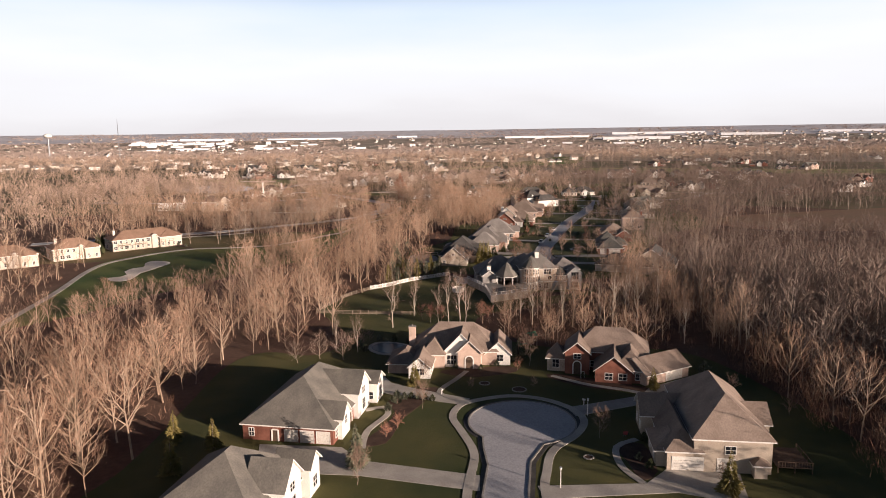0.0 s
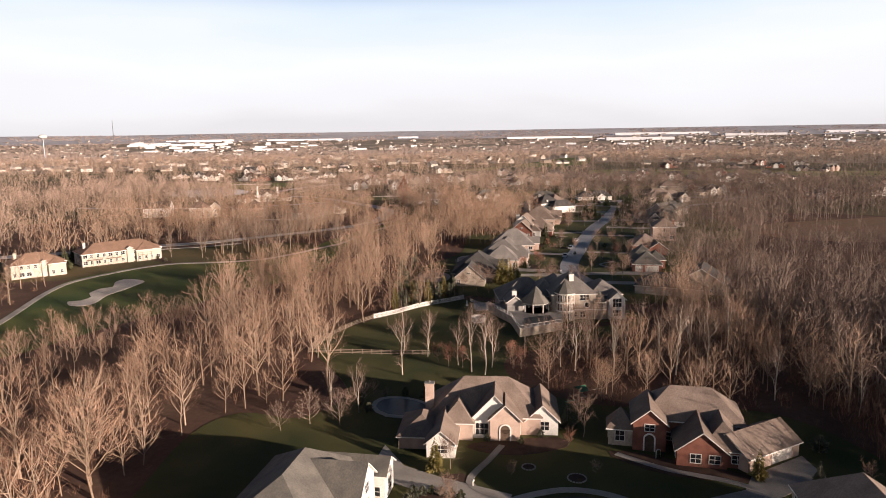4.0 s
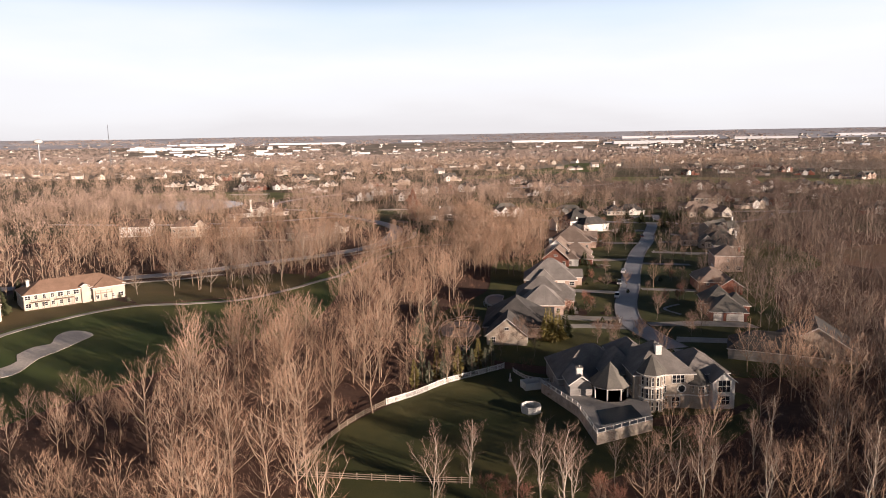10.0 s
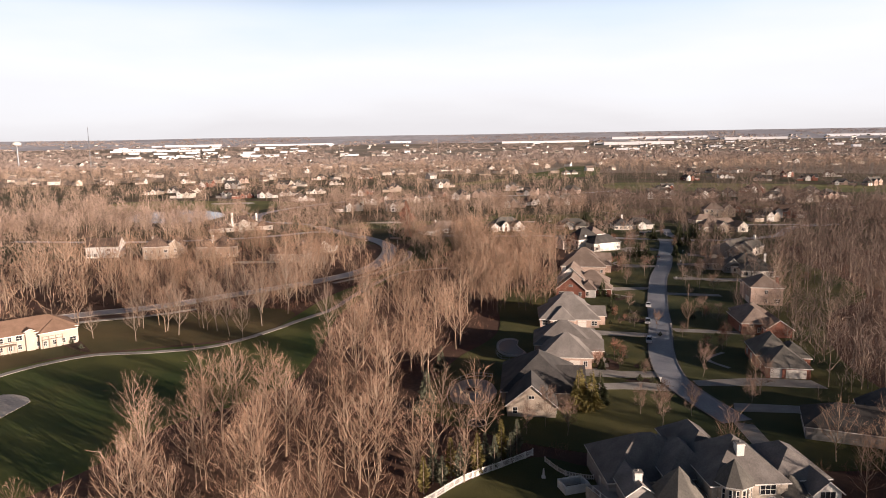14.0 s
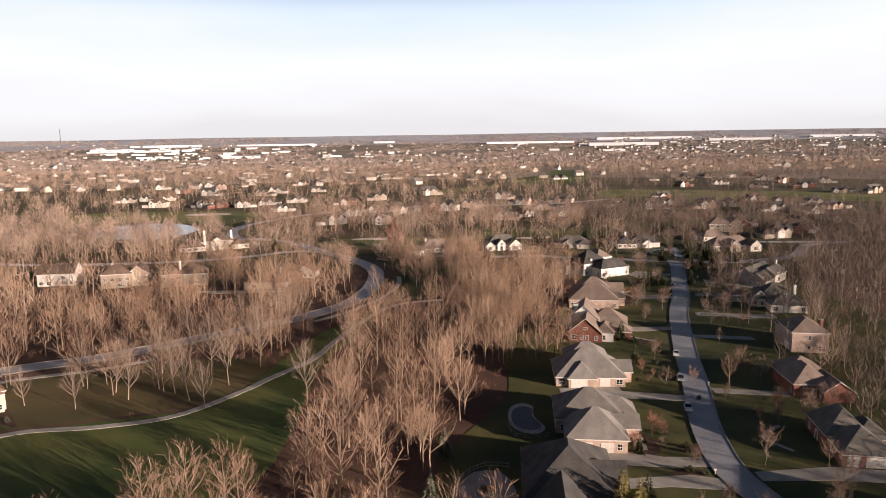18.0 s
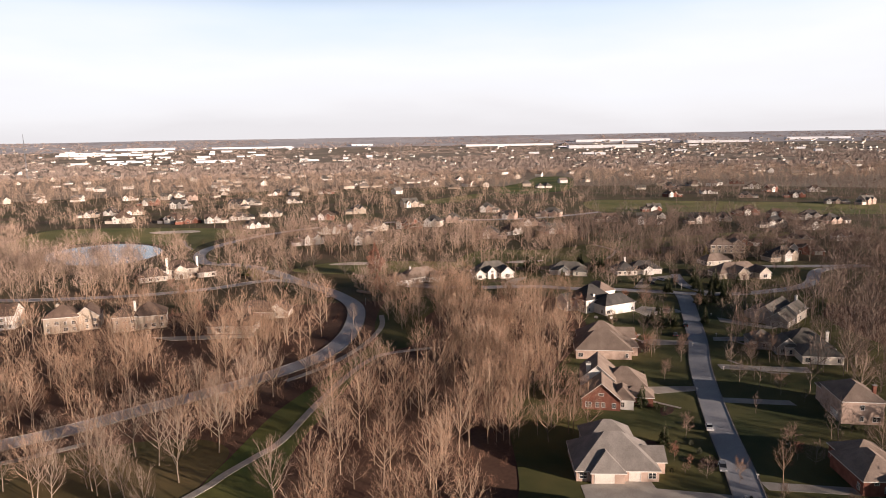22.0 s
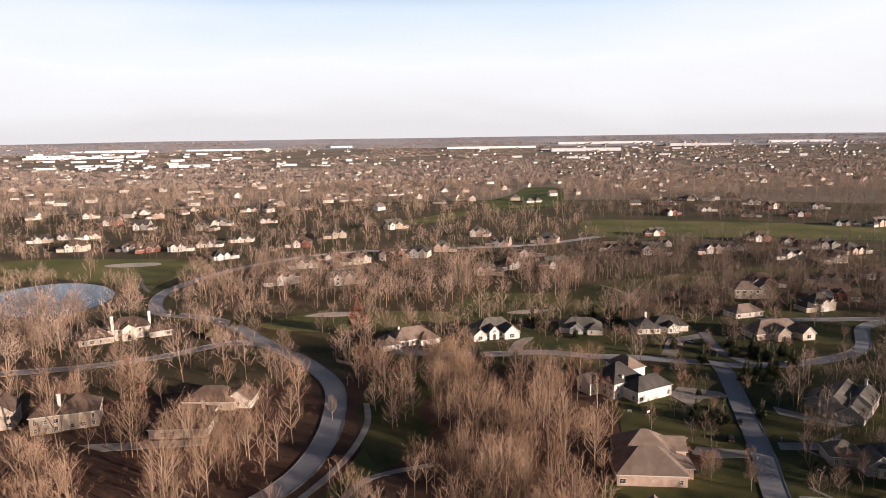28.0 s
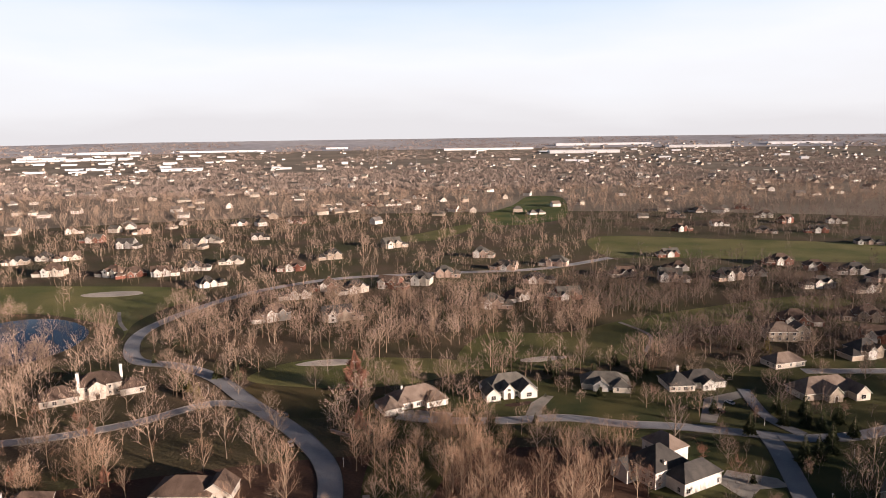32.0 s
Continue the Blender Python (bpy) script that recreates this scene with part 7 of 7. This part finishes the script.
north_places = scatter(3700, -330, 380, 600, 860, 7, open_keep=0.06, dens=wood_density) + [(x, y, a, s * 0.7, k) for x, y, a, s, k in scatter(260, -60, 262, 600, 690, 42, open_keep=1.0) if any(inside(x, y, p) for p in LAWNS.values())]
# the 420 are added east of the street as blockers for low sun
far_places_east = [(x, y, a, s * 0.9, k) for x, y, a, s, k in scatter(420, 200, 340, 300, 610, 51)] + [(x, y, a, s * 0.8, k) for x, y, a, s, k in scatter(240, 205, 420, 560, 860, 52, open_keep=0.5)]
north_places += [(x, y, a, s * 1.2, k) for x, y, a, s, k in scatter(90, -260, -110, 580, 725, 31) + scatter(44, -240, -160, 696, 728, 32)]
north_places += scatter(300, 170, 420, 560, 800, 71, open_keep=0.25) + scatter(60, -262, -165, 690, 745, 72)
north_places = [(x, y, a, s * 1.18, k) for x, y, a, s, k in north_places]
# trees beyond x = 150 get the shade put into twig and bark colour
for lot, bark, twig in (([q for q in north_places if q[0] <= 150], "bark_wood", "twig_far"), ([q for q in north_places if q[0] > 150], "bark_shade", "twig_shade")):
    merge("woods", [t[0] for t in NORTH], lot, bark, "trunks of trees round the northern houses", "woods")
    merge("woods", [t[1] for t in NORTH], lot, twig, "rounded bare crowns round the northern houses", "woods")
far_places = far_places_east + edge_places + [q for q in scatter(9000, -900, 1000, 600, 1350, 8, open_keep=0.03) if not (-330 < q[0] < 380 and q[1] < 860)]
# same split by side: darker painted tone for trees to the east
for lot, bark, twig in (([q for q in far_places if q[0] <= 0.22 * q[1]], "bark_wood", "twig_far"), ([q for q in far_places if q[0] > 0.22 * q[1]], "bark_shade", "twig_shade")):
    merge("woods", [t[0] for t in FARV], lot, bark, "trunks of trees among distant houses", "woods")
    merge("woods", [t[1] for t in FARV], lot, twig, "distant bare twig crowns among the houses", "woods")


def clump(seed, n, r, h):
    """Far treetops: a ragged low mound of small upright sprays."""
    rng = np.random.default_rng(seed)
    out = ([], [])
    for _ in range(n):
        a, q = rng.uniform(0, 6.283), math.sqrt(rng.random())
        p = np.array([math.cos(a) * r * q, math.sin(a) * r * q, h * math.sqrt(max(0.02, 1 - q * q)) * rng.uniform(0.0, 0.7)])
        sliver(out, p, unit(np.array([rng.normal(0, 0.35), rng.normal(0, 0.35), 1.0])), rng.uniform(3.5, 6.0), rng.uniform(1.0, 1.8), rng)
    return out


CL = [clump(s, 12, 9.0, 8) for s in range(8)]
rngf = np.random.default_rng(9)
band, sparse = [], []
for _ in range(30000):
    y = 1350 + (4860 - 1350) * rngf.random() ** 1.15
    x = rngf.uniform(-0.72 * y - 60, 0.72 * y + 80)
    nz = noise.noise(Vector((x * 0.0022, y * 0.0016, 7.0))) + 0.5 * noise.noise(Vector((x * 0.008, y * 0.006, 2.0)))
    if math.hypot(x, y - 40) > 4860:
        continue
    if nz > (-0.6 if y < 2500 else -0.05 if y < 3900 else -0.12) and not any(inside(x, y, p) for p in (FAIRWAYS["far_green"], FAIRWAYS["meadow"])):
        if not any(abs(x - q[0]) < q[2] / 2 + 20 and -160 < y - q[1] < q[3] + 10 for q in SHEDS):
            (sparse if y < 1750 else band).append((x, y, rngf.uniform(0, 6.28), rngf.uniform(0.7, 1.25), rngf.integers(0, 99)))
# far_wood's pale grey stands in for haze over these treetops
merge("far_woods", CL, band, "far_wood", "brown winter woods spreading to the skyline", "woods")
merge("far_woods", [t[0] for t in FARV], sparse, "bark_wood", "pale stems of the far winter woods", "woods")
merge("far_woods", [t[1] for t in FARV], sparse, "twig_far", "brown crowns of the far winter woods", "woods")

# scattered far roofs: small plain houses beyond the woods
rh = random.Random(5)
n_far = 0
lots = {"wall": {}, "roof": {}}
while n_far < 900:
    y = 1250 + 2900 * rh.random() ** 1.1
    x = rh.uniform(-0.7 * y, 0.72 * y)
    right = x > 0.28 * y and y > 2700
    if math.hypot(x, y) > 4500 or (not right and rh.random() < 0.6):
        continue
    n_far += 1
    kind_ = rh.choice(("gable_x", "hip"))
    w2, d2, h2 = rh.uniform(6, 9), rh.uniform(4.5, 6), rh.choice((3.2, 5.4))
    turn = pose(x, y, rise(x, y), 0, 0, rh.uniform(0, 180))
    for bmx, which, m in ((wall_bm(-w2, w2, -d2, d2, h2, kind_, 0.75), "wall", rh.choice(("white", "white", "cream", "tan"))), (roof_bm(-w2, w2, -d2, d2, h2, kind_, 0.75), "roof", rh.choice(("roof_grey", "roof_brown", "roof")))):
        vs, fs = lots[which].setdefault(m, ([], []))
        k0 = len(vs)
        bmx.verts.index_update()
        vs.extend(tuple(turn @ v.co) for v in bmx.verts)
        fs.extend(tuple(k0 + v.index for v in f.verts) for f in bmx.faces)
        bmx.free()
far_town = tagged(root("far_houses", 0, 0), "hundreds of small pale houses scattered beyond the woods", "houses", kind="stuff")
for which, lot in lots.items():
    for m, (vs, fs) in lot.items():
        me = bpy.data.meshes.new(which)
        me.from_pydata(vs, [], fs)
        me.materials.append(M[m])
        tagged(shared(which, me, far_town, Matrix()), kind="stuff")
